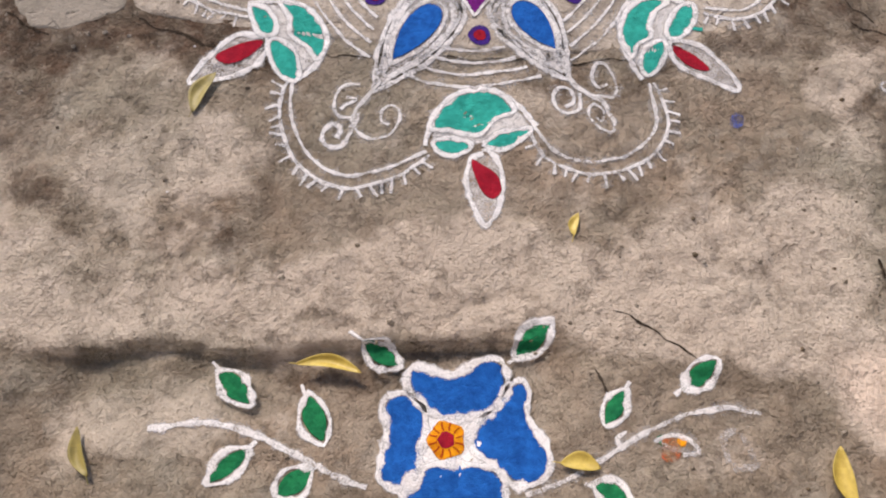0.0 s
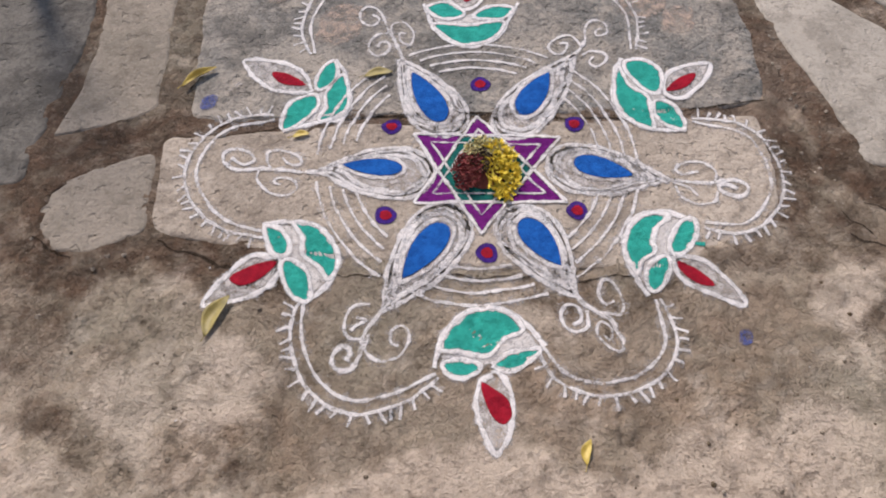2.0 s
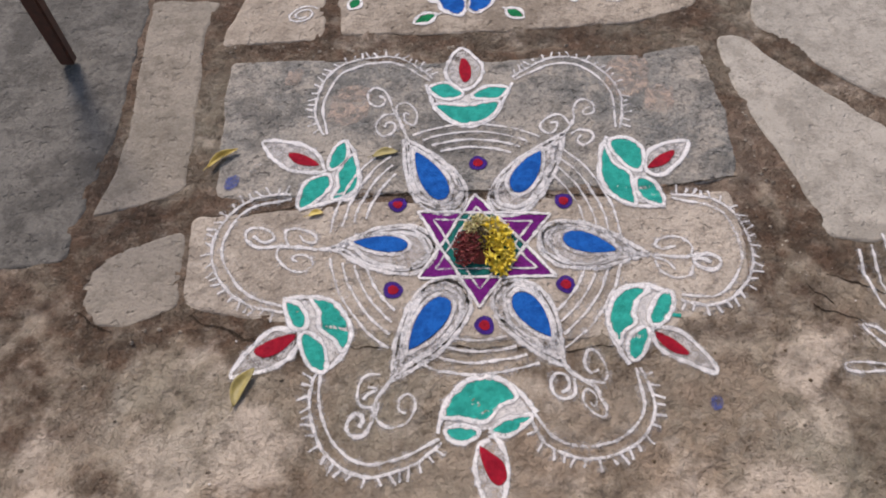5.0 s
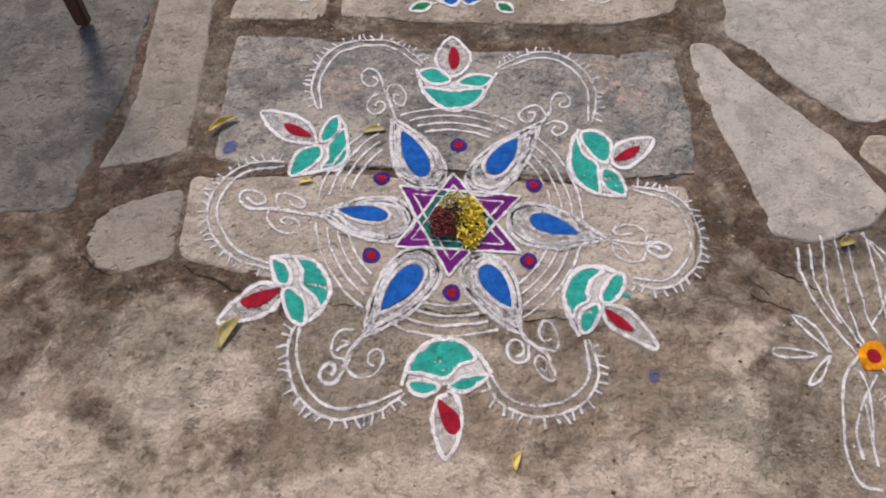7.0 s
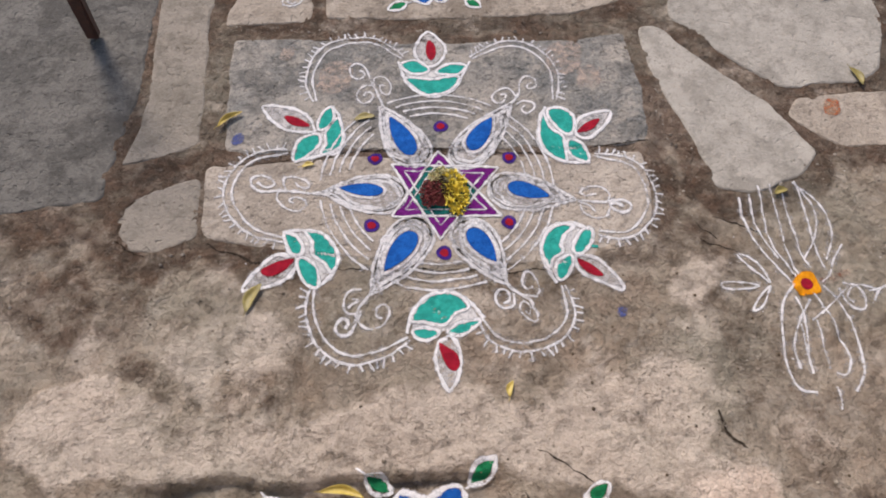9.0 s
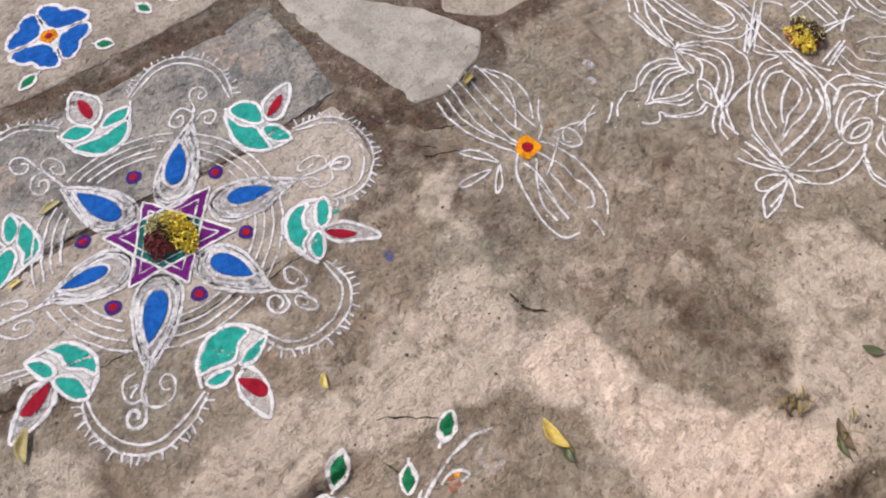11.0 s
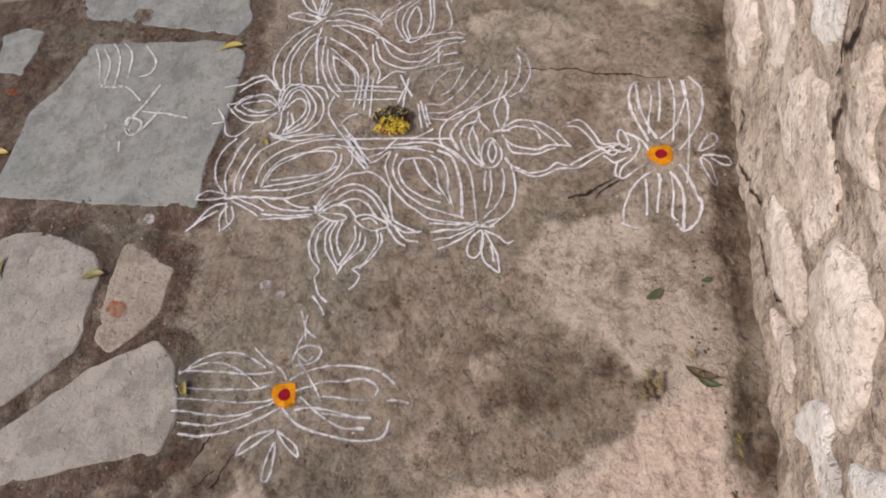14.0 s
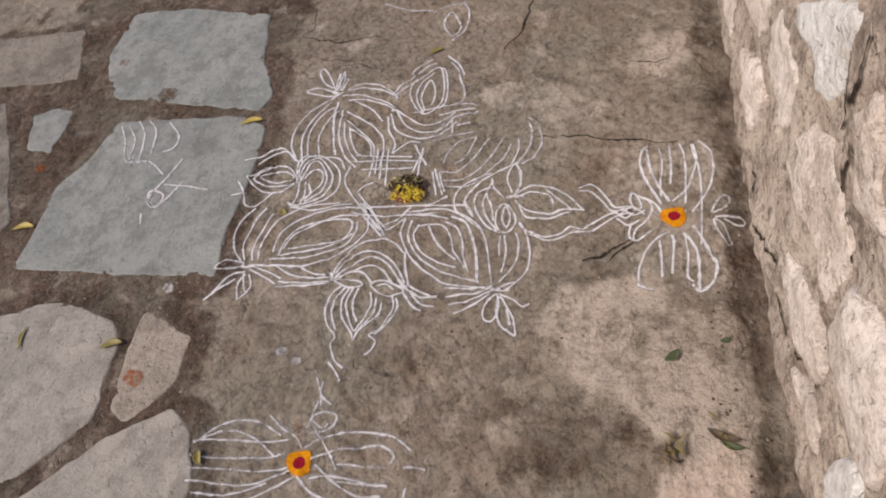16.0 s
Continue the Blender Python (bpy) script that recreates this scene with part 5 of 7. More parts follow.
s.line(spline([(1.557, 0.029), (1.546, 0.071), (1.491, 0.112), (1.452, 0.148), (1.48, 0.118), (1.528, 0.055)]), 0.0053, stray=0.0012)
s.loop(spline([(1.591, 0.046), (1.603, 0.101), (1.58, 0.13), (1.565, 0.133), (1.569, 0.089)], closed=True), 0.0053)
s.line(spline([(1.546, 0.025), (1.502, 0.042), (1.449, 0.024)]), 0.0053, stray=0.0012)
s.line(spline([(1.557, 0.035), (1.502, 0.02), (1.48, 0.005), (1.502, -0.003), (1.546, 0.011)]), 0.0053, stray=0.0012)
s.line(spline([(1.455, 0.02), (1.476, 0.004), (1.506, -0.004)]), 0.0053, stray=0.0012)
s.line(spline([(1.58, 0.053), (1.575, 0.031), (1.581, 0.009)]), 0.0076, stray=0.0012)
s.link("bud", WHITE, lotus_drawing)
s = Strokes()
s.line(spline([(1.602, 0.06), (1.649, 0.097), (1.721, 0.114), (1.782, 0.1), (1.819, 0.07)]), 0.0053, stray=0.0012)
s.line(spline([(1.602, 0.046), (1.66, 0.07), (1.708, 0.065), (1.768, 0.054), (1.817, 0.027)]), 0.0053, stray=0.0012)
s.line(spline([(1.602, 0.02), (1.648, 0.031), (1.719, 0.021), (1.791, -0.002)]), 0.0053, stray=0.0012)
s.line(spline([(1.608, 0.002), (1.671, 0.006), (1.742, -0.017), (1.789, -0.064), (1.818, -0.137), (1.819, -0.237)]), 0.0053, stray=0.0012)
s.line(spline([(1.631, -0.045), (1.693, -0.052), (1.751, -0.095), (1.785, -0.166), (1.795, -0.243), (1.79, -0.38)]), 0.0053, stray=0.0012)
s.line(spline([(1.616, -0.067), (1.669, -0.079), (1.727, -0.122), (1.748, -0.196), (1.746, -0.265), (1.733, -0.297), (1.687, -0.293), (1.658, -0.258), (1.649, -0.164), (1.639, -0.098)]), 0.0053, stray=0.0012)
s.line(spline([(1.639, -0.078), (1.692, -0.102), (1.73, -0.161), (1.759, -0.233), (1.757, -0.311)]), 0.0053, stray=0.0012)
s.line(spline([(1.606, -0.039), (1.6, -0.119), (1.61, -0.213), (1.636, -0.282), (1.675, -0.311), (1.733, -0.316)]), 0.0053, stray=0.0012)
s.line(spline([(1.616, -0.075), (1.627, -0.15), (1.643, -0.242), (1.687, -0.308)]), 0.0053, stray=0.0012)
s.line(spline([(1.584, 0.024), (1.578, -0.067), (1.566, -0.158)]), 0.0076, stray=0.0012)
s.line(spline([(1.566, -0.158), (1.587, -0.238), (1.642, -0.318), (1.697, -0.353), (1.755, -0.346)]), 0.0053, stray=0.0012)
s.line(spline([(1.578, -0.067), (1.534, -0.138), (1.519, -0.218), (1.523, -0.269)]), 0.0053, stray=0.0012)
s.line(spline([(1.513, -0.097), (1.502, -0.185), (1.506, -0.268)]), 0.0053, stray=0.0012)
s.line(spline([(1.491, -0.094), (1.493, -0.178), (1.497, -0.261)]), 0.0053, stray=0.0012)
s.line(spline([(1.568, 0.019), (1.534, -0.042), (1.502, -0.09)]), 0.0053, stray=0.0012)
s.line(spline([(1.579, 0.012), (1.556, -0.044), (1.523, -0.103)]), 0.0053, stray=0.0012)
s.line(spline([(1.566, -0.158), (1.538, -0.204), (1.529, -0.253)]), 0.0053, stray=0.0012)
s.link("big_petal", WHITE, lotus_drawing)
s = Strokes()
s.line(spline([(1.527, -0.272), (1.598, -0.301), (1.641, -0.337), (1.662, -0.407), (1.639, -0.457), (1.602, -0.488)]), 0.0053, stray=0.0012)
s.line(spline([(1.533, -0.28), (1.587, -0.313), (1.612, -0.362), (1.603, -0.419), (1.553, -0.474), (1.491, -0.509)]), 0.0053, stray=0.0012)
s.line(spline([(1.523, -0.282), (1.569, -0.335), (1.59, -0.386), (1.574, -0.434), (1.526, -0.474), (1.477, -0.506)]), 0.0053, stray=0.0012)
s.line(spline([(1.518, -0.283), (1.543, -0.341), (1.558, -0.393), (1.543, -0.432), (1.497, -0.468)]), 0.0053, stray=0.0012)
s.line(spline([(1.512, -0.285), (1.539, -0.324), (1.533, -0.371), (1.497, -0.406)]), 0.0053, stray=0.0012)
s.loop(spline([(1.512, -0.285), (1.512, -0.331), (1.491, -0.38), (1.481, -0.338)], closed=True), 0.0053)
s.loop(spline([(1.491, -0.404), (1.505, -0.44), (1.485, -0.488), (1.465, -0.509), (1.451, -0.468), (1.465, -0.431)], closed=True), 0.0053)
s.line(spline([(1.485, -0.426), (1.491, -0.451), (1.471, -0.478)]), 0.0053, stray=0.0012)
s.line(spline([(1.606, -0.494), (1.542, -0.503), (1.481, -0.523)]), 0.0053, stray=0.0012)
s.line(spline([(1.471, -0.525), (1.441, -0.564), (1.442, -0.614)]), 0.0053, stray=0.0012)
s.line(spline([(1.471, -0.525), (1.418, -0.568), (1.409, -0.608)]), 0.0053, stray=0.0012)
s.line(spline([(1.461, -0.509), (1.412, -0.544), (1.393, -0.573)]), 0.0053, stray=0.0012)
s.line(spline([(1.465, -0.526), (1.489, -0.504), (1.511, -0.484)]), 0.0076, stray=0.0012)
s.line(spline([(1.544, -0.262), (1.523, -0.275), (1.51, -0.271)]), 0.0076, stray=0.0012)
s.line(spline([(1.481, -0.526), (1.451, -0.579), (1.438, -0.607)]), 0.0053, stray=0.0012)
s.line(spline([(1.491, -0.314), (1.46, -0.289), (1.41, -0.28), (1.351, -0.299), (1.314, -0.33), (1.285, -0.325), (1.24, -0.345), (1.211, -0.377)]), 0.0053, stray=0.0012)
s.line(spline([(1.485, -0.328), (1.44, -0.303), (1.39, -0.303), (1.333, -0.33)]), 0.0053, stray=0.0012)
s.line(spline([(1.481, -0.342), (1.44, -0.326), (1.381, -0.336), (1.328, -0.375), (1.305, -0.385)]), 0.0053, stray=0.0012)
s.line(spline([(1.481, -0.356), (1.43, -0.341), (1.371, -0.361), (1.328, -0.385)]), 0.0053, stray=0.0012)
s.line(spline([(1.477, -0.371), (1.44, -0.362), (1.401, -0.366), (1.362, -0.387)]), 0.0053, stray=0.0012)
s.line(spline([(1.465, -0.408), (1.421, -0.419), (1.372, -0.407), (1.328, -0.388)]), 0.0053, stray=0.0012)
s.line(spline([(1.441, -0.432), (1.392, -0.432), (1.343, -0.405), (1.302, -0.386)]), 0.0053, stray=0.0012)
s.line(spline([(1.427, -0.451), (1.392, -0.449), (1.353, -0.42), (1.324, -0.392)]), 0.0053, stray=0.0012)
s.line(spline([(1.451, -0.477), (1.421, -0.488), (1.383, -0.482), (1.335, -0.458), (1.316, -0.432), (1.298, -0.453), (1.27, -0.447), (1.252, -0.431)]), 0.0053, stray=0.0012)
s.line(spline([(1.441, -0.491), (1.412, -0.5), (1.364, -0.486), (1.32, -0.448)]), 0.0053, stray=0.0012)
s.line(spline([(1.231, -0.33), (1.193, -0.365), (1.171, -0.376)]), 0.0053, stray=0.0012)
s.link("lotus", WHITE, lotus_drawing)
s = Strokes()
s.line(spline([(1.74, -0.475), (1.683, -0.467), (1.606, -0.5), (1.552, -0.545), (1.511, -0.595), (1.485, -0.633), (1.471, -0.717), (1.466, -0.767)]), 0.0053, stray=0.0012)
s.line(spline([(1.728, -0.496), (1.671, -0.493), (1.605, -0.523), (1.552, -0.579), (1.521, -0.627), (1.497, -0.706), (1.485, -0.732)]), 0.0053, stray=0.0012)
s.line(spline([(1.711, -0.52), (1.66, -0.513), (1.605, -0.544), (1.562, -0.604), (1.541, -0.658)]), 0.0053, stray=0.0012)
s.line(spline([(1.704, -0.518), (1.708, -0.554), (1.702, -0.599), (1.657, -0.629), (1.604, -0.644), (1.566, -0.668), (1.541, -0.683)]), 0.0053, stray=0.0012)
s.line(spline([(1.703, -0.554), (1.648, -0.581), (1.604, -0.614), (1.572, -0.654)]), 0.0053, stray=0.0012)
s.line(spline([(1.72, -0.605), (1.69, -0.645), (1.635, -0.667), (1.582, -0.674), (1.521, -0.698)]), 0.0053, stray=0.0012)
s.line(spline([(1.742, -0.62), (1.711, -0.669), (1.645, -0.698), (1.572, -0.716), (1.491, -0.726)]), 0.0076, stray=0.0012)
s.line(spline([(1.763, -0.48), (1.772, -0.552), (1.763, -0.617), (1.722, -0.685), (1.666, -0.727), (1.581, -0.75), (1.481, -0.768)]), 0.0053, stray=0.0012)
s.line(spline([(1.752, -0.463), (1.749, -0.538), (1.731, -0.613)]), 0.0053, stray=0.0012)
s.line(spline([(1.654, -0.792), (1.601, -0.801), (1.54, -0.799), (1.52, -0.793)]), 0.0053, stray=0.0012)
s.line(spline([(1.654, -0.779), (1.612, -0.78), (1.581, -0.783)]), 0.0053, stray=0.0012)
s.line(spline([(1.664, -0.825), (1.622, -0.837), (1.57, -0.837), (1.53, -0.821), (1.481, -0.789)]), 0.0053, stray=0.0012)
s.line(spline([(1.674, -0.852), (1.621, -0.867), (1.57, -0.873), (1.52, -0.866), (1.472, -0.83), (1.452, -0.808)]), 0.0053, stray=0.0012)
s.link("big_petal", WHITE, lotus_drawing)
s = Strokes()
s.line(spline([(1.466, -0.775), (1.452, -0.72), (1.442, -0.639)]), 0.0053, stray=0.0012)
s.line(spline([(1.458, -0.776), (1.433, -0.722), (1.413, -0.652)]), 0.0053, stray=0.0012)
s.line(spline([(1.447, -0.769), (1.414, -0.725), (1.385, -0.668)]), 0.0053, stray=0.0012)
s.line(spline([(1.472, -0.774), (1.466, -0.702), (1.471, -0.635)]), 0.0053, stray=0.0012)
s.line(spline([(1.466, -0.764), (1.458, -0.781), (1.462, -0.796)]), 0.0076, stray=0.0012)
s.loop(spline([(1.443, -0.782), (1.405, -0.755), (1.368, -0.755), (1.355, -0.777), (1.387, -0.795), (1.433, -0.791)], closed=True), 0.0053)
s.loop(spline([(1.433, -0.795), (1.387, -0.792), (1.341, -0.805), (1.312, -0.838), (1.31, -0.849), (1.36, -0.838), (1.415, -0.812)], closed=True), 0.0053)
s.line(spline([(1.396, -0.819), (1.369, -0.826), (1.342, -0.831)]), 0.0053, stray=0.0012)
s.line(spline([(1.462, -0.783), (1.472, -0.806), (1.481, -0.837)]), 0.0053, stray=0.0012)
s.line(spline([(1.456, -0.784), (1.454, -0.8), (1.453, -0.824)]), 0.0053, stray=0.0012)
s.line(spline([(1.443, -0.794), (1.424, -0.835), (1.4, -0.861), (1.41, -0.88)]), 0.0053, stray=0.0012)
s.link("bud", WHITE, lotus_drawing)
s = Strokes()
s.line(spline([(1.939, -0.812), (1.905, -0.752), (1.872, -0.702), (1.826, -0.668), (1.791, -0.658), (1.733, -0.692)]), 0.0076, stray=0.0012)
s.line(spline([(1.906, -0.734), (1.874, -0.665), (1.828, -0.626), (1.769, -0.629), (1.722, -0.676), (1.677, -0.725)]), 0.0053, stray=0.0012)
s.line(spline([(1.846, -0.737), (1.829, -0.698), (1.79, -0.688), (1.744, -0.703), (1.687, -0.741), (1.665, -0.786)]), 0.0053, stray=0.0012)
s.line(spline([(1.835, -0.724), (1.777, -0.717), (1.721, -0.737), (1.676, -0.768)]), 0.0053, stray=0.0012)
s.line(spline([(1.87, -0.742), (1.823, -0.725), (1.765, -0.746), (1.709, -0.756)]), 0.0053, stray=0.0012)
s.loop(spline([(1.775, -0.783), (1.742, -0.761), (1.687, -0.767), (1.669, -0.786), (1.669, -0.803), (1.696, -0.822), (1.74, -0.813)], closed=True), 0.0053)
s.loop(spline([(1.764, -0.788), (1.719, -0.781), (1.686, -0.796), (1.725, -0.806)], closed=True), 0.0053)
s.line(spline([(1.882, -0.737), (1.846, -0.746), (1.798, -0.781)]), 0.0053, stray=0.0012)
s.line(spline([(1.939, -0.812), (1.889, -0.828), (1.842, -0.829), (1.801, -0.812)]), 0.0076, stray=0.0012)
s.line(spline([(1.934, -0.803), (1.88, -0.787), (1.815, -0.805)]), 0.0053, stray=0.0012)
s.line(spline([(1.808, -0.815), (1.836, -0.864), (1.827, -0.917), (1.791, -0.969), (1.727, -1.025)]), 0.0053, stray=0.0012)
s.line(spline([(1.797, -0.816), (1.813, -0.866), (1.793, -0.919), (1.758, -0.934)]), 0.0053, stray=0.0012)
s.line(spline([(1.798, -0.79), (1.801, -0.807), (1.802, -0.841)]), 0.0076, stray=0.0012)
s.line(spline([(1.785, -0.817), (1.75, -0.846), (1.726, -0.907), (1.735, -0.972), (1.729, -1.021)]), 0.0053, stray=0.0012)
s.line(spline([(1.82, -0.908), (1.769, -0.954), (1.733, -0.989)]), 0.0053, stray=0.0012)
s.line(spline([(1.773, -0.827), (1.717, -0.857), (1.709, -0.924), (1.724, -0.981)]), 0.0053, stray=0.0012)
s.line(spline([(1.702, -0.833), (1.674, -0.852), (1.659, -0.879)]), 0.0076, stray=0.0012)
s.line(spline([(1.674, -0.852), (1.641, -0.904), (1.644, -0.953), (1.669, -0.984), (1.66, -1.016), (1.684, -1.055), (1.71, -1.102), (1.725, -1.157)]), 0.0053, stray=0.0012)
s.line(spline([(1.657, -0.862), (1.624, -0.922), (1.634, -0.962), (1.65, -0.993), (1.655, -1.04), (1.679, -1.087), (1.699, -1.118), (1.708, -1.157)]), 0.0053, stray=0.0012)
s.line(spline([(1.811, -1.01), (1.828, -1.034), (1.816, -1.059), (1.775, -1.088), (1.731, -1.114), (1.729, -1.157)]), 0.0053, stray=0.0012)
s.line(spline([(1.802, -1.01), (1.796, -1.043), (1.765, -1.072), (1.725, -1.098), (1.707, -1.118)]), 0.0053, stray=0.0012)
s.link("lotus", WHITE, lotus_drawing)
s = Strokes()
s.line(spline([(1.901, -0.833), (1.922, -0.884), (1.909, -0.911)]), 0.007, stray=0.0012)
s.line(spline([(1.889, -0.93), (1.864, -0.952), (1.836, -0.975)]), 0.007, stray=0.0012)
s.line(spline([(1.908, -0.934), (1.853, -0.991), (1.816, -1.01)]), 0.007, stray=0.0012)
s.link("worn_line", WHITE_THIN, lotus_drawing, "faint worn white line")
s = Strokes()
s.line(spline([(1.958, -0.607), (1.986, -0.641), (2.037, -0.659), (2.076, -0.668)]), 0.0053, stray=0.0012)
s.line(spline([(1.928, -0.565), (1.925, -0.621), (1.972, -0.667), (2.021, -0.693), (2.064, -0.712)]), 0.0053, stray=0.0012)
s.line(spline([(1.89, -0.57), (1.892, -0.644), (1.933, -0.694), (1.993, -0.733), (2.061, -0.758)]), 0.0053, stray=0.0012)
s.line(spline([(1.866, -0.574), (1.857, -0.658), (1.907, -0.716), (1.966, -0.764), (2.028, -0.787)]), 0.0053, stray=0.0012)
s.line(spline([(1.935, -0.794), (1.988, -0.813), (2.052, -0.811)]), 0.0053, stray=0.0012)
s.line(spline([(1.934, -0.812), (1.998, -0.848), (2.075, -0.855), (2.115, -0.842)]), 0.0053, stray=0.0012)
s.line(spline([(1.933, -0.83), (1.972, -0.871), (2.034, -0.887), (2.1, -0.871), (2.142, -0.84)]), 0.0053, stray=0.0012)
s.line(spline([(1.965, -0.568), (2.016, -0.58), (2.058, -0.612), (2.081, -0.667)]), 0.0053, stray=0.0012)
s.line(spline([(2.073, -0.513), (2.096, -0.578), (2.103, -0.654)]), 0.0053, stray=0.0012)
s.line(spline([(2.088, -0.5), (2.14, -0.532), (2.193, -0.564)]), 0.0053, stray=0.0012)
s.link("big_petal", WHITE_WORN, lotus_drawing)
s = Strokes()
s.line(spline([(2.246, -0.36), (2.164, -0.406), (2.123, -0.475), (2.134, -0.533), (2.178, -0.576)]), 0.0053, stray=0.0012)
s.line(spline([(2.227, -0.343), (2.138, -0.38), (2.096, -0.459), (2.107, -0.537), (2.163, -0.588)]), 0.0053, stray=0.0012)
s.line(spline([(2.239, -0.368), (2.191, -0.422), (2.158, -0.479), (2.173, -0.537), (2.206, -0.582)]), 0.0053, stray=0.0012)
s.line(spline([(2.213, -0.335), (2.141, -0.349), (2.083, -0.381), (2.029, -0.381)]), 0.0053, stray=0.0012)
s.loop(spline([(2.214, -0.459), (2.295, -0.408), (2.371, -0.401), (2.419, -0.446), (2.455, -0.494), (2.374, -0.521), (2.283, -0.526), (2.228, -0.498)], closed=True), 0.0053)
s.line(spline([(2.216, -0.463), (2.293, -0.429), (2.368, -0.433), (2.425, -0.477)]), 0.0053, stray=0.0012)
s.line(spline([(2.23, -0.467), (2.291, -0.446), (2.351, -0.453), (2.379, -0.474), (2.316, -0.494), (2.257, -0.489)]), 0.0053, stray=0.0012)
s.line(spline([(2.455, -0.494), (2.43, -0.519), (2.342, -0.538), (2.267, -0.537), (2.226, -0.519)]), 0.0053, stray=0.0012)
s.line(spline([(2.332, -0.333), (2.384, -0.366), (2.418, -0.403), (2.435, -0.39), (2.48, -0.414), (2.513, -0.464)]), 0.0053, stray=0.0012)
s.line(spline([(2.323, -0.339), (2.364, -0.381), (2.401, -0.417)]), 0.0053, stray=0.0012)
s.line(spline([(2.433, -0.412), (2.47, -0.449), (2.479, -0.48)]), 0.0053, stray=0.0012)
s.line(spline([(2.33, -0.329), (2.322, -0.345), (2.3, -0.356)]), 0.0076, stray=0.0012)
s.line(spline([(2.242, -0.342), (2.246, -0.358), (2.233, -0.377)]), 0.0076, stray=0.0012)
s.line(spline([(2.22, -0.427), (2.23, -0.467), (2.24, -0.516), (2.247, -0.596), (2.242, -0.657)]), 0.0053, stray=0.0012)
s.line(spline([(2.482, -0.533), (2.43, -0.568), (2.383, -0.578), (2.335, -0.597), (2.276, -0.603), (2.249, -0.576)]), 0.0053, stray=0.0012)
s.line(spline([(2.526, -0.516), (2.462, -0.567), (2.397, -0.593)]), 0.0053, stray=0.0012)
s.line(spline([(2.179, -0.566), (2.201, -0.632), (2.204, -0.661)]), 0.0053, stray=0.0012)
s.line(spline([(2.17, -0.571), (2.137, -0.576), (2.109, -0.58)]), 0.0053, stray=0.0012)
s.line(spline([(2.149, -0.59), (2.152, -0.619), (2.153, -0.638)]), 0.0053, stray=0.0012)
s.line(spline([(2.197, -0.523), (2.218, -0.6), (2.228, -0.649)]), 0.0053, stray=0.0012)
s.link("lotus", WHITE, lotus_drawing)
s = Strokes()
s.line(spline([(1.867, -0.286), (1.779, -0.354), (1.673, -0.414)]), 0.0053, stray=0.0012)
s.line(spline([(1.867, -0.286), (1.891, -0.31), (1.902, -0.337)]), 0.0053, stray=0.0012)
s.line(spline([(1.817, -0.307), (1.696, -0.4), (1.74, -0.475)]), 0.0053, stray=0.0012)
s.line(spline([(1.756, -0.33), (1.715, -0.368), (1.673, -0.405)]), 0.0053, stray=0.0012)
s.line(spline([(1.696, -0.419), (1.755, -0.369), (1.816, -0.317)]), 0.0053, stray=0.0012)
s.line(spline([(2.032, -0.248), (2.018, -0.353), (2.006, -0.455)]), 0.0053, stray=0.0012)
s.line(spline([(2.003, -0.244), (1.996, -0.358), (1.984, -0.479)]), 0.0053, stray=0.0012)
s.line(spline([(1.964, -0.284), (1.956, -0.376), (1.954, -0.464)]), 0.0053, stray=0.0012)
s.line(spline([(1.793, -0.283), (1.791, -0.475), (1.78, -0.66)]), 0.0053, stray=0.0012)
s.line(spline([(1.769, -0.289), (1.753, -0.407), (1.755, -0.573)]), 0.0053, stray=0.0012)
s.line(spline([(2.058, -0.345), (1.991, -0.349), (1.914, -0.355)]), 0.0053, stray=0.0012)
s.line(spline([(2.057, -0.362), (1.977, -0.372), (1.887, -0.38)]), 0.0053, stray=0.0012)
s.line(spline([(2.06, -0.324), (1.992, -0.332), (1.94, -0.335)]), 0.0053, stray=0.0012)
s.line(spline([(2.064, -0.455), (2.009, -0.484), (1.961, -0.512)]), 0.0053, stray=0.0012)
s.line(spline([(2.009, -0.484), (1.971, -0.475), (1.933, -0.468)]), 0.0053, stray=0.0012)
s.line(spline([(1.941, -0.543), (1.878, -0.563), (1.83, -0.58)]), 0.0053, stray=0.0012)
s.line(spline([(1.928, -0.559), (1.883, -0.571), (1.841, -0.587)]), 0.0053, stray=0.0012)
s.line(spline([(1.929, -0.536), (1.879, -0.548), (1.83, -0.561)]), 0.0053, stray=0.0012)
s.line(spline([(1.824, -0.599), (1.802, -0.566), (1.784, -0.532)]), 0.0053, stray=0.0012)
s.line(spline([(2.049, -0.487), (1.957, -0.487), (1.882, -0.487)]), 0.0053, stray=0.0012)
s.line(spline([(2.029, -0.381), (2.079, -0.432), (2.076, -0.473)]), 0.0053, stray=0.0012)
s.line(spline([(1.985, -0.238), (1.907, -0.236), (1.817, -0.297), (1.696, -0.4)]), 0.0053, stray=0.0012)
s.line(spline([(1.786, -0.485), (1.736, -0.448), (1.714, -0.396)]), 0.0053, stray=0.0012)
s.link("lattice", WHITE, lotus_drawing)


def winged(label):
    return thing("powder_drawing", label, "floor drawing", "drawings on the ground")


def orange_spot(origin, whole):
    n = [polar(origin, 0.036 * (1 + 0.12 * ((j * 5) % 3 - 1)), j * 45 + 10) for j in range(8)]
    spot = fill_part("orange_spot", [spline(n, 0.004, True)[:-1]], ORANGE, whole, "orange powder spot", lift=0.0022)
    n = [polar(origin, 0.017, j * 60) for j in range(6)]
    fill_part("red_spot", [spline(n, 0.003, True)[:-1]], RED, spot, "deep red powder spot", lift=0.0034)


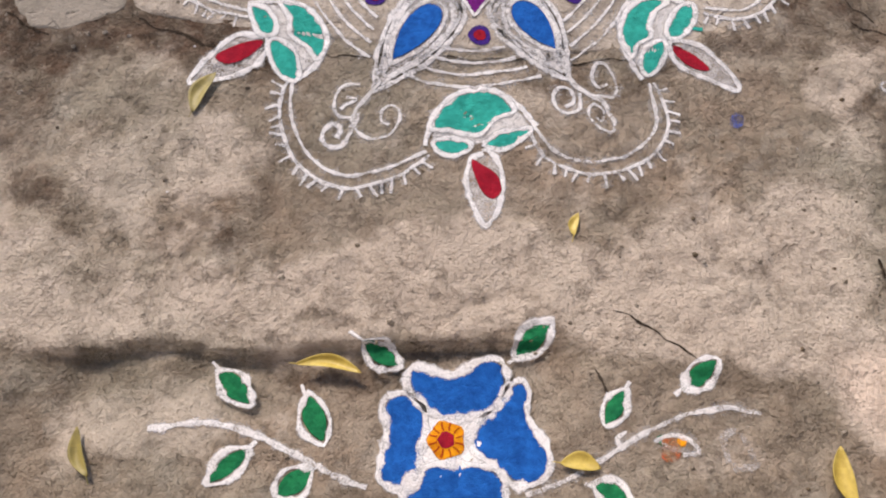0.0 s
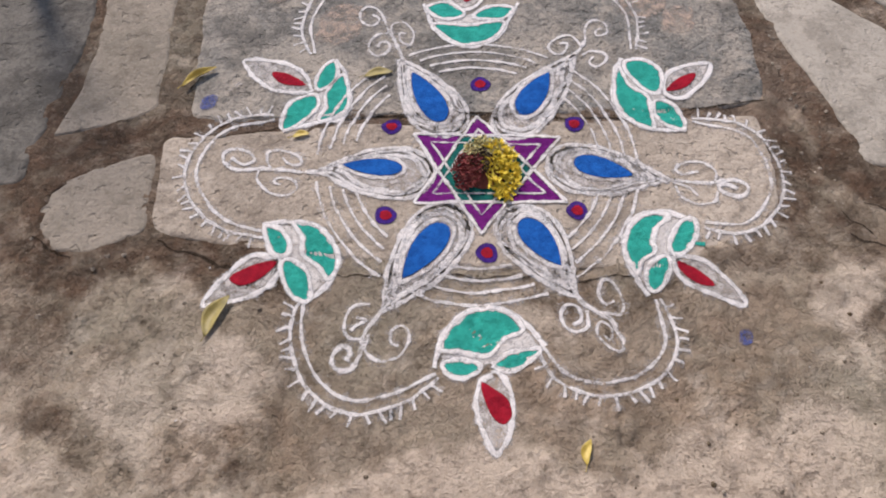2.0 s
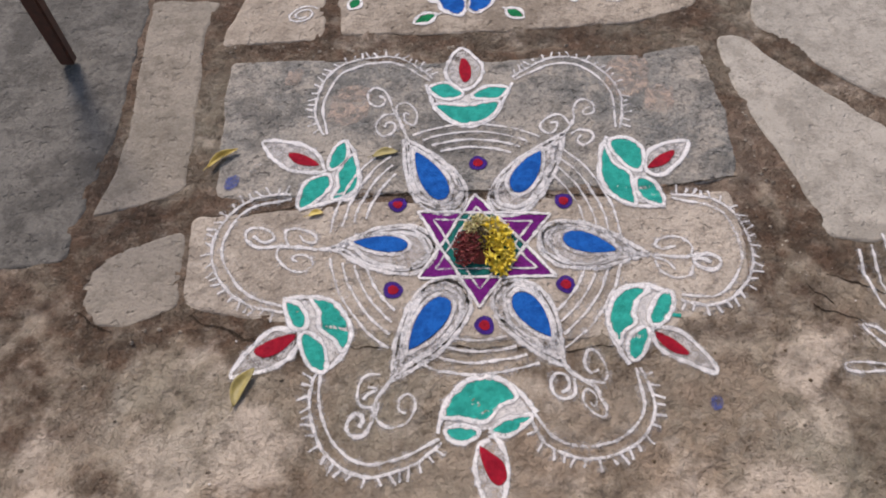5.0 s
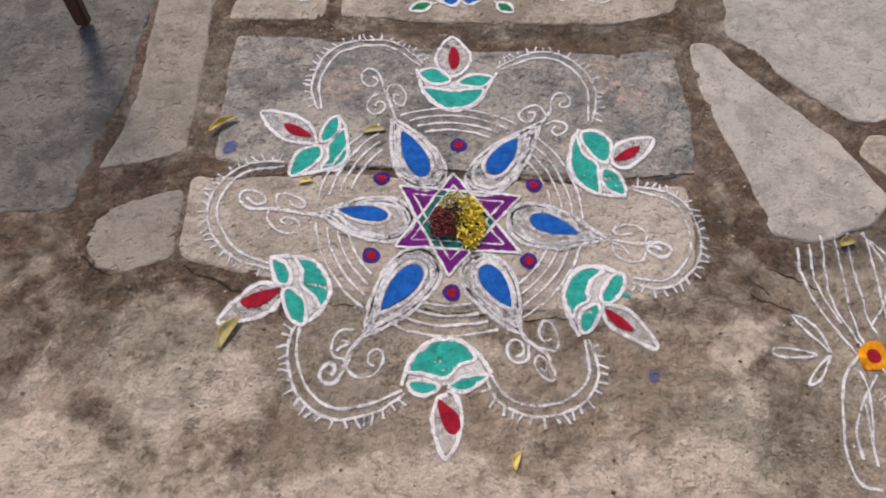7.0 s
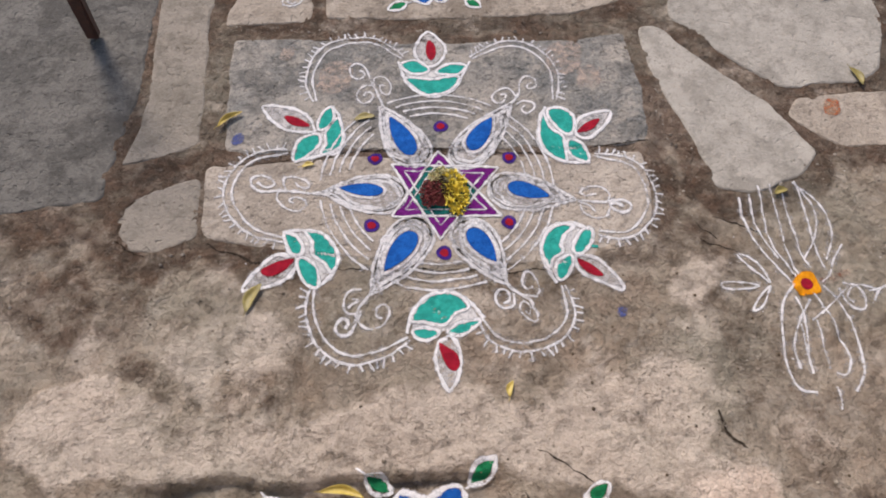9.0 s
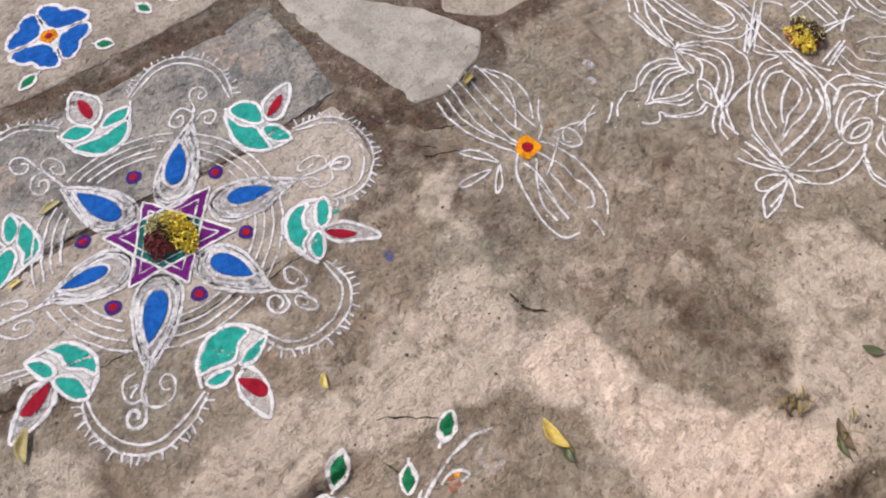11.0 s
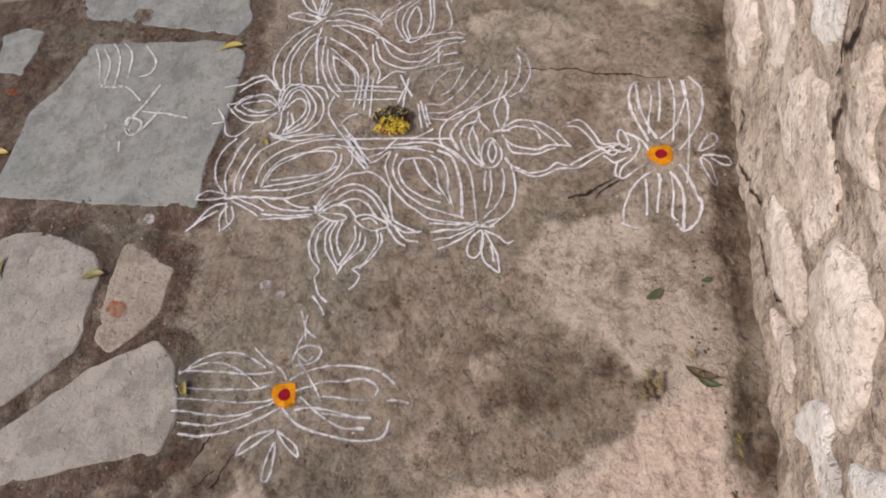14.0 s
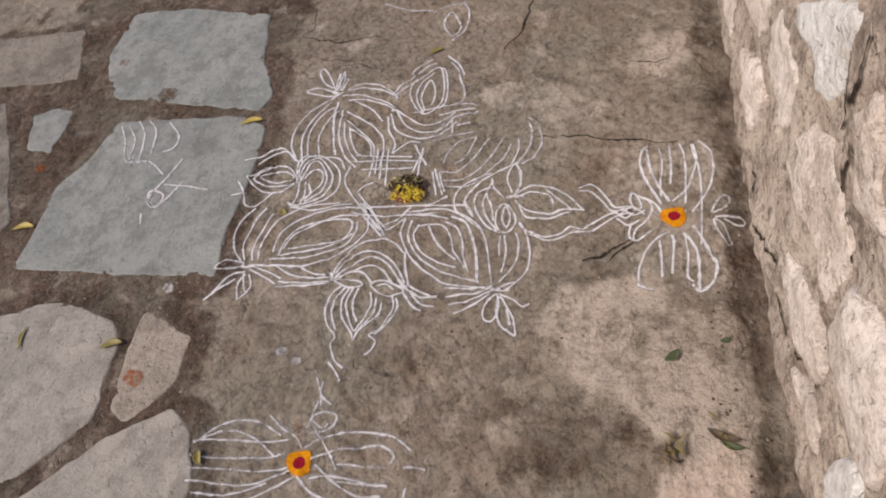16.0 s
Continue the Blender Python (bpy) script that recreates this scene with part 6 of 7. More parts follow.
# the winged drawing beside the flagstones
whole = winged("white winged powder drawing with an orange centre")
s = Strokes()
s.line(spline([(0.959, -0.238), (0.998, -0.182), (1.022, -0.115), (1.02, -0.061), (1.004, -0.023), (0.984, 0.002)]), 0.0050, stray=0.0012)
s.line(spline([(1.005, -0.275), (0.994, -0.201), (0.998, -0.11), (0.998, -0.036), (0.99, 0.006)]), 0.0050, stray=0.0012)
s.line(spline([(0.964, -0.27), (0.953, -0.205), (0.948, -0.119), (0.948, -0.046), (0.95, 0.001)]), 0.0050, stray=0.0012)
s.line(spline([(0.928, -0.288), (0.915, -0.208), (0.917, -0.136), (0.918, -0.072), (0.915, -0.009)]), 0.0050, stray=0.0012)
s.line(spline([(0.92, -0.292), (0.883, -0.207), (0.878, -0.139), (0.882, -0.056), (0.879, -0.012)]), 0.0050, stray=0.0012)
s.line(spline([(0.885, -0.241), (0.859, -0.167), (0.85, -0.102), (0.851, -0.038)]), 0.0050, stray=0.0012)
s.line(spline([(0.912, -0.313), (0.874, -0.264), (0.841, -0.195), (0.823, -0.117), (0.821, -0.047)]), 0.0058, stray=0.0012)
s.line(spline([(1.015, -0.244), (1.049, -0.173), (1.052, -0.099), (1.027, -0.038), (0.989, -0.004)]), 0.0050, stray=0.0012)
s.line(spline([(0.979, -0.314), (1.009, -0.291), (1.033, -0.244), (1.069, -0.199)]), 0.0050, stray=0.0012)
s.link("fan_wing", WHITE_WORN, whole)
s = Strokes()
s.line(spline([(0.981, -0.322), (1.011, -0.367), (1.028, -0.444), (1.024, -0.512), (1.012, -0.565), (0.981, -0.61)]), 0.0058, stray=0.0012)
s.line(spline([(0.95, -0.337), (0.98, -0.415), (0.988, -0.478), (0.992, -0.525), (0.97, -0.567), (0.947, -0.56)]), 0.0050, stray=0.0012)
s.line(spline([(0.945, -0.415), (0.938, -0.483), (0.936, -0.549)]), 0.0050, stray=0.0012)
s.line(spline([(0.897, -0.428), (0.893, -0.503), (0.89, -0.561)]), 0.0050, stray=0.0012)
s.line(spline([(0.938, -0.359), (0.895, -0.421), (0.863, -0.485), (0.865, -0.547)]), 0.0058, stray=0.0012)
s.line(spline([(0.909, -0.314), (0.864, -0.37), (0.845, -0.437), (0.834, -0.498), (0.835, -0.568), (0.848, -0.601), (0.887, -0.609)]), 0.0058, stray=0.0012)
s.line(spline([(0.902, -0.352), (0.91, -0.414), (0.893, -0.519)]), 0.0050, stray=0.0012)
s.line(spline([(0.936, -0.596), (0.938, -0.635), (0.932, -0.653)]), 0.0050, stray=0.0012)
s.line(spline([(1.038, -0.332), (0.98, -0.382), (0.929, -0.419)]), 0.0050, stray=0.0012)
s.link("open_wing", WHITE_WORN, whole)
s = Strokes()
s.loop(spline([(0.848, -0.311), (0.837, -0.274), (0.81, -0.237), (0.778, -0.224), (0.8, -0.26), (0.831, -0.294)], closed=True), 0.0050)
s.loop(spline([(0.816, -0.319), (0.772, -0.308), (0.724, -0.308), (0.72, -0.323), (0.762, -0.33)], closed=True), 0.0050)
s.loop(spline([(0.845, -0.318), (0.832, -0.344), (0.809, -0.38), (0.783, -0.39), (0.803, -0.359)], closed=True), 0.0050)
s.link("bud", WHITE_WORN, whole)
s = Strokes()
s.line(spline([(1.034, -0.314), (1.064, -0.325), (1.081, -0.352), (1.072, -0.39), (1.044, -0.386), (1.027, -0.36), (1.023, -0.328)]), 0.0058, stray=0.0012)
s.line(spline([(1.112, -0.329), (1.064, -0.325), (1.036, -0.356), (1.049, -0.372)]), 0.0050, stray=0.0012)
s.line(spline([(1.17, -0.329), (1.141, -0.328), (1.097, -0.341)]), 0.0050, stray=0.0012)
s.line(spline([(1.181, -0.31), (1.132, -0.333), (1.103, -0.368)]), 0.0050, stray=0.0012)
s.link("curl", WHITE_WORN, whole)
orange_spot((0.941, -0.316), whole)
stroke_part("orange_smear", [spline([(0.978, -0.309), (1.02, -0.299), (1.062, -0.282)])], RUST_DUST, whole, 0.016, "thin orange powder smear")

# the winged drawing at the wall
whole = winged("white winged powder drawing beside the rubble wall")
s = Strokes()
s.line(spline([(1.727, -1.242), (1.825, -1.204), (1.894, -1.189), (1.94, -1.197), (1.967, -1.214)]), 0.0072, stray=0.0012)
s.line(spline([(1.736, -1.265), (1.802, -1.236), (1.881, -1.216), (1.951, -1.21)]), 0.0072, stray=0.0012)
s.line(spline([(1.949, -1.246), (1.89, -1.253), (1.801, -1.243), (1.758, -1.243)]), 0.0050, stray=0.0012)
s.line(spline([(1.963, -1.276), (1.889, -1.277), (1.8, -1.271)]), 0.0050, stray=0.0012)
s.line(spline([(1.968, -1.306), (1.898, -1.317), (1.798, -1.313), (1.724, -1.307)]), 0.0050, stray=0.0012)
s.line(spline([(1.736, -1.273), (1.777, -1.312), (1.841, -1.338), (1.896, -1.349), (1.954, -1.343)]), 0.0050, stray=0.0012)
s.line(spline([(1.955, -1.339), (1.84, -1.353), (1.723, -1.351), (1.575, -1.338)]), 0.0050, stray=0.0012)
s.line(spline([(1.965, -1.359), (1.924, -1.388), (1.86, -1.394), (1.796, -1.381), (1.733, -1.351), (1.693, -1.324)]), 0.0050, stray=0.0012)
s.link("fan_wing", WHITE, whole)
s = Strokes()
s.line(spline([(1.624, -1.255), (1.595, -1.217), (1.547, -1.187), (1.491, -1.172), (1.454, -1.174)]), 0.0050, stray=0.0012)
s.line(spline([(1.595, -1.232), (1.538, -1.234), (1.473, -1.233)]), 0.0050, stray=0.0012)
s.line(spline([(1.614, -1.269), (1.537, -1.264), (1.482, -1.259)]), 0.0050, stray=0.0012)
s.line(spline([(1.618, -1.296), (1.565, -1.323), (1.509, -1.328), (1.428, -1.323)]), 0.0072, stray=0.0012)
s.line(spline([(1.614, -1.299), (1.537, -1.303), (1.473, -1.297), (1.455, -1.311)]), 0.0050, stray=0.0012)
s.line(spline([(1.643, -1.322), (1.594, -1.344), (1.537, -1.36), (1.509, -1.372), (1.464, -1.363), (1.434, -1.341), (1.425, -1.324), (1.446, -1.307)]), 0.0072, stray=0.0012)
s.line(spline([(1.614, -1.262), (1.601, -1.268), (1.585, -1.273)]), 0.0050, stray=0.0012)
s.line(spline([(1.452, -1.168), (1.44, -1.187), (1.435, -1.211)]), 0.0072, stray=0.0012)
s.link("open_wing", WHITE, whole)
s = Strokes()
s.loop(spline([(1.692, -1.375), (1.742, -1.4), (1.752, -1.423), (1.731, -1.425), (1.701, -1.402)], closed=True), 0.0050)
s.loop(spline([(1.667, -1.379), (1.641, -1.402), (1.593, -1.417), (1.574, -1.409), (1.622, -1.386)], closed=True), 0.0050)
s.line(spline([(1.673, -1.382), (1.676, -1.418), (1.678, -1.45)]), 0.0072, stray=0.0012)
s.line(spline([(1.678, -1.45), (1.658, -1.46), (1.65, -1.438), (1.663, -1.403)]), 0.0050, stray=0.0012)
s.link("bud", WHITE, whole)
s = Strokes()
s.loop(spline([(1.783, -1.164), (1.751, -1.157), (1.718, -1.172), (1.728, -1.188), (1.761, -1.18)], closed=True), 0.0050)
s.line(spline([(1.771, -1.18), (1.738, -1.211), (1.696, -1.214), (1.666, -1.195), (1.646, -1.172), (1.616, -1.162), (1.606, -1.177), (1.625, -1.203), (1.645, -1.225)]), 0.0050, stray=0.0012)
s.line(spline([(1.76, -1.196), (1.727, -1.227), (1.695, -1.241)]), 0.0050, stray=0.0012)
s.line(spline([(1.667, -1.157), (1.626, -1.15), (1.61, -1.165)]), 0.0050, stray=0.0012)
s.line(spline([(1.72, -1.11), (1.688, -1.141), (1.708, -1.165)]), 0.0050, stray=0.0012)
s.line(spline([(1.688, -1.118), (1.661, -1.149), (1.676, -1.18)]), 0.0050, stray=0.0012)
s.line(spline([(1.724, -1.133), (1.698, -1.165), (1.713, -1.196)]), 0.0050, stray=0.0012)
s.line(spline([(1.703, -1.126), (1.729, -1.165), (1.697, -1.195)]), 0.0050, stray=0.0012)
s.link("curl", WHITE, whole)
orange_spot((1.678, -1.274), whole)

# ---- scribbles ----
scribble = thing("chalk_scribble", "smudged white scribble on a blue-grey flagstone", "floor drawing")
s = Strokes()
s.line(spline([(2.296, 0.803), (2.211, 0.752), (2.1, 0.701), (2.079, 0.604)]), 0.007, stray=0.0012)
s.line(spline([(2.293, 0.762), (2.208, 0.706), (2.099, 0.688)]), 0.007, stray=0.0012)
s.line(spline([(2.323, 0.736), (2.237, 0.673), (2.096, 0.641)]), 0.007, stray=0.0012)
s.line(spline([(2.318, 0.682), (2.249, 0.627), (2.123, 0.598)]), 0.007, stray=0.0012)
s.line(spline([(2.293, 0.581), (2.208, 0.509), (2.147, 0.509), (2.129, 0.551)]), 0.007, stray=0.0012)
s.line(spline([(2.091, 0.697), (2.084, 0.594), (2.008, 0.501)]), 0.007, stray=0.0012)
s.line(spline([(2.083, 0.447), (1.998, 0.473), (1.903, 0.516), (1.853, 0.483), (1.873, 0.445), (1.966, 0.401)]), 0.0105, stray=0.0012)
s.line(spline([(1.957, 0.479), (1.937, 0.367), (1.914, 0.283)]), 0.007, stray=0.0012)
s.line(spline([(1.77, 0.497), (1.796, 0.507), (1.822, 0.516)]), 0.007, stray=0.0012)
s.link("scribble_line", WHITE_WORN, scribble)
s = Strokes()
s.loop(spline([(1.931, 0.516), (1.889, 0.517), (1.847, 0.469), (1.9, 0.456)], closed=True), 0.008)
s.link("scribble_loop", WHITE, scribble)
s = Strokes()
s.line(spline([(2.315, 0.825), (2.315, 0.759), (2.32, 0.695), (2.303, 0.624)]), 0.012, stray=0.0012)
s.line(spline([(2.214, 0.787), (2.162, 0.716), (2.082, 0.65)]), 0.012, stray=0.0012)
s.line(spline([(2.121, 0.787), (2.026, 0.704), (1.908, 0.626)]), 0.012, stray=0.0012)
s.line(spline([(1.907, 0.601), (1.825, 0.576), (1.785, 0.569)]), 0.012, stray=0.0012)
s.link("scribble_smear", WHITE_THIN, scribble)
scribble2 = thing("chalk_scribble", "faint white powder curl near a crack", "floor drawing")
s = Strokes()
s.line(spline([(2.917, -0.194), (2.855, -0.302), (2.831, -0.413)]), 0.0065, stray=0.0012)
s.line(spline([(2.812, -0.416), (2.846, -0.47), (2.839, -0.552)]), 0.0065, stray=0.0012)
s.line(spline([(2.861, -0.538), (2.78, -0.57), (2.674, -0.563), (2.613, -0.521)]), 0.0065, stray=0.0012)
s.link("scribble_line", WHITE_WORN, scribble2)
s = Strokes()
s.loop(spline([(2.795, -0.499), (2.727, -0.473), (2.641, -0.518), (2.695, -0.545)], closed=True), 0.0065)
s.link("scribble_loop", WHITE_WORN, scribble2)

# ---- stains of spilt powder ----
for x, y, r, material, label in ((0.447, -0.387, 0.016, BLUE_DUST, "spot of spilt blue powder on cement"), (-0.575, 0.165, 0.022, BLUE_DUST, "spot of spilt blue powder on granite"),
                                 (1.178, 0.275, 0.035, RUST_DUST, "orange and red powder stain on stone"), (2.723, 0.979, 0.03, PINK_DUST, "faint red powder stain on stone"),
                                 (2.47, 0.66, 0.05, BROWN_DUST, "brown stain on a flagstone"), (2.10, 1.10, 0.03, RUST_DUST, "red powder stain in a joint"), (0.265, -0.945, 0.02, RUST_DUST, "yellow powder stain on the earth"), (1.265, -0.181, 0.02, WHITE_THIN, "smudge of white powder on the earth"), (1.237, -0.232, 0.016, WHITE_THIN, "smudge of white powder on the earth"), (1.50, 0.285, 0.022, WHITE_THIN, "white powder flecks in a joint"), (1.47, 0.43, 0.025, CHALK, "worn chalk fleck in a joint"), (0.39, 0.48, 0.075, CHALK, "worn pinkish chalk patch on granite"), (-0.31, 0.40, 0.07, CHALK, "worn chalk patch on granite"), (0.46, 0.40, 0.05, CHALK, "worn pinkish chalk patch on granite"), (-0.46, 0.50, 0.03, CHALK, "worn chalk fleck on granite")):
    stain = Strokes()
    stain.fill(spline([polar((x, y), r * (0.8 + 0.4 * ((j * 3) % 4) / 3), j * 45) for j in range(8)], 0.006, True)[:-1], 0.0018)
    tagged(stain.link("powder_stain", material, None), label, "stain")


# ---- fallen leaves ----
def fallen_leaf(x, y, angle, length, width, curl, material, label):
    """A leaf with a keel and curled edges, and its stalk."""
    n, m = 15, 7
    verts, faces = [], []
    z0 = rest(x, y)
    for i in range(n):
        s = i / (n - 1)
        w = width * 0.5 * math.sin(math.pi * min(1, s * 0.97 + 0.02)) ** 0.8
        bend = 0.12 * length * math.sin(math.pi * s) * (1 if curl > 0 else -1)
        for j in range(m):
            v = -1 + 2 * j / (m - 1)
            z = 0.003 + abs(curl) * (v * v * w * 0.9 + 0.10 * length * (2 * s - 1) ** 2) + 0.0008 * math.sin(9 * s + 3 * v)
            verts.append(((s - 0.5) * length, v * w * (1 - 0.3 * abs(curl)) + bend, z))
    for i in range(n - 1):
        for j in range(m - 1):
            a = i * m + j
            faces.append((a, a + m, a + m + 1, a + 1))
    ob = thing("fallen_leaf", label, "leaf", "fallen leaves")
    ob.matrix_basis = pose(x, y, z0 + 0.001, 0, 0, angle)
    blade = mesh_object("blade", verts, faces, material, ob)
    solid = blade.modifiers.new("thick", "SOLIDIFY")
    solid.thickness = 0.0007
    stalk, sf = [], []
    for i in range(5):
        s = i / 4
        for j in range(5):
            a = 2 * math.pi * j / 5
            stalk.append((-0.5 * length - 0.014 * s + 0.002, 0.0008 * math.cos(a), 0.0055 + abs(curl) * 0.1 * length + 0.0008 * math.sin(a) - 0.003 * s))
    for i in range(4):
        sf += [(i * 5 + j, i * 5 + (j + 1) % 5, i * 5 + 5 + (j + 1) % 5, i * 5 + 5 + j) for j in range(5)]
    mesh_object("stalk", stalk, sf, material, ob)


Y_, O_, G_, B_ = (YELLOW_LEAF, "curled yellow fallen leaf"), (OLIVE_LEAF, "dry olive-yellow fallen leaf"), (GREEN_LEAF, "dark green fallen leaf"), (BROWN_LEAF, "shrivelled brown fallen leaf")
for x, y, angle, length, width, curl, (material, what), where in (
        (-0.243, -0.822, -8, 0.10, 0.026, 0.7, Y_, "below the stone lip"), (-0.592, -0.945, 110, 0.075, 0.024, 0.5, O_, "on brown earth"), (0.130, -0.968, -8, 0.058, 0.030, 0.4, Y_, "beside the flower drawing"),
        (0.150, -0.588, 75, 0.042, 0.018, 0.4, Y_, "on bare cement"), (-0.478, -0.345, 68, 0.085, 0.034, 0.4, O_, "by the drawn lamp"), (-0.603, 0.232, 40, 0.085, 0.026, 0.8, Y_, "in a joint between stones"),
        (-0.217, 0.238, 12, 0.062, 0.026, 0.3, O_, "on grey granite"), (-0.370, 0.070, 15, 0.035, 0.018, 0.4, Y_, "in the crack between flagstones"), (0.945, -0.030, 20, 0.042, 0.026, 0.5, O_, "at a flagstone's edge"),
        (0.515, -0.985, 95, 0.085, 0.036, 0.6, Y_, "on pale sandy ground"), (0.512, -1.035, 80, 0.045, 0.022, 0.4, G_, "beside a yellow leaf on sandy ground"), (1.033, -1.345, 70, 0.075, 0.026, 0.5, B_, "near the wall foot"), (0.99, -1.23, 25, 0.05, 0.02, 0.5, B_, "on pale ground"),
        (1.236, -1.243, 130, 0.048, 0.026, 0.3, G_, "on pale cement"), (1.280, -1.370, 110, 0.026, 0.016, 0.3, G_, "near the wall foot"), (1.010, -1.36, 70, 0.055, 0.020, 0.5, G_, "among grass near the wall"),
        (2.245, 0.208, -80, 0.090, 0.030, 0.4, Y_, "on a blue-grey flagstone"), (1.79, 1.005, -85, 0.09, 0.032, 0.5, Y_, "at a flagstone's corner"), (1.320, 0.740, 10, 0.085, 0.016, 0.3, O_, "on smooth flagstone"),
        (1.285, 0.392, -75, 0.075, 0.030, 0.5, O_, "at a flagstone's edge"), (1.798, -0.041, 40, 0.04, 0.024, 0.3, O_, "on white powder lines"), (2.563, -0.466, -60, 0.062, 0.026, 0.4, O_, "beside the lotus drawing")):
    fallen_leaf(x, y, angle, length, width, curl, material, what + " " + where)


# ---- flower offerings ----
def scrap(verts, faces, x, y, z, size, rng):
    """One small curled petal."""
    m = Euler((rng.uniform(-0.9, 0.9), rng.uniform(-0.9, 0.9), rng.uniform(0, 6.28))).to_matrix()
    b = len(verts)
    for u, v, w in ((-1, 0, 0.15), (-0.3, 0.26, 0.25), (-0.3, -0.26, 0.25), (0.5, 0.28, 0.1), (0.5, -0.28, 0.1), (1, 0, 0.4), (0.1, 0, -0.12)):
        p = m @ Vector((u * size, v * size, w * size))
        verts.append((x + p.x, y + p.y, z + max(p.z, -0.8 * size)))
    faces += [(b, b + 2, b + 6), (b + 2, b + 4, b + 6), (b + 4, b + 5, b + 6), (b + 5, b + 3, b + 6), (b + 3, b + 1, b + 6), (b + 1, b, b + 6)]


def offering(x, y, wide, deep, label, groups):
    ob = thing("flower_offering", label, "flowers", "flower offerings")
    z0 = rest(x, y)
    verts, faces, n = [], [], 22
    for r in range(7):
        k = r / 6
        for j in range(n):
            a = 2 * math.pi * j / n
            f = k * (0.85 + 0.25 * float(vnoise(math.cos(a) * 2 + 9, math.sin(a) * 2 + x, 0.8, 3)))
            h = 0.026 * (1 - k * k) * (0.7 + 0.6 * float(vnoise(x + f * math.cos(a), y + f * math.sin(a), 0.35, 8)))
            verts.append((x + 0.74 * wide * f * math.cos(a), y + 0.74 * deep * f * math.sin(a), z0 + h + 0.001))
    for r in range(6):
        faces += [(r * n + j, r * n + (j + 1) % n, r * n + n + (j + 1) % n, r * n + n + j) for j in range(n)]
    mesh_object("mound", verts, faces, CLAY, ob, "rust-brown powdery heap")
    rng = random.Random(int(x * 1000) + 5)
    for name, material, what, count, cx, cy, rx, ry, size in groups:
        v, f = [], []
        for _ in range(count):
            a, r = rng.uniform(0, 6.283), math.sqrt(rng.random())
            px, py = x + cx + rx * r * math.cos(a), y + cy + ry * r * math.sin(a)
            d = math.hypot((px - x) / wide, (py - y) / deep)
            scrap(v, f, px, py, z0 + 0.004 + 0.026 * max(0, 1 - d * d) + rng.uniform(0, 0.008), size * rng.uniform(0.6, 1.3), rng)
        mesh_object(name, v, f, material, ob, what, smooth=False)["kind"] = "stuff"


offering(0.003, -0.018, 0.066, 0.075, "heap of yellow flowers and rust powder on the star", (
    ("yellow_petals", PETAL, "yellow chrysanthemum petals", 330, 0.034, -0.012, 0.034, 0.070, 0.0105), ("cream_petals", PETAL_PALE, "cream petals", 150, 0.0, 0.034, 0.036, 0.034, 0.0095),
    ("maroon_petals", MAROON, "dark maroon petals", 230, -0.036, -0.018, 0.030, 0.040, 0.0070), ("wilted_petals", WILTED, "dark wilted petals", 90, -0.004, 0.000, 0.024, 0.030, 0.0085)))
offering(1.850, -0.462, 0.060, 0.075, "small heap of yellow flowers on the lotus drawing", (
    ("yellow_petals", PETAL, "yellow chrysanthemum petals", 190, -0.026, -0.006, 0.026, 0.056, 0.0085), ("wilted_petals", WILTED, "dark wilted petals", 300, 0.022, 0.006, 0.046, 0.056, 0.0085),
    ("cream_petals", PETAL_PALE, "cream petals", 120, 0.030, 0.010, 0.040, 0.06, 0.008)))

# ---- a leg of furniture on the concrete ----
leg = thing("furniture_leg", "dark red-brown tapered wooden leg standing on concrete", "furniture leg")
bm = bmesh.new()
bmesh.ops.create_cube(bm, size=1)
for v in bm.verts:
    k = 0.72 if v.co.z < 0 else 1.0
    v.co = Vector((-1.057 + v.co.x * 0.052 * k, 0.568 + v.co.y * 0.042 * k, 0.013 + (v.co.z + 0.5) * 0.72))
bmesh.ops.bevel(bm, geom=list(bm.edges), offset=0.004, segments=2, affect="EDGES")
me = bpy.data.meshes.new("post")
bm.to_mesh(me)
bm.free()
me.materials.append(WOOD)
post = new("post", me)
post.parent = leg

# ---- cracks in the ground ----
def crack(points, width, label):
    """A broken edge in the ground: a narrow ragged groove filled with dark soil."""
    p = spline(points, 0.008)
    t, nr = along(p)
    s = np.arange(len(p)) * 0.008
    p = p + nr * ((fbm(s, 0 * s + points[0][0], 0.05, 71, 3) - 0.5) * (0.012 if len(points) > 5 else 0.030))[:, None]
    w = width * (0.25 + 1.3 * fbm(s, 0 * s + points[0][1], 0.04, 73, 3)) * np.sin(np.linspace(0.15, math.pi - 0.15, len(p))) ** 0.5
    rows, edge = [], []
    for side in (1, 0, -1):
        q = p + nr * (w * side * 0.5)[:, None]
        rows.append(np.c_[q, surface(q[:, 0], q[:, 1]) + 0.0009])
        edge += [abs(side)] * len(p)
    n = len(p)
    faces = [(r * n + j, r * n + j + 1, r * n + n + j + 1, r * n + n + j) for r in range(2) for j in range(n - 1)]
    tagged(mesh_object("crack", np.vstack(rows), faces, CRACK, edge=edge), label, "crack", kind="structure")


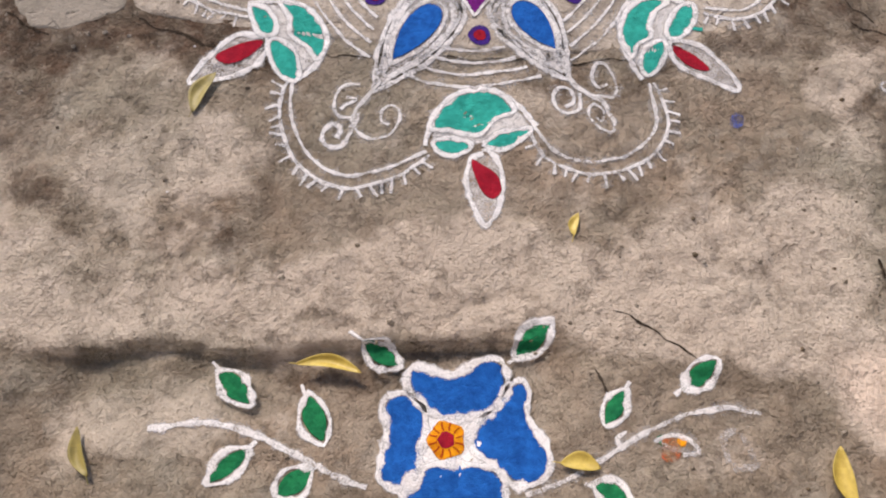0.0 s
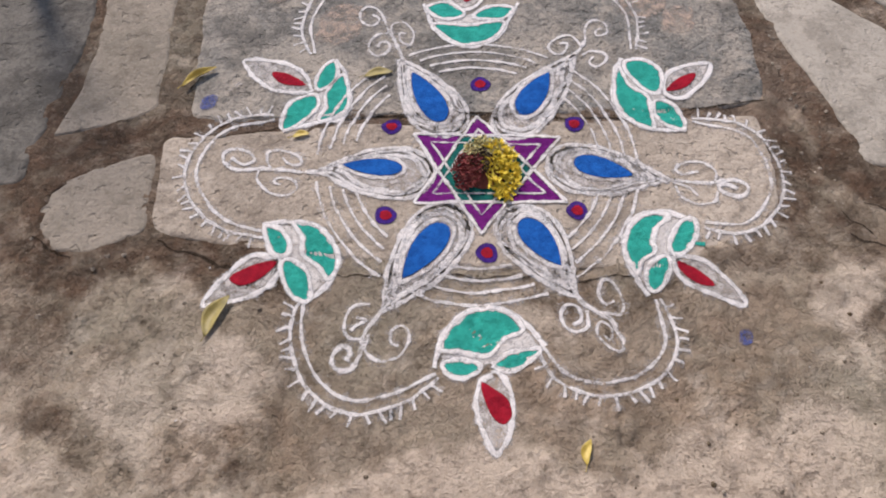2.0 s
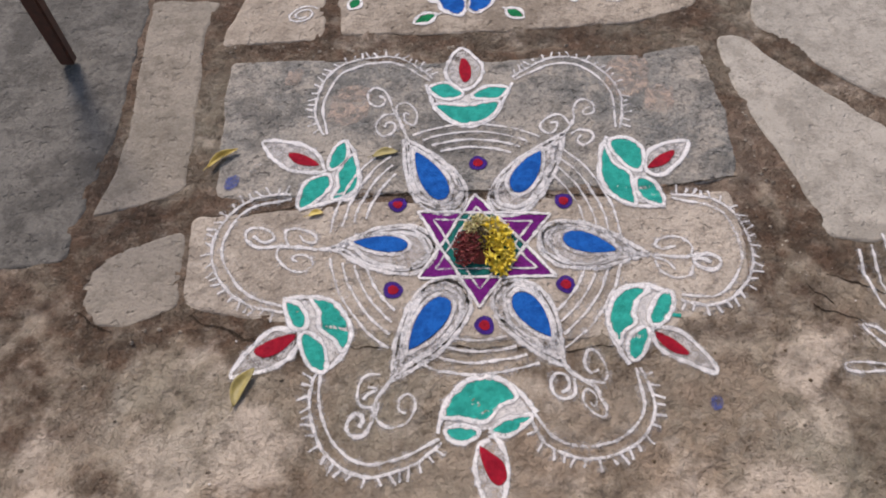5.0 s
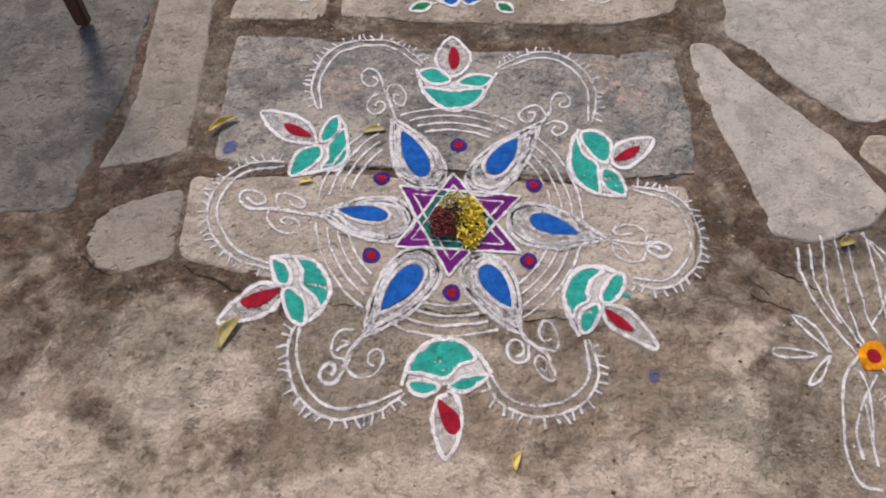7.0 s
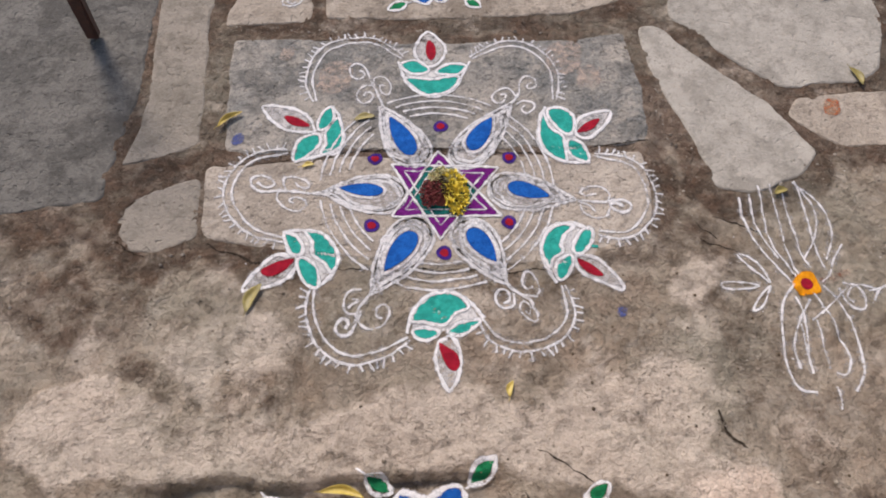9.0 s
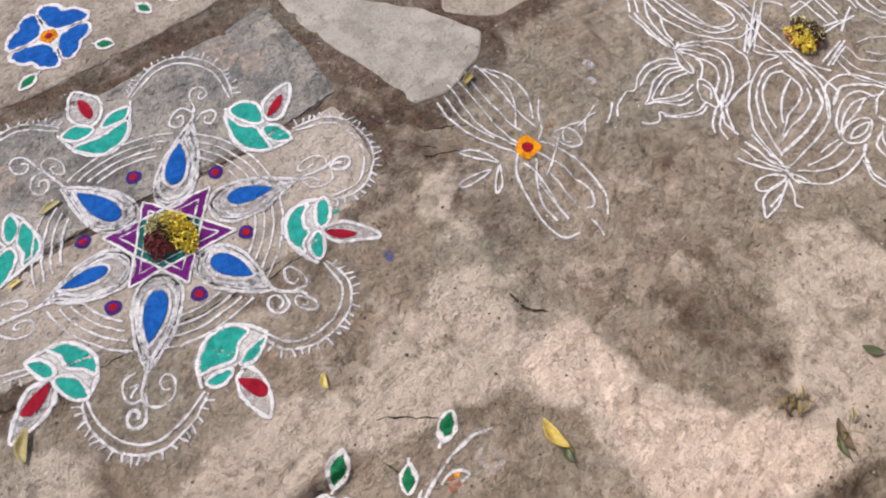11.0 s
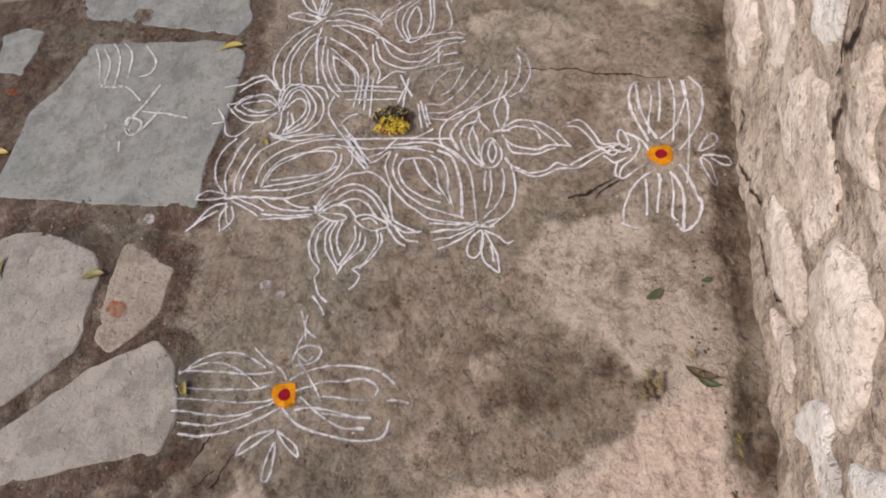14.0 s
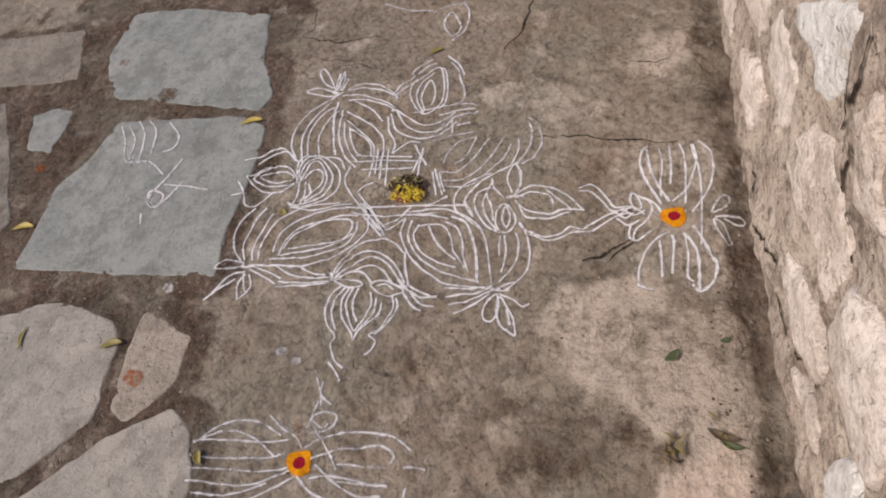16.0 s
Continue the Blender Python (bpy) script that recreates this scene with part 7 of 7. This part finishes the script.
crack([(2.95, -0.86), (2.80, -0.815), (2.66, -0.796), (2.52, -0.732)], 0.020, "dark crack across the old cement")
crack([(2.756, 0.136), (2.693, -0.02), (2.70, -0.12), (2.709, -0.235)], 0.012, "thin crack in the old cement")
crack([(2.95, 0.12), (2.82, 0.10), (2.756, 0.136)], 0.010, "thin crack in the old cement")
crack([(2.06, -0.86), (2.03, -0.98), (1.995, -1.165), (1.98, -1.30)], 0.012, "dark joint beside a pale plate of cement")
crack([(2.60, 0.02), (2.57, -0.08), (2.56, -0.18)], 0.008, "thin crack in the old cement")
crack([(1.55, -1.02), (1.565, -1.08), (1.62, -1.16)], 0.022, "broken edge in the ground by a drawing")
crack([(0.63, -0.65), (0.645, -0.70), (0.685, -0.74)], 0.018, "small dark crack in the ground")
crack([(-0.62, -0.178), (-0.53, -0.215), (-0.45, -0.245), (-0.36, -0.25)], 0.016, "broken edge below a buff flagstone")
crack([(-0.36, -0.252), (-0.20, -0.255), (0.0, -0.262), (0.16, -0.27), (0.28, -0.262)], 0.011, "broken edge below a buff flagstone")
crack([(-0.57, 0.062), (-0.35, 0.107), (-0.06, 0.130), (0.228, 0.110), (0.42, 0.130), (0.60, 0.155)], 0.013, "dark joint between two flagstones")
crack([(0.74, -0.10), (0.80, -0.13), (0.86, -0.16)], 0.012, "small dark crack in the ground")
crack([(0.20, -0.73), (0.27, -0.78), (0.33, -0.83)], 0.008, "small dark crack in the ground")
crack([(-0.862, -0.17), (-0.82, -0.2), (-0.778, -0.218)], 0.016, "small dark crack in the earth")
crack([(0.691, -0.178), (0.751, -0.203), (0.779, -0.221)], 0.016, "small dark crack in the ground")
crack([(0.685, -0.127), (0.715, -0.153), (0.737, -0.174)], 0.012, "small dark crack in the ground")
crack([(1.546, -1.091), (1.581, -1.129), (1.599, -1.171)], 0.018, "broken edge in the ground")
crack([(0.168, -0.824), (0.178, -0.859), (0.201, -0.88)], 0.012, "small dark crack in the ground")
crack([(2.529, -0.065), (2.53, -0.169), (2.489, -0.235), (2.502, -0.289)], 0.008, "thin crack in old cement")
crack([(2.373, -1.19), (2.358, -1.245), (2.369, -1.3)], 0.012, "small dark crack in old cement")

# ---- pebbles and grass ----
def crumbs(name, label, count, spots, sizes, material, seed):
    rng = random.Random(seed)
    verts, faces = [], []
    for _ in range(count):
        cx, cy, rx, ry = spots[rng.randrange(len(spots))]
        x, y = cx + rng.gauss(0, rx), max(cy + rng.gauss(0, ry), -1.44)
        r = sizes[0] + (sizes[1] - sizes[0]) * rng.random() ** 3
        z = rest(x, y)
        b = len(verts)
        for u, v, w in ((1, 0, 0), (0.3, 0.9, 0), (-0.8, 0.5, 0), (-0.7, -0.6, 0), (0.4, -0.9, 0), (0.3, 0.2, 0.8), (-0.3, -0.1, 0.7)):
            verts.append((x + r * u * rng.uniform(0.7, 1.3), y + r * v * rng.uniform(0.7, 1.3), z - 0.001 + r * w * rng.uniform(0.6, 1.1)))
        faces += [(b, b + 1, b + 5), (b + 1, b + 2, b + 6, b + 5), (b + 2, b + 3, b + 6), (b + 3, b + 4, b + 6), (b + 4, b, b + 5, b + 6)]
    tagged(mesh_object(name, verts, faces, material, smooth=False), label, name.replace("_", " "), kind="stuff")


GRIT = rock("grit", (0.22, 0.175, 0.13), (0.42, 0.36, 0.29), (0.10, 0.075, 0.055), own=False)
crumbs("grit", "loose brown grit and pebbles in the joints", 900, [(0.67, 0.1, 0.03, 0.25), (1.45, 0.5, 0.05, 0.3), (1.3, 0.03, 0.25, 0.05), (-0.65, -0.3, 0.2, 0.12), (1.0, -0.75, 0.35, 0.2), (1.5, -1.40, 0.8, 0.025), (0.2, -0.75, 0.4, 0.15), (2.4, 0.1, 0.3, 0.04), (-0.3, 0.6, 0.4, 0.015)], (0.0015, 0.007), GRIT, 3)
crumbs("debris", "dark specks of soil and dry plant scraps", 260, [(1.2, -1.38, 0.25, 0.04), (1.1, -0.7, 0.4, 0.25), (2.1, -1.25, 0.4, 0.12), (0.6, -0.7, 0.3, 0.2)], (0.0015, 0.006), BROWN_LEAF, 4)
crumbs("powder_specks", "loose white powder specks beside the drawings", 420, [(1.85, -0.45, 0.35, 0.35), (1.65, -1.25, 0.15, 0.12), (0.0, 0.0, 0.36, 0.36), (0.95, -0.3, 0.16, 0.14), (2.0, 0.55, 0.16, 0.16), (1.48, 0.16, 0.10, 0.10), (1.2, -0.25, 0.07, 0.10)], (0.0008, 0.0028), WHITE_GRAIN, 6)
grass_v, grass_f = [], []
rng = random.Random(9)
for _ in range(32):
    cx, cy = ((1.02, -1.35), (0.88, -1.42), (0.99, -1.24))[rng.randrange(3)]
    x, y, a = cx + rng.gauss(0, 0.018), max(cy + rng.gauss(0, 0.014), -1.44), rng.uniform(0, 6.28)
    z, h = rest(x, y), rng.uniform(0.012, 0.035)
    dx, dy, b = math.cos(a), math.sin(a), len(grass_v)
    grass_v += [(x - dy * 0.001, y + dx * 0.001, z), (x + dy * 0.001, y - dx * 0.001, z), (x + dx * h * 0.4 + dy * 0.0008, y + dy * h * 0.4 - dx * 0.0008, z + h * 0.7), (x + dx * h, y + dy * h, z + h * 0.8)]
    grass_f += [(b, b + 1, b + 2), (b, b + 2, b + 3)]
tagged(mesh_object("grass", grass_v, grass_f, OLIVE_LEAF), "few short dull green grass blades", "grass", kind="stuff")
